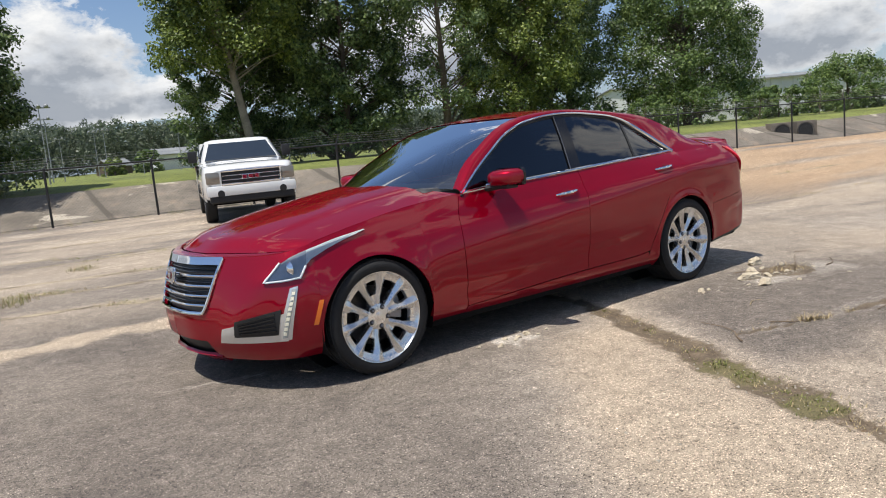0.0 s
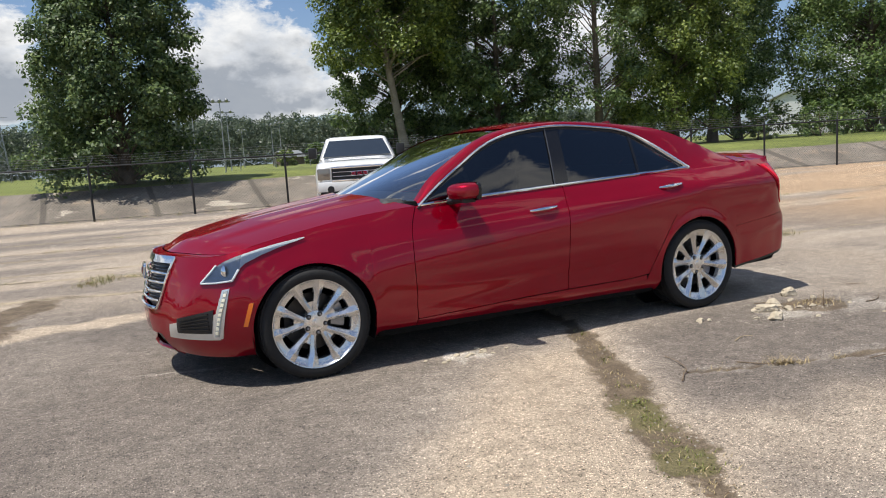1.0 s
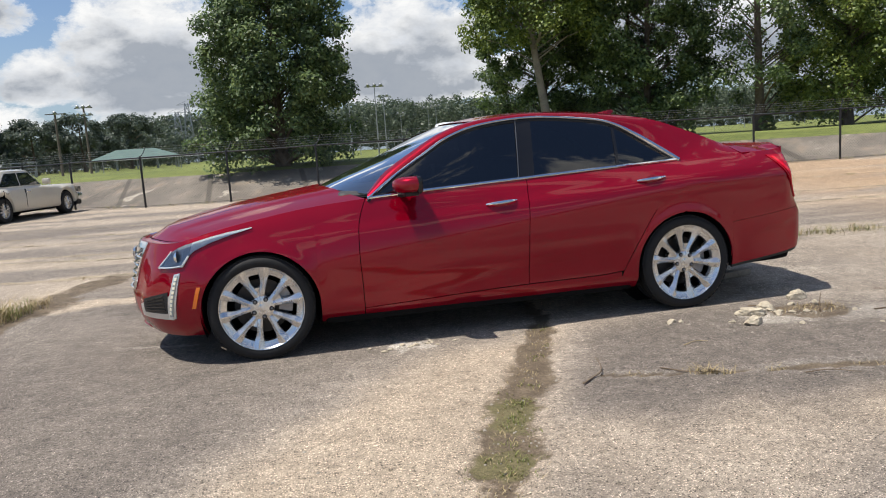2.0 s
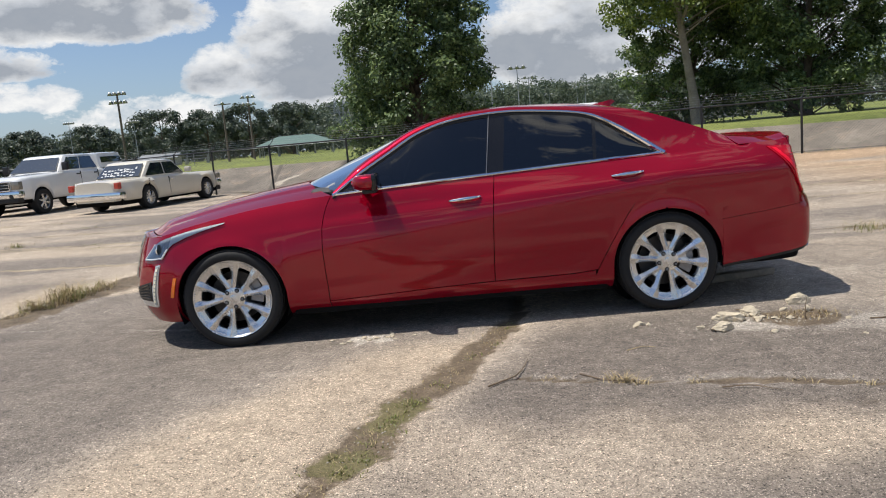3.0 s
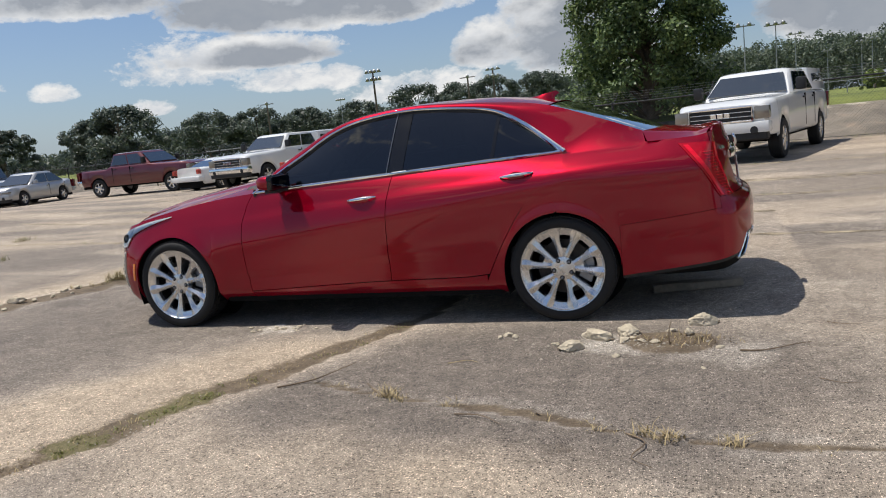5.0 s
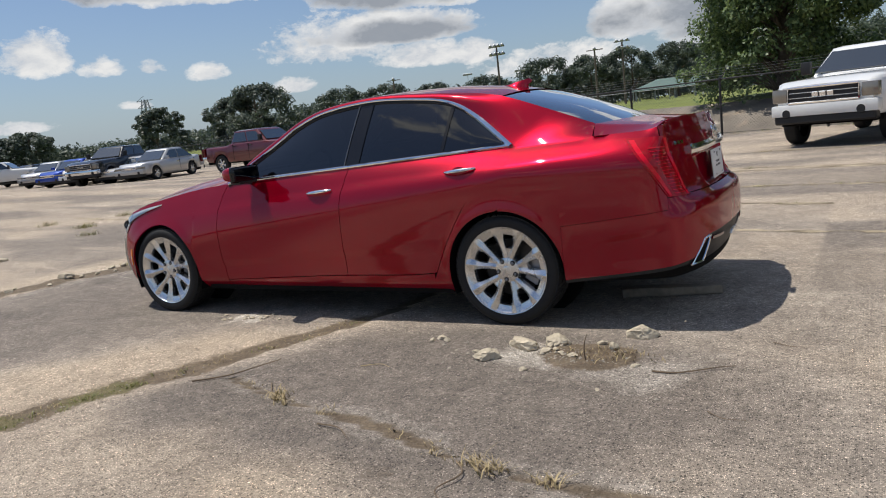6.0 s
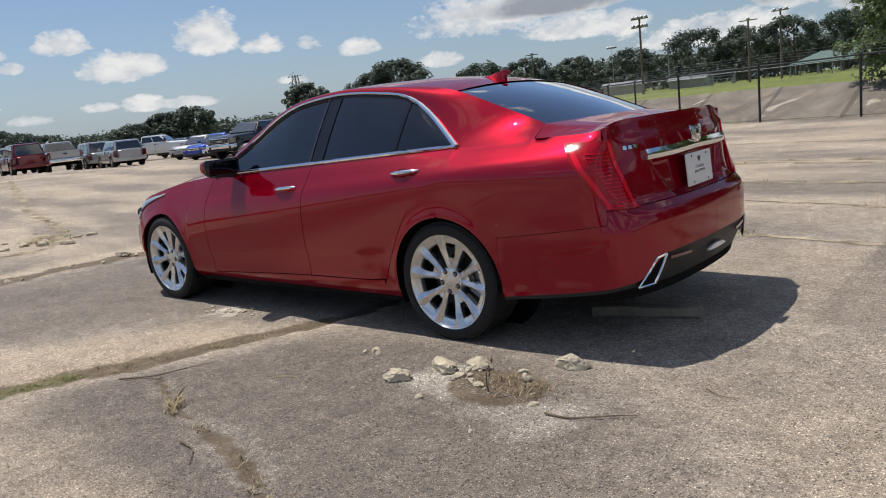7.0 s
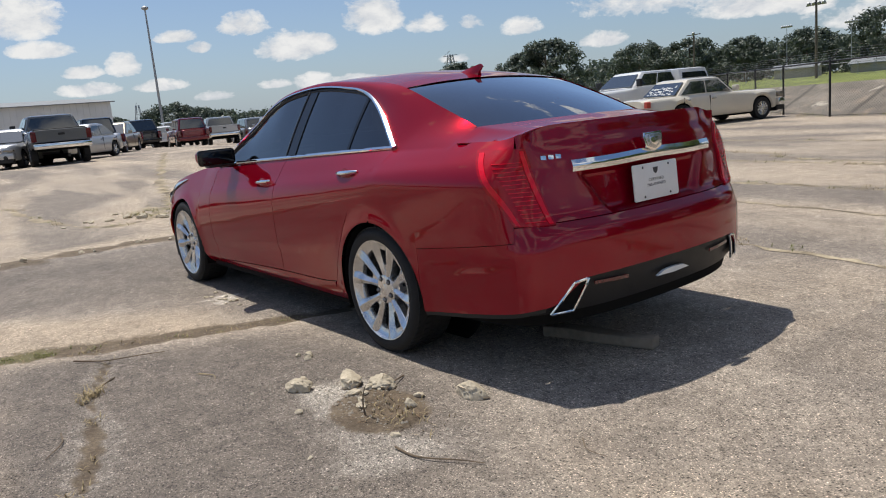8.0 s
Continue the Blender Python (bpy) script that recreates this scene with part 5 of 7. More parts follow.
PICKUP = dict(wb=3.65, fo=.95, ro=1.15, w=1.0, sill=.46, belt=1.30, hood=1.24, nose=1.11, deck=1.28, roof=1.84, cab=(-.95, -.35, 1.15, 1.28), r=.40, kind="pickup", bump="chrome", cab_in=.23)
ROW = "vehicles parked on the lot"
vehicle("pickup_truck", "white crew-cab pickup with a white bed cap and chrome bumper", at_wheel(3.43, 13.10, 72.5, 0, 0), "white_paint", cap=True, group=ROW, wheel=6, **{**PICKUP, "bump": "paint", "w": .965, "roof": 1.82})
vehicle("pickup_truck", "white crew-cab pickup with a bed cap beside an old saloon", at_wheel(-12.65, 17.95, 80, -1.825, -.88), "white_paint", cap=True, group=ROW, wheel=6, **PICKUP)
old = vehicle("saloon_car", "cream boxy old saloon with chrome bumpers and painted rear glass", at_wheel(-8.6, 16.1, -106, 1.47, .80), "cream_paint", wb=2.94, fo=.88, ro=1.18, w=.95, sill=.26, belt=.92, hood=.90, nose=.80,
              deck=.90, roof=1.40, cab=(-.55, -.05, 1.15, 1.65), r=.33, group=ROW, wheel=12, tail="small", bump="chrome", grille="plain", cab_in=.20)
vehicle("sports_coupe", "white low sports coupe with wide red tail lights", at_wheel(-15.8, 19.45, -105, 1.3, .75), "white_paint", wb=2.55, fo=.95, ro=1.0, w=.92, sill=.2, belt=.86, hood=.78, nose=.62, deck=.90, roof=1.22, cab=(-.5, .2, .75, 1.65), r=.32, doors=1, group=ROW, tail="small")
vehicle("pickup_truck", "maroon crew-cab pickup on bright wheels", at_wheel(-20.85, 20.55, 180, 0, .88), "maroon_paint", group=ROW, wheel=6, **{**PICKUP, "wb": 3.9, "deck": 1.20, "roof": 1.84})
rng_w = random.Random(9)
for _r in range(3):
    _z = 1.00 + .075 * _r
    _y = -.60
    while _y < .55:
        _w = rng_w.uniform(.04, .12)
        _x = 1.65 - .5 * (_z - .92) / .445
        _d, _h = rng_w.uniform(-.02, .02), rng_w.uniform(.015, .055)
        _bar = box(_x + .016, _x + .024, _y, _y + _w, _z + _d, _z + _d + _h)
        for _v in _bar.verts:
            _v.co.x -= .5 / .445 * (_v.co.z - _z)
        part("window_paint", _bar, M["soap"], old, "white paint strokes on the rear glass")
        _y += _w + rng_w.uniform(.02, .06)
SEDAN = dict(wb=2.7, fo=.85, ro=1.0, w=.90, sill=.24, belt=.92, hood=.90, nose=.72, deck=.98, roof=1.45, cab=(-.85, -.1, 1.0, 1.75), r=.32)
SUV = dict(wb=2.75, fo=.88, ro=.92, w=.93, sill=.30, belt=1.05, hood=1.05, nose=.86, deck=1.04, roof=1.72, cab=(-.80, -.25, 1.9, 2.18), r=.36, kind="suv")


def far(kind, label, az, d, theta, paint, spec, cx=3.6, cy=-4.4, **more):
    theta += -(90 - abs(az))      # 0: tail to the viewer
    x, y = place(az, d, cx, cy)
    y = min(y, fence_y(x) - 3.0)
    return vehicle(kind, label, pose(x, y, ground_h(x, y), 0, 0, theta), paint, group=ROW, **{**spec, **more})


far("compact_suv", "small silver car seen between other parked cars", -50.9, 40, 140, "silver_paint", SEDAN)
far("sports_coupe", "low silver sports coupe facing out", -52.4, 42, 140, "silver_paint", SEDAN, roof=1.22, belt=.82, hood=.74, nose=.6, deck=.85)
far("pickup_truck", "black crew-cab pickup with bright grille", -53.6, 43, 142, "black_paint", PICKUP, wheel=6)
far("saloon_car", "white saloon facing the lot", -54.8, 46, 142, "white_paint", SEDAN)
far("saloon_car", "bright blue saloon in the row of parked cars", -56.2, 48, 138, "blue_paint", SEDAN, wheel=8)
far("saloon_car", "silver saloon in the row of parked cars", -57.6, 53, 145, "silver_paint", SEDAN)
far("saloon_car", "black saloon behind the white pickup", -59.0, 66, 140, "black_paint", SEDAN)
far("pickup_truck", "white crew-cab pickup angled to the row", -60.4, 62, -108, "white_paint", PICKUP, wheel=6)
far("compact_suv", "silver car seen from behind", -63.0, 50, 15, "silver_paint", SUV, roof=1.6)
far("saloon_car", "silver saloon at the end of the row", -64.6, 58, 12, "silver_paint", SEDAN, cx=4.0)
far("compact_suv", "tan car with its tail to the lot", -66.7, 56, 15, "silver_paint", SUV, cx=4.6, cy=-2.9)
far("saloon_car", "yellow saloon behind other cars", -67.5, 66, 0, "yellow_paint", SEDAN, cx=4.6, cy=-2.9)
far("pickup_truck", "silver crew-cab pickup seen from behind", -68.9, 54, 8, "silver_paint", PICKUP, cx=4.6, cy=-2.9, wheel=6)
far("compact_suv", "dark red compact sport utility car seen from behind", -71.1, 50, 10, "darkred_paint", SUV, cx=4.6, cy=-2.9)
far("pickup_truck", "white pickup beyond the red car", -72.0, 60, 8, "white_paint", PICKUP, cx=4.6, cy=-2.9)
far("saloon_car", "white saloon seen from the rear corner", -73.1, 57, 20, "white_paint", SEDAN, cx=4.6, cy=-2.9)
far("compact_suv", "dark brown sport utility car", -74.6, 50, 16, "black_paint", SUV, cx=4.6, cy=-2.9)
far("saloon_car", "gold saloon facing the lot", -75.9, 43, 165, "gold_paint", SEDAN, cx=4.6, cy=-2.9, roof=1.55)
far("compact_suv", "black boxy sport utility car with a roof box", -77.3, 44, 10, "black_paint", SUV, cx=4.6, cy=-2.9, roof=1.85)
far("saloon_car", "small white car facing the lot", -78.2, 35, 150, "silver_paint", SEDAN, cx=4.6, cy=-2.9)
far("pickup_truck", "dark grey lifted pickup seen from behind", -79.9, 33, 8, "grey_paint", PICKUP, cx=4.6, cy=-2.9, sill=.58, r=.42, wheel=6)
far("saloon_car", "silver car at the edge of the row", -82.2, 33, 160, "silver_paint", SEDAN, cx=4.6, cy=-2.9)

# ---- the red saloon ----
# Its nose points to -x, its left side to -y; w is the half width.
PLAN = [(-2.345, 0), (-2.325, .22), (-2.255, .41), (-2.165, .60), (-2.06, .745), (-1.95, .845), (-1.80, .895), (-1.6, .910), (-1.2, .913),
        (-.6, .914), (0, .915), (.6, .916), (1.2, .917), (1.6, .915), (1.9, .902), (2.15, .880), (2.34, .840), (2.45, .770), (2.525, .62),
        (2.575, .42), (2.595, .2), (2.60, 0)]
_pl = [spline([(x, w, 0) for x, w in PLAN], i / 600) for i in range(601)]
_ps = [0.0]
for _a, _b in zip(_pl, _pl[1:]):
    _ps.append(_ps[-1] + (_b - _a).length)
S_END = _ps[-1]
AX_F, AX_R, HUB = -1.4555, 1.4555, 0.330
ARCH, ARCH_Z = 0.366, 0.322


def plan_at(s):
    """Place and outward normal on the plan's outline, s metres from the nose."""
    i = int(np.searchsorted(_ps, s)) - 1
    i = max(0, min(i, 599))
    t = (s - _ps[i]) / (_ps[i + 1] - _ps[i])
    p = _pl[i].lerp(_pl[i + 1], t)
    d = (_pl[min(i + 3, 600)] - _pl[max(i - 2, 0)]).normalized()
    return p.x, p.y, -d.y, d.x


def s_of_x(x):
    return float(np.interp(x, [p.x for p in _pl], _ps))


def s_of_w(w, rear=False):
    """Where the nose (or the tail) has the half width w."""
    if rear:
        k = [i for i in range(601) if _pl[i].x > 2.2][::-1]
    else:
        k = [i for i in range(601) if _pl[i].x < -1.95]
    return float(np.interp(w, [_pl[i].y for i in k], [_ps[i] for i in k]))


top_z = curve1((-2.34, .757), (-2.1, .760), (-1.9, .788), (-1.7, .828), (-1.48, .870), (-1.1, .925), (-.75, .953), (.33, 1.0),
               (1.2, 1.033), (1.5, 1.043), (2.0, 1.058), (2.3, 1.062), (2.45, 1.082), (2.6, 1.09))
top_in = curve1((-2.0, .085), (-1.8, .10), (-1.48, .115), (-1.1, .13), (-.75, .112), (.33, .125), (1.2, .148), (1.5, .168), (2.0, .155), (2.3, .15))
nose_in = curve1((.15, .10), (.20, .05), (.28, .015), (.42, 0), (.60, .03), (.75, .085), (.80, .11))
tail_in = curve1((.18, .10), (.24, .045), (.34, .012), (.46, 0), (.60, 0), (.665, .012), (.70, .055), (.74, .085), (.93, .115), (1.0, .13), (1.09, .175))


def wall_in(x, z):
    zm = max(.52, min(.88, .60 + (x + .7) * .126))
    zt, dt = top_z(x), top_in(x)
    if z >= zm:
        d = dt * ((z - zm) / max(.05, zt - zm)) ** 1.8
        zs = .85 + .068 * (x - .14)
        d += .011 * sstep(-1.5, -.6, x) * (1 - sstep(1.9, 2.3, x)) * (sstep(zs - .008, zs + .014, z) - .4 * sstep(zs + .02, zs + .1, z))
    else:
        d = .034 * ((zm - z) / (zm - .25)) ** 2
    zl = .43 + .055 * x
    if abs(x) < 1.08:
        d += .009 * sstep(zl + .012, zl - .014, z) * sstep(.27, .36, z) * sstep(1.08, .85, abs(x))
    if z < .27:
        d += .06 * ((.27 - z) / .09) ** 1.5
    if x > 1.9:      # tuck under the crease of the rear bumper
        zc = .494 + .178 * (x - 2.07)
        d += .010 * sstep(zc + .004, zc - .010, z) * sstep(1.95, 2.15, x) * sstep(.30, .40, z)
    for ax in (AX_F, AX_R):   # lips that swell round the wheels
        r = math.hypot(x - ax, z - ARCH_Z)
        d -= .010 * math.exp(-((r - ARCH) / .045) ** 2)
    wf, wr = 1 - sstep(-2.14, -1.80, x), sstep(2.30, 2.47, x)
    slant = .115 * clamp01((z - .60) / .33)
    ti = tail_in(z)
    if z > .60:      # the shelf over the bumper lies between the lamps only
        ti = slant + (ti - slant) * sstep(2.45, 2.54, x)
    return d * (1 - wf - wr) + nose_in(z) * wf + ti * wr


def wall(s, z, out=0.0):
    """A point of the body's left wall, out metres proud of it."""
    x, w, nx, nw = plan_at(s)
    d = wall_in(x, z) - out
    side = .345 + .80 * (z - .714)
    if x > 2.40 and w < side:
        d += .032 * sstep(side, side - .05, w) * sstep(.70, .725, z) * (1 - sstep(.875, .91, z))   # recess round the plate
    if x < -1.85:      # ridge from the headlight down to the side vent
        ridge = .52 + .62 * (z - .31)
        d -= .013 * sstep(0, 1, max(0.0, 1 - abs(w - ridge) / .15)) * sstep(.27, .36, z) * sstep(.70, .60, z)
    return Vector((x - nx * d, -(w - nw * d), z))


def wall_x(x, z, out=0.0):
    return wall(s_of_x(x), z, out)


def wall_top(x):
    return wall_x(x, top_z(x))


CORE = (0.05, 0.0, 0.55)
front_seam = curve1((.20, -.812), (.38, -.815), (.60, -.822), (.75, -.815), (.86, -.79), (.96, -.745))
mid_seam = curve1((.25, .295), (.60, .308), (.86, .328), (1.02, .352))
rear_seam = curve1((.26, .96), (.34, 1.0), (.52, 1.10), (.73, 1.24), (.88, 1.385), (.96, 1.445), (1.04, 1.472))
door_low = curve1((-.8, .262), (.3, .300), (.8, .305), (1.0, .320))


def arch_z(x, ax):
    return ARCH_Z + math.sqrt(max(0.0, ARCH ** 2 - (x - ax) ** 2))


def both(name, F, nu, nv, mat, parent, flange=0.012, label="", out=CORE):
    """A part on the left side and its twin on the right."""
    made = [part(name, grid(F, nu, nv, flange, out, k), mat, parent, label) for k in (False, True)]
    return made


def patch(s0, s1, out=0.0):
    """A quad on the wall: s0 and s1 are lists of (s, z) along its lower and its upper edge."""
    def F(u, v):
        def along(pts):
            k = min(int(u * (len(pts) - 1)), len(pts) - 2)
            t = u * (len(pts) - 1) - k
            return [a + (b - a) * t for a, b in zip(pts[k], pts[k + 1])]
        a, b = along(s0), along(s1)
        return wall(a[0] + (b[0] - a[0]) * v, a[1] + (b[1] - a[1]) * v, out)
    return F


# the line of chrome over the side windows, and the edge of windscreen, roof and rear window
RAIL = [(-.735, .806, .952), (-.55, .735, 1.078), (-.35, .668, 1.195), (-.15, .622, 1.308), (.09, .597, 1.380), (.44, .572, 1.410),
        (.79, .572, 1.386), (1.04, .588, 1.342), (1.24, .632, 1.235), (1.5, .742, 1.043), (2.0, .745, 1.058)]
INNER = [(-.725, .715, .984), (-.585, .655, 1.114), (-.385, .598, 1.234), (-.170, .552, 1.346), (.07, .522, 1.410), (.44, .500, 1.440),
         (.79, .500, 1.424), (1.10, .520, 1.392), (1.39, .562, 1.340), (1.70, .583, 1.228), (1.962, .584, 1.122)]
rail_w = curve1(*[(x, w) for x, w, z in RAIL[:10]])
rail_z = curve1(*[(x, z) for x, w, z in RAIL[:10]])
roof_z = curve1((-.04, 1.414), (.2, 1.448), (.47, 1.463), (.85, 1.452), (1.18, 1.416), (1.40, 1.372))


def rail_at(u):
    """The rail as a curve that runs straight into its rear corner."""
    if u <= .8:
        return spline(RAIL, u)
    k = 8 if u <= .9 else 9
    t = (u - k / 10) * 10
    p, q = Vector(RAIL[k]), Vector(RAIL[k + 1])
    m = (q - Vector(RAIL[k - 1])) / 2 if k == 8 else q - p
    h = t * t * (3 - 2 * t)
    return p * (1 - h) + q * h + m * (t * (1 - t) ** 2) + (q - p) * (t * t * (t - 1))


def neg(v):
    return Vector((v[0], -v[1], v[2]))


def build_wheel():
    """One wheel with its tyre round the y axis, its face towards -y, hub at the origin."""
    wheel = thing("wheel", "", "")
    tyre = lathe([(.244, .115), (.266, .118), (.296, .121), (.315, .112), (.326, .095), (.330, .06), (.331, .0), (.330, -.06), (.326, -.095),
                  (.315, -.112), (.300, -.120), (.278, -.1195), (.264, -.114), (.260, -.100), (.246, -.09)], "y", 72)
    tyre_ob = part("tyre", tyre, M["rubber"], wheel, "black low-profile rubber tyre")
    # tread blocks: ribs cut by slanted grooves
    tread = bmesh.new()
    for ring, (y, wd) in enumerate(((-.088, .030), (-.045, .034), (.0, .030), (.045, .034), (.088, .030))):
        n = 56
        r = .3345 if abs(y) < .06 else .3305
        for i in range(n):
            a0 = 2 * math.pi * (i + (.5 if ring % 2 else 0)) / n
            a1 = a0 + 2 * math.pi / n * .80
            sk = .25 * (2 * math.pi / n) * (1 if ring < 2 else -1)
            q = []
            for rr in (r - .008, r):
                for (a, yy) in ((a0, y - wd / 2), (a1, y - wd / 2), (a1 + sk, y + wd / 2), (a0 + sk, y + wd / 2)):
                    q.append(tread.verts.new((rr * math.cos(a), yy, rr * math.sin(a))))
            tread.faces.new(q[4:])
            for k in range(4):
                tread.faces.new((q[k], q[(k + 1) % 4], q[4 + (k + 1) % 4], q[4 + k]))
    bmesh.ops.recalc_face_normals(tread, faces=tread.faces[:])
    part("tread", tread, M["rubber"], tyre_ob, smooth=0)
    # the rim: a deep barrel, and in front a dished band that carries the feet of the spokes
    rim = part("rim", lathe([(.2125, -.060), (.2125, -.084), (.2150, -.090), (.230, -.094), (.246, -.100), (.2535, -.108),
                             (.258, -.1155), (.2625, -.117), (.2635, -.112), (.258, -.10)], "y", 90), M["alloy"], wheel, "bright ten-spoke alloy rim")
    part("rim_barrel", lathe([(.246, .10), (.233, .085), (.222, .03), (.214, -.045), (.2135, -.062)], "y", 60), M["barrel_dark"], rim)
    # ten spokes in five pairs: two facets that meet in a ridge, steep flanks, feet spread on the band
    for k in range(10):
        base = 2 * math.pi * (k // 2) / 5 + math.radians(90)
        off = math.radians(17.0) * (1 if k % 2 else -1)
        bm = bmesh.new()
        rows = []
        for r, hw, ridge, edge, lag in ((.050, .0150, -.076, .004, .66), (.078, .0170, -.084, .008, .72), (.105, .0185, -.089, .012, .82), (.135, .0195, -.094, .015, .93),
                                        (.168, .0215, -.101, .018, 1.0), (.192, .0260, -.107, .019, 1.0), (.212, .0330, -.111, .018, 1.0), (.236, .0360, -.114, .013, 1.0), (.2565, .0330, -.1155, .004, 1.0)):
            a = base + off * lag
            d, n = Vector((math.cos(a), 0, math.sin(a))), Vector((-math.sin(a), 0, math.cos(a)))
            sect = ((-hw * 1.05, ridge + .050), (-hw, ridge + edge + .004), (-hw * .90, ridge + edge), (-hw * .10, ridge), (hw * .10, ridge), (hw * .90, ridge + edge), (hw, ridge + edge + .004), (hw * 1.05, ridge + .050))
            rows.append([bm.verts.new(d * r + n * q + Vector((0, yy, 0))) for q, yy in sect])
        for a_, b_ in zip(rows, rows[1:]):
            for q in range(7):
                bm.faces.new((a_[q], a_[q + 1], b_[q + 1], b_[q]))
        bmesh.ops.recalc_face_normals(bm, faces=bm.faces[:])
        part("spoke", bm, M["alloy"], rim, smooth=14)
    # a web between the two spokes of each pair
    for k in range(5):
        base = 2 * math.pi * k / 5 + math.radians(90)
        web = grid(lambda u, v: Vector(((.06 + .070 * v) * math.cos(base + .22 * (u - .5) * 2), -.070 - .012 * v + .006 * math.sin(math.pi * u), (.06 + .070 * v) * math.sin(base + .22 * (u - .5) * 2))), 6, 5, .035, (0, .5, 0))
        part("spoke_web", web, M["alloy"], rim)
    part("hub", lathe([(.0, -.0865), (.030, -.0865), (.064, -.0855), (.073, -.082), (.078, -.072), (.080, -.03)], "y", 50), M["alloy"], rim)
    part("centre_cap", lathe([(.0, -.0885), (.024, -.0885), (.0265, -.0875), (.027, -.084)], "y", 32), M["alloy"], rim)
    for k in range(5):
        a = 2 * math.pi * k / 5 + math.radians(90 + 36)
        nut = lathe([(.0, -.097), (.005, -.097), (.0080, -.093), (.0088, -.070)], "y", 12)
        bmesh.ops.translate(nut, verts=nut.verts[:], vec=(.0575 * math.cos(a), 0, .0575 * math.sin(a)))
        part("lug_nut", nut, M["alloy_dark"], rim)
        ring = lathe([(.0, -.0868), (.0135, -.0868), (.0150, -.0862), (.0155, -.06)], "y", 20)
        bmesh.ops.translate(ring, verts=ring.verts[:], vec=(.0575 * math.cos(a), 0, .0575 * math.sin(a)))
        part("lug_seat", ring, M["black"], rim)
    part("brake_disc", lathe([(.06, -.005), (.172, -.005), (.172, .02), (.06, .02)], "y", 48), M["iron"], wheel)
    cal = lathe([(.105, -.03), (.188, -.03), (.192, .0), (.188, .05), (.105, .05)], "y", 12, math.radians(-25), math.radians(62))
    part("brake_caliper", cal, M["alloy_dark"], wheel)
    part("barrel", lathe([(.230, .09), (.06, .06)], "y", 40), M["liner"], wheel)
    return wheel


def hero_car():
    car = thing("saloon_car", "glossy red four-door saloon car with chrome trim on worn asphalt", "car")
    red = M["red"]
    # front bumper: below, beside and above the grille
    sw = s_of_w
    s_arch = s_of_x(AX_F - ARCH + .001)

    def bumper(u, v):
        s = u * s_arch
        x, w, _, _ = plan_at(s)
        lo = .168 + .012 * sstep(.3, .5, w)
        hi = top_z(x)
        if w < .47 and x < -1.9:
            hi = .452 + (top_z(x) - .452) * clamp01((w - .345) / .115) if w > .345 else .452
        return wall(s, lo + (hi - lo) * v)
    # lower intake is an opening: a lip under it and the face over it
    def face(u, v):
        s = u * s_arch
        x, w, _, _ = plan_at(s)
        hi = bumper(u, 1).z
        lo = .182 + (.292 - .182) * (1 - sstep(.33, .40, w))
        return wall(s, lo + (hi - lo) * v)

    def lip(u, v):
        s = u * sw(.40)
        return wall(s, .150 + (.196 - .150) * v, .008 - .02 * (1 - v))
    both("front_bumper", face, 90, 24, red, car, .014)
    both("bumper_lip", lip, 24, 4, red, car, .02)
    both("lower_intake", lambda u, v: wall(u * sw(.42), .18 + .125 * v, -.035), 16, 4, M["black"], car, 0)
    # fender
    xs = cosine(AX_F - ARCH + .0015, AX_F + ARCH - .0005, 44) + [AX_F + ARCH + .0005] + [AX_F + ARCH + .275 * i / 8 for i in range(1, 9)]
    x_last = xs[-1]

    def fender(u, v):
        k = u * (len(xs) - 1)
        x = xs[int(round(k))]
        lo = arch_z(x, AX_F) if x <= AX_F + ARCH else .188
        z = lo + (top_z(x) - lo) * v
        wt = clamp01((x - AX_F - ARCH) / .275)
        for _ in range(3):
            xx = x + (front_seam(z) - .0025 - x_last) * wt
            z = lo + (top_z(xx) - lo) * v
        return wall_x(xx, z)
    both("fender", fender, len(xs) - 1, 22, red, car)

    def door(a, b):
        def F(u, v):
            z = .28 + .74 * v
            for _ in range(4):
                x0, x1 = a(z) + .0025, b(z) - .0025
                x = x0 + (x1 - x0) * u
                lo = door_low(x)
                z = lo + (top_z(x) - lo) * v
            return wall_x(x, z)
        return F
    doors = both("front_door", door(front_seam, mid_seam), 30, 26, red, car), both("rear_door", door(mid_seam, rear_seam), 30, 26, red, car)
    both("sill", lambda u, v: wall_x(-.81 + 1.78 * u, .175 + (door_low(-.81 + 1.78 * u) - .006 - .175) * v), 40, 6, red, car)

    def seam_z(x):
        """The joint between quarter panel and rear bumper."""
        return .586 + .098 * (x - 1.83)

    # quarter panel: in front of the arch row by row, behind it column by column
    zs = [.185 + i * .02 for i in range(7)] + cosine(ARCH_Z, ARCH_Z + ARCH - .0005, 20)[0:] + [.70 + i * .3 / 12 for i in range(13)]

    def quarter_a(u, v):
        z = zs[int(round(v * (len(zs) - 1)))]
        x0 = rear_seam(z) + .0025
        if z < ARCH_Z:
            x1 = AX_R - ARCH
        elif z < ARCH_Z + ARCH:
            x1 = AX_R - math.sqrt(max(0, ARCH ** 2 - (z - ARCH_Z) ** 2))
        else:
            x1 = AX_R
        if z > .69:
            z = .69 + (z - .69) / .31 * (top_z(x0 + (x1 - x0) * u) - .69)
        return wall_x(x0 + (x1 - x0) * u, z)
    xq = sorted(cosine(AX_R, AX_R + ARCH - .0005, 24)[0:] + [1.5, 2.0, AX_R + ARCH + .0005] + [AX_R + ARCH + .0005 + (2.40 - AX_R - ARCH) * i / 14 for i in range(1, 15)])
    foot = [x for x in xq if 1.5 <= x <= 2.0]

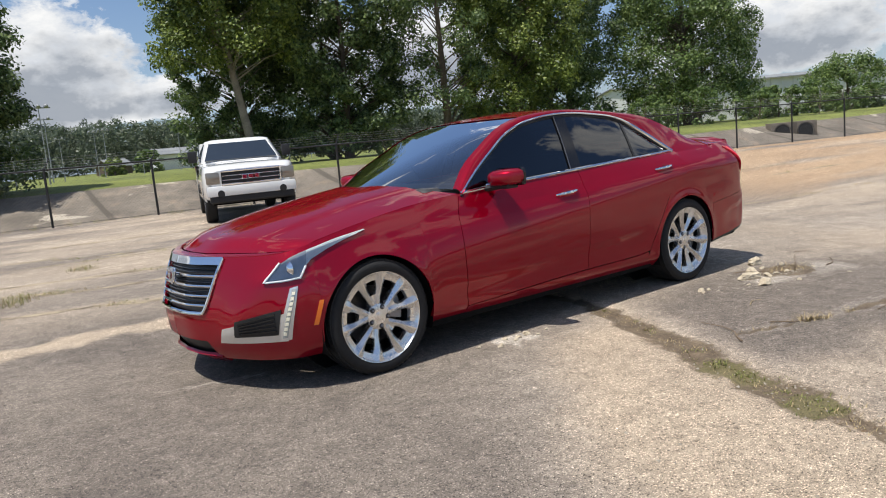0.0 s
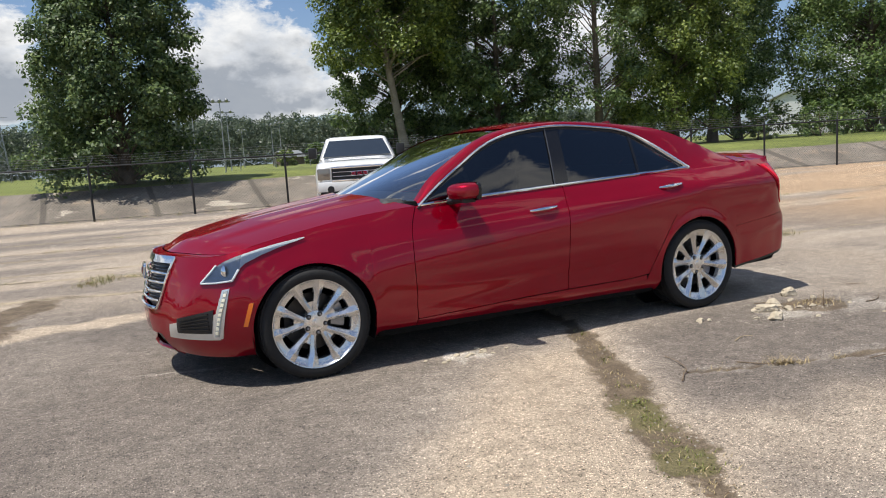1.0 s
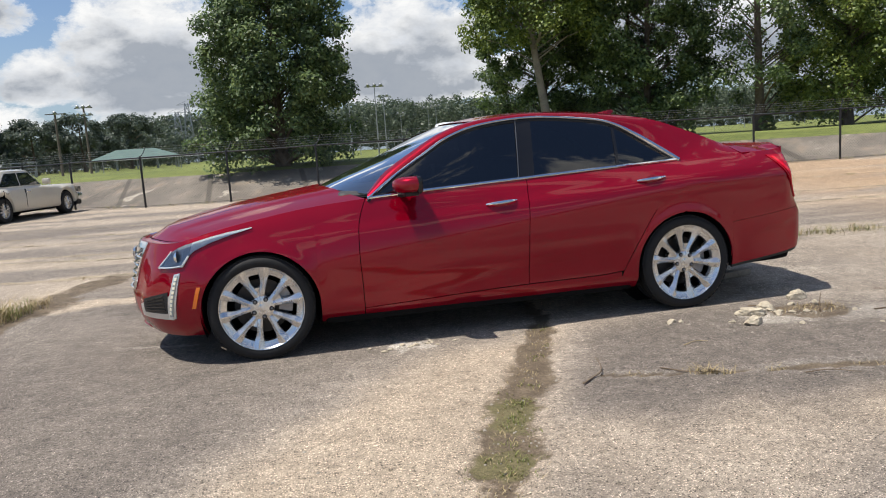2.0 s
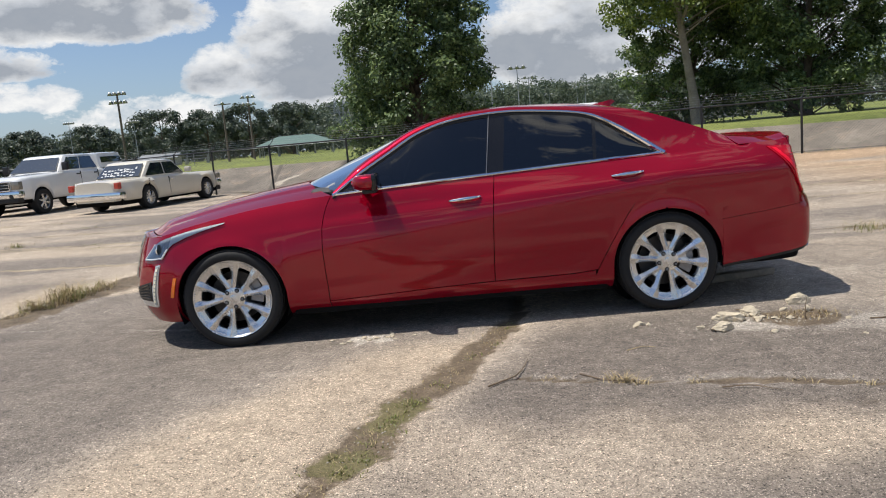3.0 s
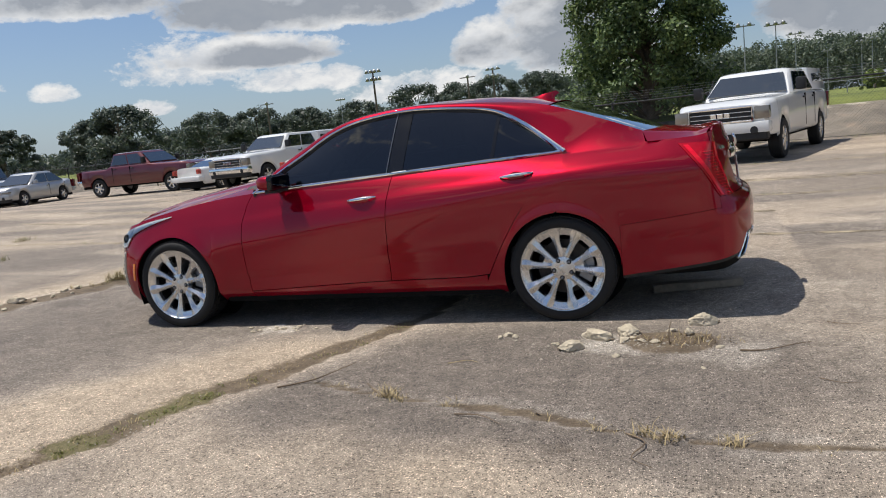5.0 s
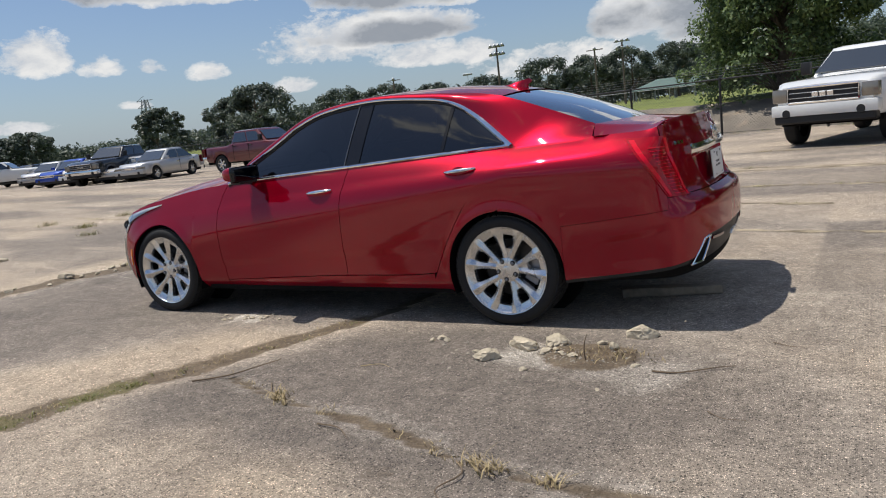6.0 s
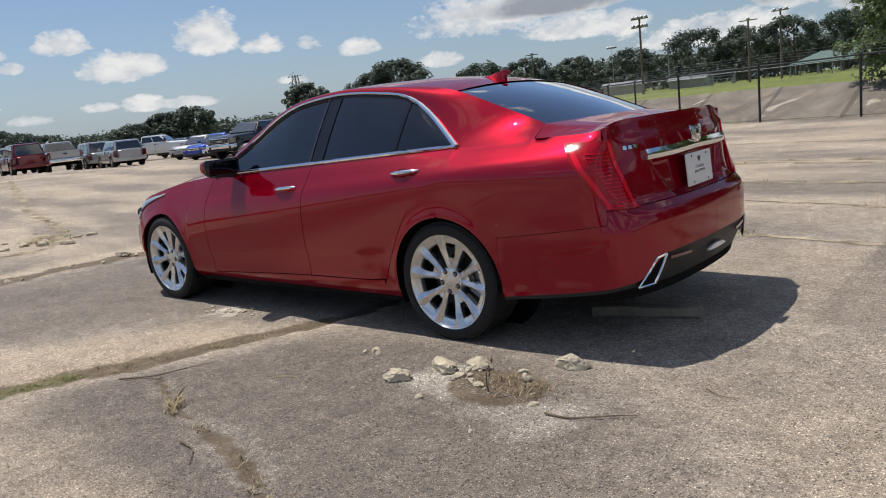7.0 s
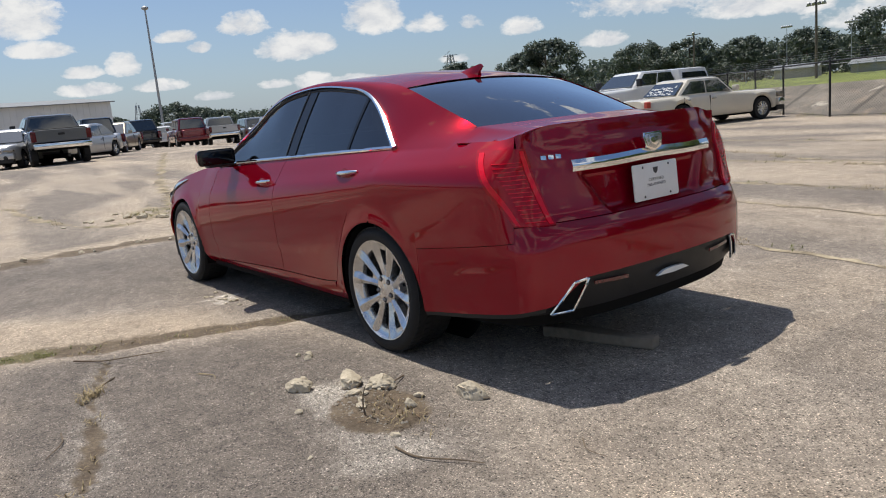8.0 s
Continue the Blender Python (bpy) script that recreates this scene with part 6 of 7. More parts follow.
    def pillar(u, v):
        """From the shoulder up to the roof's edge: the rail's own line, then the top of the quarter panel."""
        k = u * (80 + len(foot) - 1)
        if k <= 80:
            a, b, t = neg(rail_at(.9 * k / 80)), neg(spline(INNER, .9 * k / 80)), .9 * k / 80
            if k == 80:
                a = wall_top(1.5)
        else:
            x = foot[int(round(k)) - 80]
            t = .9 + .1 * (x - 1.5) / .5
            a, b = wall_top(x), neg(spline(INNER, t))
        return a.lerp(b, v) + Vector((0, -.014, .010)) * math.sin(math.pi * v) * (1 - sstep(.74, .94, t))

    def quarter_b(u, v):
        x = xq[int(round(u * (len(xq) - 1)))]
        lo = arch_z(x, AX_R) if x <= AX_R + ARCH else seam_z(x)
        if v < .25:
            return wall_x(x, lo + (.71 - lo) * v / .25)
        return wall_x(x, .71 + (top_z(x) - .71) * (v - .25) / .75)
    for k in (False, True):
        q = join(grid(quarter_a, 16, len(zs) - 1, 0, CORE, k), grid(quarter_b, len(xq) - 1, 24, .010, CORE, k))
        q = join(q, grid(pillar, 80 + len(foot) - 1, 12, 0, (.5, 0, .9), k))
        bmesh.ops.remove_doubles(q, verts=q.verts[:], dist=.0012)
        soft = [v for v in q.verts if not v.is_boundary and v.co.x > 1.50 and v.co.x < 2.08 and v.co.z > .985 and v.co.z < 1.17]
        for _ in range(14):
            bmesh.ops.smooth_vert(q, verts=soft, factor=.5, use_axis_x=True, use_axis_y=True, use_axis_z=True)
        part("quarter_panel", q, red, car, smooth=48)

    # rear bumper and the black valance under it
    s0 = s_of_x(AX_R + ARCH + .001)

    def cut(s):
        x, w, _, _ = plan_at(s)
        return .275 + .10 * (x - 1.822) + (.012 * sstep(.86, .72, w) + .104 * sstep(.72, .52, w)) * sstep(2.2, 2.45, x)

    s_mid = s_of_x(2.402)

    def bumper_run(sa0, sb0, top):
        def F(u, v):
            s = sa0 + (sb0 - sa0) * u
            hi = top(plan_at(s)[0])
            return wall(s, cut(s) + (hi - cut(s)) * v)
        return F
    for k in (False, True):
        b2 = join(grid(bumper_run(s0, s_mid, lambda x: seam_z(x) - .0025), 40, 16, .010, CORE, k), grid(bumper_run(s_mid, S_END, lambda x: .702), 50, 22, .010, CORE, k))
        part("rear_bumper", b2, red, car)
    s1 = s_of_w(.80, True)
    both("valance", lambda u, v: wall(s1 + (S_END - s1) * u, .312 + (cut(s1 + (S_END - s1) * u) + .01 - .312) * v, -.045 + .039 * v), 40, 8, M["black"], car, .01,
         "matt black plastic lower valance")
    both("bumper_edge", lambda u, v: wall(s0 + (s1 - s0 + .10) * u, cut(s0 + (s1 - s0 + .10) * u) - .020 + .022 * v, -.006), 24, 2, M["black"], car, .02)
    s2 = s_of_w(.12, True)
    both("reversing_lamp", patch([(s2, .384), (S_END, .380)], [(s2 + .05, .404), (S_END, .408)], .0), 16, 3, M["lamp_white"], car, .012)
    both("bumper_reflector", patch([(s_of_w(.50, True), .424), (s_of_w(.31, True), .416)], [(s_of_w(.50, True), .438), (s_of_w(.31, True), .432)], -.004), 12, 2, M["red_lens_dark"], car, .006, "dark red reflector strip")
    # trunk lid: face and deck
    s3 = s_of_w(.675, True)

    def trunk_face(u, v):
        sa_, sb_ = s_of_x(2.490), s_of_x(2.408)
        st = sa_ + (sb_ - sa_) * v
        ss = st + (S_END - st) * u
        lift = .022 * sstep(.86, 1.0, v) * (1 - sstep(.80, 1, clamp01(plan_at(ss)[1] / .72)))
        p = wall(ss, .706 + (top_z(plan_at(ss)[0]) - .706) * v)
        return p + Vector((.3 * lift, 0, lift))
    both("trunk_face", trunk_face, 72, 44, red, car)

    def deck(u, v):
        f = 1 - u
        sr = s_of_w(.72, True) + (S_END - s_of_w(.72, True)) * u
        r = wall(sr, top_z(plan_at(sr)[0]))
        f2 = clamp01(-r.y / .60)
        a = Vector((2.066 - .170 * f ** 2, -.745 * f, 1.127 - .012 * f * f))
        if f > .784:
            a = neg(INNER[-1]).lerp(neg(RAIL[-1]), (f - .784) / .216)
        p = a.lerp(r, v)
        e0, e1 = Vector((2.002, -.745, 1.059)), wall_top(2.40)
        ex = 2.002 + .398 * v
        want = wall_top(ex)
        se = s_of_w(.72, True)
        have = e0.lerp(wall(se, top_z(plan_at(se)[0])), v)
        p += (want - have) * sstep(.55, 1.0, f) * sstep(0, .15, v)
        p.x += .0066 * sstep(.9, 1.0, v) * (1 - sstep(.80, 1, f))
        p.z += .022 * sstep(.70, 1.0, v) * (1 - sstep(.80, 1, f)) - .010 * math.sin(math.pi * v) * (1 - f)
        return p
    both("trunk_lid", deck, 37, 18, red, car, .006, out=(2.2, 0, .5))
    # hood with its header strip
    hood_c = curve1((-2.27, .770), (-2.15, .818), (-1.9, .878), (-1.65, .930), (-1.18, 1.003), (-.98, 1.030))

    def lead(f):
        s = s_of_w(.80) * f
        p = wall(s, top_z(plan_at(s)[0]))
        return p

    def hood_at(f, v):
        p = lead(f)
        rx = -1.0 + .255 * f * f
        x = p.x + (rx - p.x) * v
        cx = -2.26 + 1.26 * v
        e = wall_top(max(-2.02, -2.0 + 1.26 * v)) if v > 0 else lead(1)
        e0 = lead(1)
        e = Vector((e0.x + (-.745 - e0.x) * v, 0, 0))
        t = wall_top(e.x)
        w = -t.y * f if v > .12 else (-p.y * (1 - v / .12) + -t.y * f * v / .12)
        zc = hood_c(cx)
        crown = 1 - f ** 2.3
        z = t.z + (zc - t.z) * crown + .010 * sstep(.68, .58, f) * sstep(0, .3, v) * sstep(0, .3, f)
        z0 = p.z + .004
        k = sstep(0, .16, v)
        return Vector((x, -w, z0 * (1 - k) + z * k))
    both("hood", lambda u, v: hood_at(.995 * u, .055 + .945 * v), 30, 40, red, car, .010, out=(-1.5, 0, .3))
    both("hood_header", lambda u, v: hood_at(u, .048 * v), 30, 3, red, car, .010, out=(-1.9, 0, .3))
    # roof, pillars, glass
    def roof(u, v):
        a = neg(spline(INNER, .4 + .4 * u))
        c = Vector((-.04 + 1.45 * u, 0, roof_z(-.04 + 1.45 * u)))
        f = 1 - v
        return Vector((c.x + (a.x - c.x) * f * f, a.y * f, c.z + (a.z - c.z) * f ** 2.2))
    both("roof", roof, 30, 14, red, car, .0, out=(.6, 0, .9))

    def screen(u0, u1, ca, cb, bulge):
        def F(u, v):
            a = neg(spline(INNER, u0 + (u1 - u0) * u))
            c = Vector(ca).lerp(Vector(cb), u) + Vector((0, 0, bulge * math.sin(math.pi * u)))
            f = 1 - v
            return Vector((c.x + (a.x - c.x) * f * f, a.y * f, c.z + (a.z - c.z) * f * f - .004))
        return F
    both("windscreen", screen(0, .4, (-1.0, 0, 1.026), (-.04, 0, 1.412), .004), 24, 16, M["glass_front"], car, 0, "clear windscreen", out=(-.2, 0, .9))
    both("rear_window", screen(.8, 1, (1.41, 0, 1.370), (2.068, 0, 1.128), .012), 20, 16, M["glass_rear"], car, 0, "tinted rear window", out=(1.5, 0, .8))
    both("cowl", lambda u, v: Vector((-1.02 + .262 * u * u + .09 * v, -.70 * u, 1.012 - .06 * u * u - .01 * v + .01)), 16, 4, M["black"], car, 0, out=(-.8, 0, .5))

    def side_glass(x0, x1):
        def F(u, v):
            x = x0 + (x1 - x0) * u
            b = wall_top(x)
            b = Vector((x, b.y + .012, b.z - .01))
            t = Vector((x, -rail_w(x) + .014, rail_z(x)))
            return b.lerp(t, v) + Vector((0, -.008 * math.sin(math.pi * v), 0))
        return F
    sg = side_glass(-.725, 1.49)

    def sub(a, b, out=0.0):
        """Part of the side window between two leaning lines (x at the belt, x at the rail)."""
        def F(u, v):
            x = (a[0] + (a[1] - a[0]) * v) * (1 - u) + (b[0] + (b[1] - b[0]) * v) * u
            p = sg((x + .725) / 2.215, v)
            return Vector((p.x, p.y - out, p.z))
        return F
    both("front_window", sub((-.715, -.72), (.30, .365)), 40, 10, M["glass"], car, 0, "dark tinted window", out=(.3, 0, 1.1))
    both("rear_door_window", sub((.405, .46), (1.02, 1.065)), 24, 10, M["glass"], car, 0, "dark tinted window", out=(.3, 0, 1.1))
    both("quarter_window", sub((1.035, 1.08), (1.487, 1.488)), 20, 10, M["glass"], car, 0, "dark tinted window", out=(.3, 0, 1.1))
    both("pillar_trim", sub((.295, .355), (.41, .468), .006), 8, 10, M["gloss_black"], car, .006, "gloss black pillar trim", out=(.3, 0, 1.1))
    both("window_divider", sub((1.018, 1.06), (1.04, 1.082), .005), 2, 8, M["gloss_black"], car, .005, out=(.3, 0, 1.1))
    for sgn in (-1, 1):
        top = [rail_at(i / 90 * .9) for i in range(91)]
        seal = tube([(p.x, sgn * (p.y - .004), p.z - .018) for p in top], .011, 8)
        part("window_seal", seal, M["black"], car)
        part("window_trim", tube([(p.x, sgn * (p.y + .006), p.z) for p in top], lambda t: .0075 + .010 * sstep(.72, .93, t), 8), M["chrome"], car, "chrome strip round the windows")
        belt = [wall_top(-.735 + 2.235 * i / 60) for i in range(61)]
        part("belt_trim", tube([(p.x, -sgn * (p.y - .004) if sgn > 0 else p.y - .004, p.z + .004) for p in belt], .0105, 8), M["chrome"], car, "chrome strip under the windows")
        part("division_bar", tube([(.296 + .062 * t, sgn * (lambda q: -q.y + .01)(sg((.296 + .062 * t + .725) / 2.215, t)), sg((.296 + .062 * t + .725) / 2.215, t).z) for t in (0, .25, .5, .75, 1)], .004, 6), M["satin_dark"], car)
    # lamps in front
    sa = s_of_x
    low = [(sa(-2.072), .618), (sa(-2.0), .622), (sa(-1.912), .632), (sa(-1.868), .700), (sa(-1.835), .726), (sa(-1.74), .762), (sa(-1.62), .797), (sa(-1.47), .833)]
    high = [(sa(-2.012), .716), (sa(-1.965), .742), (sa(-1.90), .762), (sa(-1.855), .772), (sa(-1.82), .780), (sa(-1.74), .797), (sa(-1.62), .818), (sa(-1.47), .838)]
    heads = both("headlight", patch(low, high, .001), 40, 8, M["lamp_bowl"], car, .01, "clear swept-back headlight")
    for k, h in enumerate(heads):
        part("lens", grid(patch(low, high, .013), 40, 8, .010, CORE, bool(k)), M["lens"], h)
        il = [(sa(-2.050), .634), (sa(-1.99), .638), (sa(-1.925), .650)]
        ih = [(sa(-1.998), .710), (sa(-1.955), .732), (sa(-1.905), .742)]
        part("lamp_housing", grid(patch(il, ih, .003), 12, 6, .002, CORE, bool(k)), M["lamp_bowl"], h)
        part("light_guide", grid(patch(low[3:], high[3:], .006), 30, 4, .003, CORE, bool(k)), M["lamp_white"], h)
        edge = [high[0], low[0], low[1], low[2], low[3]]
        pts = []
        for (a0, b0), (a1, b1) in zip(edge, edge[1:]):
            for i in range(8):
                p = wall(a0 + (a1 - a0) * i / 8, b0 + (b1 - b0) * i / 8, .006)
                pts.append((p.x, p.y * (-1 if k else 1), p.z + .005))
        part("light_strip", tube(pts, .0070, 6), M["lamp_white"], h)
        c = wall(sa(-1.965), .686, .004)
        proj = lathe([(.0, -.016), (.018, -.013), (.028, -.006), (.036, .002), (.040, .006)], "x", 24)
        for v in proj.verts:
            v.co = Vector((c.x + v.co.x, c.y + v.co.y, c.z + v.co.z))
            if k:
                v.co.y = -v.co.y
        part("projector", proj, M["chrome"], h)
    both("lamp_frame", patch([(sa(-2.040), .306), (sa(-1.985), .308)], [(sa(-1.968), .588), (sa(-1.928), .596)], .006), 6, 20, M["satin"], car, .012)
    drl_l, drl_h = [(sa(-2.022), .318), (sa(-2.000), .320)], [(sa(-1.958), .580), (sa(-1.938), .584)]
    drl = both("daylight_lamp", patch(drl_l, drl_h, .010), 4, 20, M["drl"], car, .010, "vertical daytime running lamp with pale cells")
    for k, d in enumerate(drl):
        for i in range(9):
            f0 = .06 + i * .104
            a0 = drl_l[0][0] + (drl_h[0][0] - drl_l[0][0]) * f0
            z0 = drl_l[0][1] + (drl_h[0][1] - drl_l[0][1]) * f0
            part("lamp_cell", grid(patch([(a0 + .004, z0), (a0 + .022, z0)], [(a0 + .008, z0 + .017), (a0 + .026, z0 + .017)], .013), 2, 2, .003, CORE, bool(k)), M["lamp_cell"], d)
    both("vent_frame", patch([(sw(.44), .287), (sa(-2.0), .300)], [(sw(.475), .372), (sa(-2.0), .455)], .005), 24, 8, M["satin"], car, .012, "bright frame of the side vent")
    both("side_vent", patch([(sw(.555), .328), (sa(-2.035), .338)], [(sw(.572), .418), (sa(-2.012), .478)], .009), 20, 8, M["black"], car, .004)
    for i in range(5):
        t = (i + .6) / 5.2
        both("vent_slat", patch([(sw(.59), .336 + .074 * t), (sa(-2.04), .345 + .118 * t)], [(sw(.59), .342 + .074 * t), (sa(-2.04), .352 + .118 * t)], .015), 16, 2, M["gloss_black"], car, .010)
    both("side_marker", patch([(sa(-1.872), .372), (sa(-1.848), .372)], [(sa(-1.830), .505), (sa(-1.806), .505)], .006), 4, 14, M["amber"], car, .008, "amber side marker lamp")
    # grille
    gw = curve1((.455, .345), (.50, .375), (.757, .462))
    grille = part("grille", grid(lambda u, v: wall(sw(gw(.455 + .302 * v)) * abs(2 * u - 1), .455 + .302 * v, -.03) if u <= .5 else
                                 (lambda p: Vector((p.x, -p.y, p.z)))(wall(sw(gw(.455 + .302 * v)) * abs(2 * u - 1), .455 + .302 * v, -.03)), 30, 10, 0, CORE), M["black"], car, "black grille with bright bars")

    def across(z, wmax, n=32, out=.0):
        pts = [wall(sw(wmax) * i / n, z, out) for i in range(n, -1, -1)]
        return pts + [Vector((p.x, -p.y, p.z)) for p in pts[-2::-1]]
    for i, z in enumerate((.500, .552, .606, .660)):
        bar = tube(across(z, gw(z) - .01, 32, .0), .0088, 8)
        part("grille_bar", bar, M["chrome"], grille, "chrome bar")
        for dz in (.017, .034):
            part("grille_slat", tube(across(z + dz, gw(z + dz) - .01, 24, -.016), .004, 5), M["gloss_black"], grille)
    left = [wall(sw(gw(z)), z, .006) for z in [.457 + .30 * i / 16 for i in range(17)]]
    ring = [Vector((p.x, p.y, p.z)) for p in left[::-1]] + across(.455, .345, 24, .006)[1:-1] + [Vector((p.x, -p.y, p.z)) for p in left]
    part("grille_surround", tube(ring, .011, 8), M["chrome"], grille, "chrome surround")
    part("grille_header", grid(lambda u, v: (lambda p: Vector((p.x, p.y if u <= .5 else -p.y, p.z)))(wall(sw(.462) * abs(2 * u - 1), .722 + .042 * v + .0 * u, .010)), 40, 4, .012, CORE), M["chrome"], grille, "chrome bar over the grille")
    nose = wall(0, .655, .02)
    shield = [(-.055, .045), (.055, .045), (.060, .02), (.045, -.035), (.0, -.058), (-.045, -.035), (-.060, .02)]
    for sc, off, mt in ((1.0, 0, "chrome"), (.80, .006, "lamp_grey"), (.46, .011, "red_lens_dark"), (.24, .016, "chrome")):
        b = prism([(a * sc, c * sc) for a, c in shield], -.006, .006, .002)
        for v in b.verts:
            v.co = Vector((nose.x - off + v.co.y + .10 * v.co.z, v.co.x, nose.z + v.co.z))
        part("nose_badge", b, M[mt], grille)
    # door handles
    for (hx, hz, nm) in ((.139, .862, 0), (1.215, .934, 1)):
        for k in (1, -1):
            pts = []
            for i in range(13):
                t = i / 12
                p = wall_x(hx - .105 + .21 * t, hz + .068 * (t - .5) * .21, .010 + .022 * math.sin(math.pi * t) ** .5)
                pts.append((p.x, p.y * k, p.z))
            h = tube(pts, lambda t: .012 * (math.sin(math.pi * (.06 + .88 * t)) ** .45), 10)
            dr = doors[nm][0 if k == 1 else 1]
            part("handle", h, M["chrome"], dr, "chrome pull handle")
            cup = lathe([(.0, .0), (.045, .004), (.060, .012)], "y", 20)
            c = wall_x(hx, hz - .014, .0)
            for v in cup.verts:
                v.co = Vector((c.x + v.co.x * .9, k * (c.y - .0035 + v.co.y * .3), c.z + v.co.z * .62))
            bmesh.ops.recalc_face_normals(cup, faces=cup.faces[:])
            part("handle_cup", cup, red, dr)
    # mirrors
    for k in (1, -1):
        bm = bmesh.new()
        bmesh.ops.create_uvsphere(bm, u_segments=24, v_segments=14, radius=1)
        for v in bm.verts:
            x, y, z = v.co
            f = lambda a, e: math.copysign(abs(a) ** e, a)
            x, y, z = f(x, .75), f(y, .62), f(z, .62)
            x = x * (.112 if x < 0 else .056)
            v.co = Vector((-.475 + x, k * (-.945 + y * .132), 1.028 + z * .052 - .006 * y))
            v.co.x = min(v.co.x + .035 * abs(y), -.436)
        mirror = part("door_mirror", bm, red, doors[0][0 if k == 1 else 1], "red door mirror with black foot")
        bm = box(-.515, -.425, -1.005, -.83, .958, .986, .010)
        for v in bm.verts:
            v.co.y *= k
        part("mirror_base", bm, M["black"], mirror)
        part("mirror_arm", tube([(-.52, -k * .79, .962), (-.50, -k * .84, .965), (-.47, -k * .90, .975)], .020, 8), M["black"], mirror)
        bm = box(-.452, -.412, -1.076, -.812, .974, 1.082, .030, 4)
        for v in bm.verts:
            v.co.y *= k
        part("mirror_back", bm, M["gloss_black"], mirror)
        bm = box(-.4115, -.4095, -1.048, -.840, .990, 1.066, .0008)
        for v in bm.verts:
            v.co.y *= k
        part("mirror_glass", bm, M["mirror"], mirror)
        part("mirror_strip", tube([(-.548, -k * .84, .990), (-.548, -k * .93, .988), (-.515, -k * 1.01, .990), (-.46, -k * 1.033, .998)], .006, 6), M["chrome"], mirror)
    # lamps at the back
    tl = [(sa(2.405), .708), (sa(2.517), .700)]
    th = [(sa(2.190), 1.030), (sa(2.468), 1.024)]
    tails = both("tail_light", patch(tl, th, .008), 14, 30, M["red_lens_mid"], car, .014, "tall red tail light with ribbed lens")
    for k, t in enumerate(tails):
        for i in range(15):
            f0 = .05 + i * .055
            def rib(u, v, f0=f0):
                ff = f0 + .012 * v
                a = [tl[0][j] + (th[0][j] - tl[0][j]) * ff for j in (0, 1)]
                b = [tl[1][j] + (th[1][j] - tl[1][j]) * ff for j in (0, 1)]
                g = .30 + .50 * u
                return wall(a[0] + (b[0] - a[0]) * g, a[1] + (b[1] - a[1]) * g, .013)
            part("lens_rib", grid(rib, 6, 1, .006, CORE, bool(k)), M["red_lens"], t)
        for g0, g1 in ((.06, .16), (.84, .95)):
            def edge(u, v, g0=g0, g1=g1):
                ff = .02 + .95 * v
                a = [tl[0][j] + (th[0][j] - tl[0][j]) * ff for j in (0, 1)]
                b = [tl[1][j] + (th[1][j] - tl[1][j]) * ff for j in (0, 1)]
                g = g0 + (g1 - g0) * u
                return wall(a[0] + (b[0] - a[0]) * g, a[1] + (b[1] - a[1]) * g, .0125)
            part("lens_edge", grid(edge, 2, 24, .004, CORE, bool(k)), M["red_lens"], t)
    # bright bar, badge, plate
    s5 = s_of_w(.52, True)
    def bar(u, v):
        ss = s5 + (S_END - s5) * (2 * u if u <= .5 else 2 - 2 * u)
        p = wall(ss, .905 + .050 * v + .006 * sstep(.3, 0, abs(u - .5)), .024 - .006 * abs(2 * v - 1))
        return Vector((p.x, p.y if u <= .5 else -p.y, p.z))
    part("trunk_bar", grid(bar, 60, 6, .028, CORE), M["chrome"], car, "broad chrome bar across the boot lid")
    for sc, off, mt in ((1.0, 0, "chrome"), (.78, .004, "lamp_grey"), (.45, .008, "chrome")):
        b = prism([(a * sc * 1.15, c * sc * .85) for a, c in shield], -.006, .006, .002)
        for v in b.verts:
            v.co = Vector((2.502 + off + v.co.y - .14 * v.co.z, v.co.x, .990 + v.co.z))
        part("boot_badge", b, M[mt], car)
    pl = part("number_plate", prism([(-.152, -.074), (-.146, -.080), (.146, -.080), (.152, -.074), (.152, .074), (.146, .080), (-.146, .080), (-.152, .074)], -.003, .003, .001), M["plate"], car, "white dealer plate")
    pl.matrix_world = pose(2.512, 0, .806, -4, 0, 90) @ Matrix.Diagonal((1.07, 1, 1.04, 1))
    for y in (-.088, .088):
        for z in (.064, -.064):
            b = lathe([(.0, .006), (.0045, .005), (.0055, .003)], "y", 10)
            part("plate_screw", b, M["ink"], pl).location = (y, -.010, z)
    for text, z, size in (("CERTIFIED", .000, .019), ("PRE-OWNED", -.022, .019)):
        cu = bpy.data.curves.new("words", "FONT")
        cu.body, cu.size, cu.align_x, cu.extrude = text, size, "CENTER", .0004
        cu.space_character = 1.2
        ob = new("plate_words", cu)
        cu.materials.append(M["ink"])
        ob.parent = pl
        ob.matrix_local = pose(0, -.0036, z, 90, 0, 0)
    b = prism([(-.018, .012), (.018, .012), (.012, -.008), (0, -.016), (-.012, -.008)], -.0005, .0005)
    part("plate_mark", b, M["ink"], pl).location = (0, -.0038, .046)
    for i in range(3):
        s6 = s_of_w(.665 - .038 * i, True)
        part("model_badge", grid(patch([(s6, .968), (s6 + .028, .966)], [(s6, .986), (s6 + .028, .984)], .006), 3, 3, .004, CORE), M["chrome"], car)
    # exhaust tips
    ex = [(s_of_w(.705, True), .322), (s_of_w(.605, True), .326), (s_of_w(.530, True), .458), (s_of_w(.600, True), .448)]
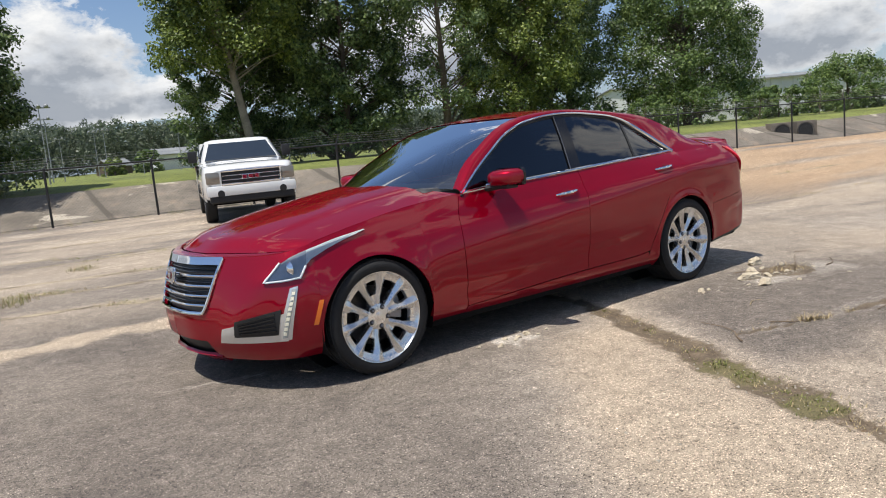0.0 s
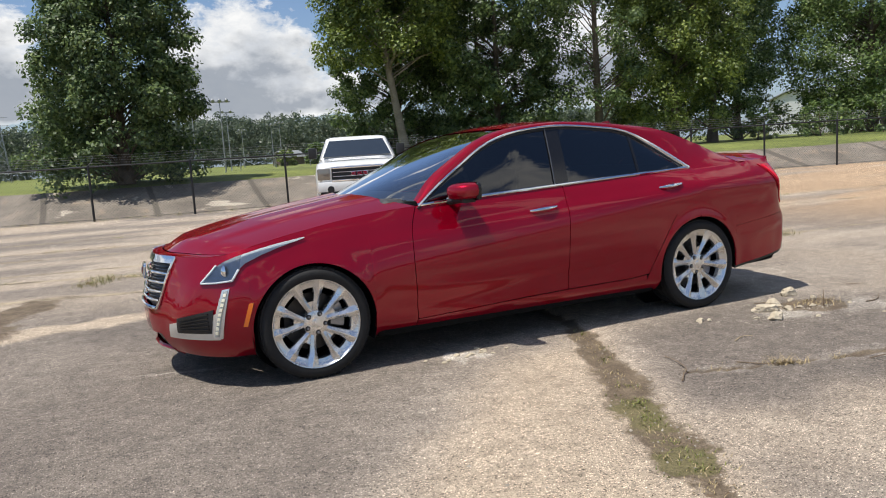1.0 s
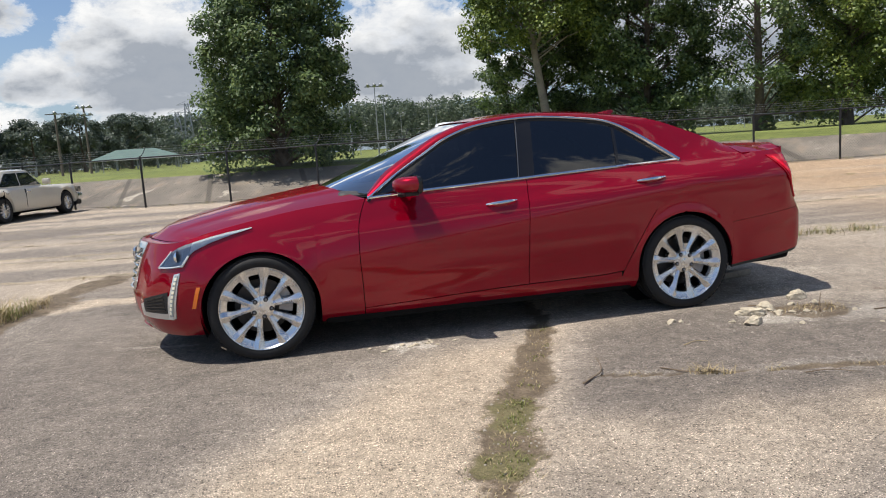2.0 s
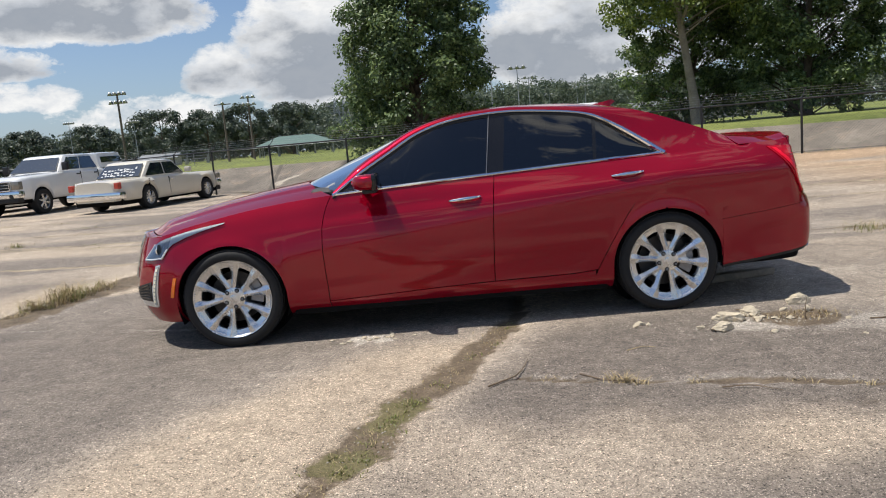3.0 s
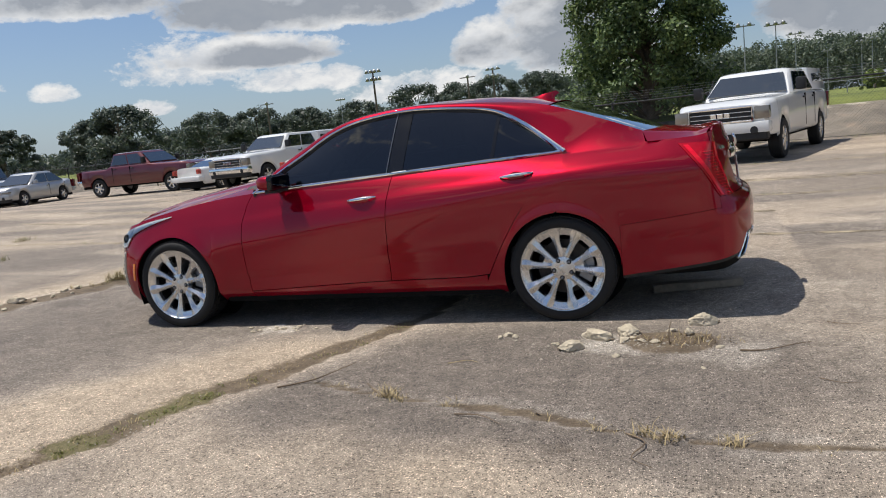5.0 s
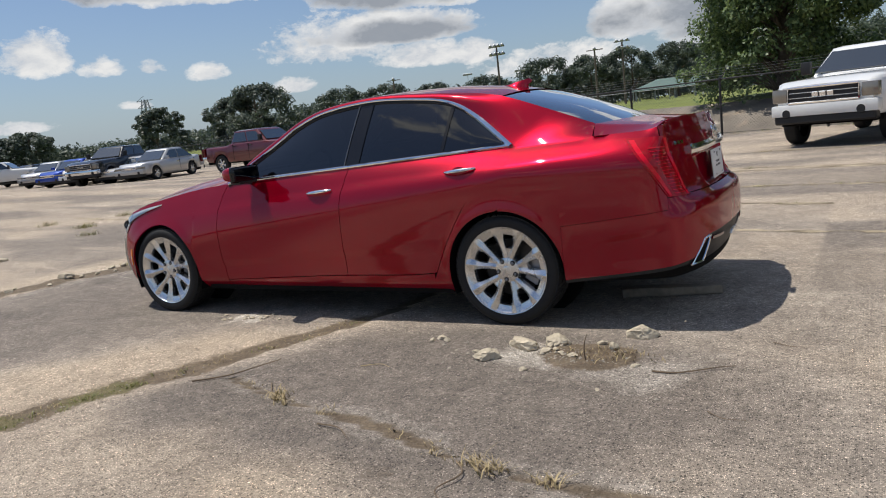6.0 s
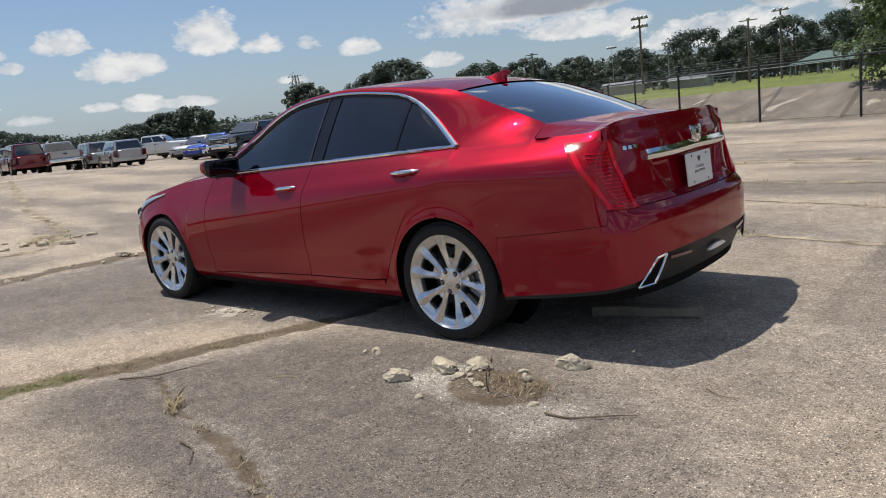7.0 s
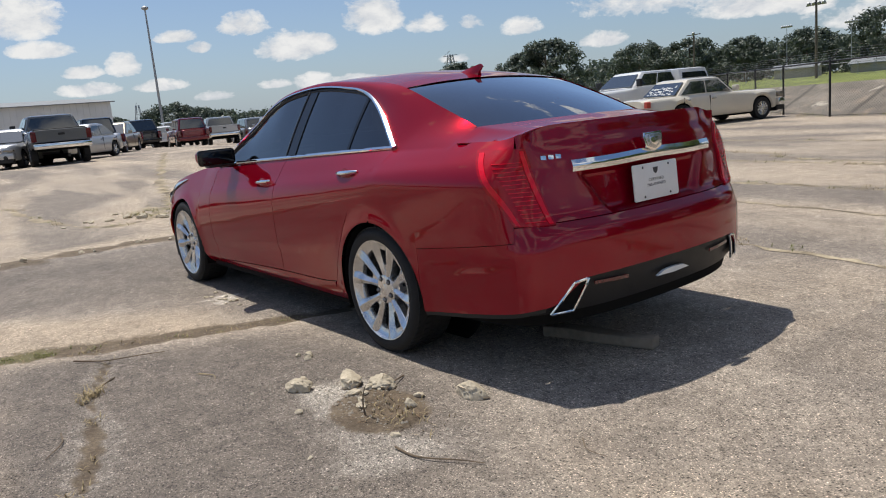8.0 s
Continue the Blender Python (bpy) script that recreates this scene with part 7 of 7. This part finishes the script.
    for k in (False, True):
        ringp = []
        for a, b in zip(ex, ex[1:] + ex[:1]):
            for i in range(6):
                t = i / 6
                p = wall(a[0] + (b[0] - a[0]) * t, a[1] + (b[1] - a[1]) * t, -.003)
                ringp.append((p.x, p.y if not k else -p.y, p.z))
        tip = part("exhaust_tip", tube(ringp + ringp[:1], .0075, 8), M["chrome"], car, "chrome trapezoid exhaust tip")
        part("exhaust_mouth", grid(patch([ex[0], ex[1]], [ex[3], ex[2]], -.006), 6, 6, 0, CORE, k), M["liner"], tip)
    # antenna fin
    fin = bmesh.new()
    rows = []
    for t in [i / 10 for i in range(11)]:
        h = .072 * (t ** 1.25) * (1 if t < .9 else (1 - (t - .9) * 3))
        x = 1.13 + .20 * t + .0
        w = .030 * math.sin(math.pi * min(1, .12 + t * .75)) + .003
        zb = roof_z(x) - .006
        rows.append([fin.verts.new(q) for q in ((x, -w, zb), (x, -w * .55, zb + h * .5), (x + .035 * t, -.004, zb + h), (x + .035 * t, .004, zb + h), (x, w * .55, zb + h * .5), (x, w, zb))])
    for a, b in zip(rows, rows[1:]):
        for q in range(5):
            fin.faces.new((a[q], a[q + 1], b[q + 1], b[q]))
    fin.faces.new(rows[-1])
    fin.faces.new(rows[0][::-1])
    bmesh.ops.recalc_face_normals(fin, faces=fin.faces[:])
    part("antenna_fin", fin, red, car)
    # underside, wheel wells, dark gaps behind the panels
    part("underbody", join(join(box(-1.07, 1.07, -.84, .84, .17, .40, .03), box(-2.10, -1.85, -.42, .42, .20, .60, .03)), box(1.85, 2.38, -.66, .66, .24, .62, .03)), M["liner"], car)
    both("inner_panel", lambda u, v: wall_x(-1.06 + 2.1 * u, .2 + (top_z(-1.06 + 2.1 * u) - .215) * v, -.016), 50, 10, M["liner"], car, 0)
    both("nose_panel", lambda u, v: wall(s_arch * u, .20 + .52 * v, -.05), 40, 8, M["liner"], car, 0)
    both("tail_panel", lambda u, v: wall(s0 + (S_END - s0) * u, .26 + .76 * v, -.045), 50, 8, M["liner"], car, 0)
    for ax in (AX_F, AX_R):
        for k in (-1, 1):
            w0 = -22 if ax < 0 else -5
            well = lathe([(.372, k * .50), (.374, k * .885)], "y", 30, math.radians(w0), math.radians(202 - w0))
            well = join(well, lathe([(.02, k * .50), (.374, k * .50)], "y", 30))
            bmesh.ops.translate(well, verts=well.verts[:], vec=(ax, 0, ARCH_Z))
            part("wheel_well", well, M["liner"], car)
    # cabin
    part("dashboard", box(-.92, -.42, -.66, .66, .72, 1.0, .06, 3), M["cabin"], car)
    part("cabin_floor", box(-.75, 1.75, -.74, .74, .42, .46), M["cabin"], car)
    part("parcel_shelf", box(1.52, 1.98, -.60, .60, .97, 1.0, .01), M["cabin"], car)
    for y in (-.37, .37):
        part("front_seat", join(join(box(-.05, .45, y - .25, y + .25, .45, .66, .06, 3), box(.38, .54, y - .25, y + .25, .6, 1.12, .06, 3)), box(.44, .55, y - .13, y + .13, 1.14, 1.30, .04, 3)), M["seat"], car)
    part("rear_seat", join(box(1.0, 1.45, -.62, .62, .45, .68, .06, 3), box(1.38, 1.58, -.62, .62, .6, 1.08, .06, 3)), M["seat"], car)
    for y in (-.4, .4):
        part("headrest", box(1.44, 1.54, y - .12, y + .12, 1.08, 1.19, .03, 3), M["seat"], car)
    wheel_ring = lathe([(.185 + .014 * math.cos(a), .014 * math.sin(a)) for a in [2 * math.pi * i / 8 for i in range(9)]], "x", 32)
    sw_ob = part("steering_wheel", wheel_ring, M["cabin"], car)
    sw_ob.matrix_local = pose(-.28, -.37, .95, 0, 22, 0)
    # wheels
    proto = build_wheel()
    yw = .905 - .121
    for ax in (AX_F, AX_R):
        for k in (1, -1):
            w = proto if (ax == AX_F and k == 1) else copy_thing(proto, Matrix())
            w.parent = car
            w.matrix_basis = pose(ax, -yw * k, HUB, 0, 8 if ax > 0 else -9, 0 if k == 1 else 180)
    return car


hero = hero_car()

# ---- small things on the ground ----
M["rock"] = surf("broken_concrete", (.50, .43, .32), .95, 0, .3, 9.0, .9, 45.0, spec=.2, fine=60.0)
M["wood"] = surf("grey_timber", (.24, .20, .155), .9, 0, .3, 6.0, .8, 30.0, spec=.2)
M["twig"] = surf("dry_twig", (.16, .115, .075), .9, 0, .3, 20.0)
M["straw"] = surf("dry_straw", (.36, .28, .15), .85, 0, .3, 20.0)
M["blade"] = leaf_mat("grass_blades", (.115, .130, .034), (.235, .245, .068), (.36, .33, .13))
M["grit"] = surf("grit", (.30, .265, .215), .95, 0, .4, 30.0)
M["litter"] = surf("leaf_litter", (.17, .112, .064), .95, 0, .4, 20.0)


def chunk(seed, sx, sy, sz):
    """A broken lump: a rough ball with flat breaks."""
    rng = random.Random(seed)
    bm = bmesh.new()
    bmesh.ops.create_icosphere(bm, subdivisions=4, radius=1)
    cuts = [(Vector((rng.uniform(-1, 1), rng.uniform(-1, 1), rng.uniform(-.6, 1))).normalized(), rng.uniform(.60, .88)) for _ in range(8)]
    for v in bm.verts:
        c = v.co * (1 + .30 * noise.fractal(v.co * 1.7 + Vector((seed, 0, 0)), 1, 2, 4))
        for n, d in cuts:
            e = c.dot(n) - d
            if e > 0:
                c = c - n * e * .92
        c += c.normalized() * .11 * noise.fractal(v.co * 5 + Vector((0, seed, 0)), 1, 2, 3)
        v.co = Vector((c.x * sx, c.y * sy, max(c.z, -.55) * sz))
    return bm


def rock(x, y, sx, sy, sz, rz, seed, label, name="concrete_chunk"):
    ob = part(name, chunk(seed, sx, sy, sz), M["rock"], None, smooth=55)
    ob.matrix_world = pose(x, y, ground_marks(x, y)[0] + sz * .45, 0, 0, rz)
    return tagged(ob, label, "rubble", "broken concrete round the hole")


rock(1.575, -1.475, .072, .046, .040, 20, 1, "pale lump of broken concrete on the asphalt")
rock(1.715, -1.27, .102, .060, .040, -10, 2, "rough crumbling lump of concrete")
rock(1.865, -1.195, .074, .050, .040, 30, 3, "rough broken lump of concrete")
rock(2.265, -.995, .080, .056, .046, 10, 4, "pale rounded lump of concrete")
rock(2.195, -1.265, .026, .020, .024, 40, 5, "small yellowish stone in the soil")
rock(1.16, -1.20, .035, .022, .018, 0, 6, "small chip of pale concrete")
rock(1.21, -1.235, .022, .018, .014, 50, 7, "small chip of pale concrete")
rock(1.12, -1.245, .018, .015, .012, 20, 8, "small chip of pale concrete")
rock(-.52, -1.00, .022, .02, .012, 0, 9, "small chip of pale concrete")
rock(-.60, -.96, .018, .016, .012, 0, 10, "small chip of pale concrete")
rock(-4.25, .05, .10, .06, .045, 20, 11, "pale slab of broken concrete by the crack")
rock(-4.15, .55, .05, .04, .03, 70, 12, "lump of broken concrete by the crack")
rock(-4.3, -.55, .06, .04, .03, 10, 13, "lump of broken concrete by the crack")
rock(2.02, -1.40, .03, .02, .015, 10, 14, "small chip of pale concrete")
rock(1.84, -1.60, .022, .02, .012, 10, 15, "small chip of pale concrete")

rng_r = random.Random(31)
for _i in range(9):
    _x, _y = rng_r.gauss(1.80, .30), rng_r.gauss(-1.36, .16)
    _s = rng_r.uniform(.012, .034)
    rock(_x, _y, _s * 1.2, _s * .8, _s * .55, rng_r.uniform(0, 180), 40 + _i, "small angular chip of pale concrete")
for _i in range(10):
    _x, _y = rng_r.gauss(-.55, .16), rng_r.gauss(-.99, .05)
    _s = rng_r.uniform(.010, .022)
    rock(_x, _y, _s * 1.2, _s * .8, _s * .5, rng_r.uniform(0, 180), 70 + _i, "small angular chip of pale concrete")

rng_b = random.Random(63)
for _i in range(22):
    _q = spline([(a, b, 0) for a, b in CRACK_B[1:]], rng_b.random())
    _s = rng_b.uniform(.018, .055)
    rock(_q.x + rng_b.gauss(0, .16), _q.y + rng_b.gauss(0, .08), _s * 1.2, _s * .85, _s * .6, rng_b.uniform(0, 180), 120 + _i, "lump of broken concrete in the sandy crack")
for _i in range(16):
    _s = rng_b.uniform(.03, .085)
    rock(rng_b.gauss(-7.2, .35), rng_b.gauss(-.05, .55), _s * 1.3, _s * .9, _s * .55, rng_b.uniform(0, 180), 160 + _i, "lump of broken asphalt on a heaved joint")

# grit and pebbles, thickest round the hole and along the cracks
rng_p = random.Random(77)
bm_p = bmesh.new()
for _i in range(1500):
    k = rng_p.random()
    if k < .35:
        x, y = rng_p.gauss(1.78, .24), rng_p.gauss(-1.40, .16)
    elif k < .44:
        t = rng_p.random()
        q = spline([(a, b, 0) for a, b in CRACK[2:9]], t)
        x, y = q.x + rng_p.gauss(0, .10), q.y + rng_p.gauss(0, .06)
    elif k < .58:
        q = spline([(a, b, 0) for a, b in CRACK_B], rng_p.random())
        x, y = q.x + rng_p.gauss(0, .2), q.y + rng_p.gauss(0, .1)
    else:
        x, y = rng_p.uniform(-4, 4.5), rng_p.uniform(-4.2, 2)
    s = rng_p.uniform(.0025, .008) * (1.6 if rng_p.random() < .12 else 1)
    z = ground_marks(x, y)[0]
    tmp = [bm_p.verts.new((x + s * a, y + s * b, z + s * c)) for a, b, c in ((1, .2, .1), (-.3, .9, .15), (-.8, -.6, .1), (.3, -.9, .2), (.05, .05, .85))]
    for a, b in ((0, 1), (1, 2), (2, 3), (3, 0)):
        bm_p.faces.new((tmp[a], tmp[b], tmp[4]))
part("pebbles", bm_p, M["grit"], None, smooth=0)
tagged(bpy.data.objects["pebbles"], "loose grit and pebbles scattered on the asphalt", "gravel", kind="stuff")

# timber under the tail
bm_t = box(-.30, .30, -.042, .042, 0, .055, .008, 2)
bmesh.ops.subdivide_edges(bm_t, edges=bm_t.edges[:], cuts=3, use_grid_fill=True)
for v in bm_t.verts:
    v.co += Vector((0, 1, .6)) * .007 * noise.fractal(v.co * 9, 1, 2, 3)
log = part("timber", bm_t, M["wood"], None, smooth=40)
log.matrix_world = pose(2.220, -.115, .002, 0, 0, 14)
tagged(log, "short weathered timber lying under the tail of the car", "timber")


def twig(pts, r, label, mat="twig"):
    path = [Vector((x, y, ground_marks(x, y)[0] + z)) for x, y, z in pts]
    fine = [spline([tuple(p) for p in path], i / 16) for i in range(17)]
    ob = part("twig", tube(fine, lambda t: .75 * r * (1.1 - .7 * t), 5), M[mat], None)
    return tagged(ob, label, "twig", "twigs on the lot")


twig([(2.44, -1.51, .008), (2.54, -1.505, .006), (2.62, -1.475, .01), (2.70, -1.42, .012), (2.78, -1.365, .006)], .006, "thin curved dry stick on the asphalt")
twig([(2.10, -1.43, .0), (2.095, -1.432, .04), (2.10, -1.428, .09), (2.112, -1.42, .13)], .0055, "short upright woody stem in the soil")
twig([(.14, -2.15, .012), (.22, -2.07, .008), (.30, -2.00, .02), (.35, -1.88, .015), (.39, -1.72, .008)], .007, "dark crooked twig near the grassy crack")
twig([(1.22, -2.42, .008), (1.35, -2.44, .012), (1.46, -2.52, .006)], .005, "thin dry twig beside the crack")
twig([(.95, -1.72, .006), (1.05, -1.68, .01), (1.12, -1.70, .005)], .004, "pale dry straw stem", "straw")
twig([(.62, -2.05, .006), (.75, -2.18, .012), (.92, -2.22, .006)], .005, "thin dry twig beside the crack")
twig([(1.98, -2.55, .006), (2.06, -2.66, .014), (2.02, -2.78, .01), (2.1, -2.85, .006)], .005, "crooked dry root in the crack")
twig([(1.83, -1.05, .006), (1.9, -1.16, .02), (1.98, -1.28, .01)], .005, "dry stem among the rubble")
twig([(2.9, -1.0, .005), (2.98, -1.06, .008), (3.06, -1.05, .004)], .003, "tiny dry stem on the asphalt")
twig([(2.75, -1.9, .005), (2.82, -1.96, .008), (2.90, -1.95, .004)], .003, "tiny dry stem on the asphalt")


def blades(name, label, spots, mat, seed, flat=0.0):
    """Tufts of narrow blades: spots are (x, y, spread, count, height)."""
    rng = np.random.default_rng(seed)
    verts, faces = [], []
    for x, y, spread_, count, high in spots:
        for _ in range(count):
            px, py = x + rng.normal() * spread_, y + rng.normal() * spread_
            z = ground_marks(px, py)[0] - .004
            a = rng.random() * 6.283
            h = high * (.4 + .8 * rng.random())
            w = .0016 + .0016 * rng.random()
            ln = (.35 + .9 * rng.random() + flat) * h
            dx, dy = math.cos(a), math.sin(a)
            up = h * max(.08, 1 - flat)
            k = len(verts)
            for t, ww in ((0, w), (.5, w * .9), (1, w * .15)):
                cx, cy, cz = px + dx * ln * t * t, py + dy * ln * t * t, z + up * (t - .25 * t * t)
                verts += [(cx - dy * ww, cy + dx * ww, cz), (cx + dy * ww, cy - dx * ww, cz)]
            faces += [(k, k + 1, k + 3, k + 2), (k + 2, k + 3, k + 5, k + 4)]
    me = bpy.data.meshes.new(name)
    me.from_pydata(verts, [], faces)
    me.materials.append(mat)
    return tagged(new(name, me), label, "grass", kind="stuff")


crack_pts = [(a, b, 0) for a, b in CRACK]
rng_g = random.Random(5)
green, dry, duff = [], [], []
for _i in range(120):
    t = rng_g.uniform(.20, .74)
    q = spline(crack_pts, t)
    dens = math.exp(-((t - .50) / .05) ** 2) + .8 * math.exp(-((t - .63) / .035) ** 2) + .06
    if rng_g.random() < dens:
        green.append((q.x + rng_g.gauss(0, .045), q.y + rng_g.gauss(0, .03), .026, 13, .024))
    if rng_g.random() < .7:
        dry.append((q.x + rng_g.gauss(0, .06), q.y + rng_g.gauss(0, .04), .03, 5, .022))
for _i in range(260):
    q = spline(crack_pts, rng_g.uniform(.18, .78))
    duff.append((q.x + rng_g.gauss(0, .055), q.y + rng_g.gauss(0, .04), .04, 14, .016))
for _i in range(60):
    duff.append((SOIL[0] + rng_g.gauss(0, .14), SOIL[1] + rng_g.gauss(0, .09), .03, 10, .018))
    dry.append((SOIL[0] + rng_g.gauss(.06, .12), SOIL[1] + rng_g.gauss(.03, .07), .03, 2, .035))
for _i in range(60):
    q = spline([(a, b, 0) for a, b in CRACK_B], rng_g.random())
    duff.append((q.x + rng_g.gauss(0, .12), q.y + rng_g.gauss(0, .06), .05, 14, .03))
for x, y, n, h in ((-3.78, 1.50, 20, .21), (-3.88, 1.15, 10, .15), (-3.62, 1.90, 9, .14), (-4.0, .8, 4, .07)):
    for _k in range(n):
        dry.append((x + rng_g.gauss(0, .09), y + rng_g.gauss(0, .12), .03, 16, h))
        if rng_g.random() < .5:
            green.append((x + rng_g.gauss(0, .09), y + rng_g.gauss(0, .12), .03, 12, h * .8))
for _i in range(26):
    q = spline([(a, b, 0) for a, b in CRACK_C], rng_g.random() ** 1.2)
    dry.append((q.x + rng_g.gauss(0, .02), q.y + rng_g.gauss(0, .015), .025, 8, .03))
for x, y in ((.78, -2.2), (.84, -2.22), (2.15, -2.60), (2.35, -2.62), (2.05, -2.58)):
    for _k in range(3):
        dry.append((x + rng_g.gauss(0, .03), y + rng_g.gauss(0, .02), .02, 14, .06))
for j in JOINTS:
    for _i in range(16):
        q = spline([(a, b, 0) for a, b in j], rng_g.random())
        (green if rng_g.random() < .55 else dry).append((q.x + rng_g.gauss(0, .08), q.y + rng_g.gauss(0, .03), .08, 26, .05))
for x, y in ((-2.75, 4.4), (-2.6, 4.7), (-1.55, 6.6), (-10.5, 5.6), (-8.2, 3.1), (-7.6, 7.4), (-9.1, 8.2), (4.2, 1.6), (4.6, 1.55), (5.0, 1.5), (-9.6, 4.0), (-9.65, 4.05), (-11.3, 4.36), (-7.4, .3)):
    green.append((x, y, .10, 60, .12))
    dry.append((x, y, .10, 40, .14))
for i in range(60):
    x = -26 + i * .75
    green.append((x + rng_g.gauss(0, .3), fence_y(x) - .05 + rng_g.gauss(0, .06), .12, 22, .16))
    dry.append((x + rng_g.gauss(0, .3), fence_y(x) + rng_g.gauss(0, .06), .12, 18, .16))
blades("grass_tufts", "short green grass growing in the cracks", green, M["blade"], 1)
blades("dry_grass", "dry straw-coloured grass in the cracks", dry, M["straw"], 2)
blades("leaf_litter", "brown pine straw and litter lying in the cracks", duff, M["litter"], 3, .75)
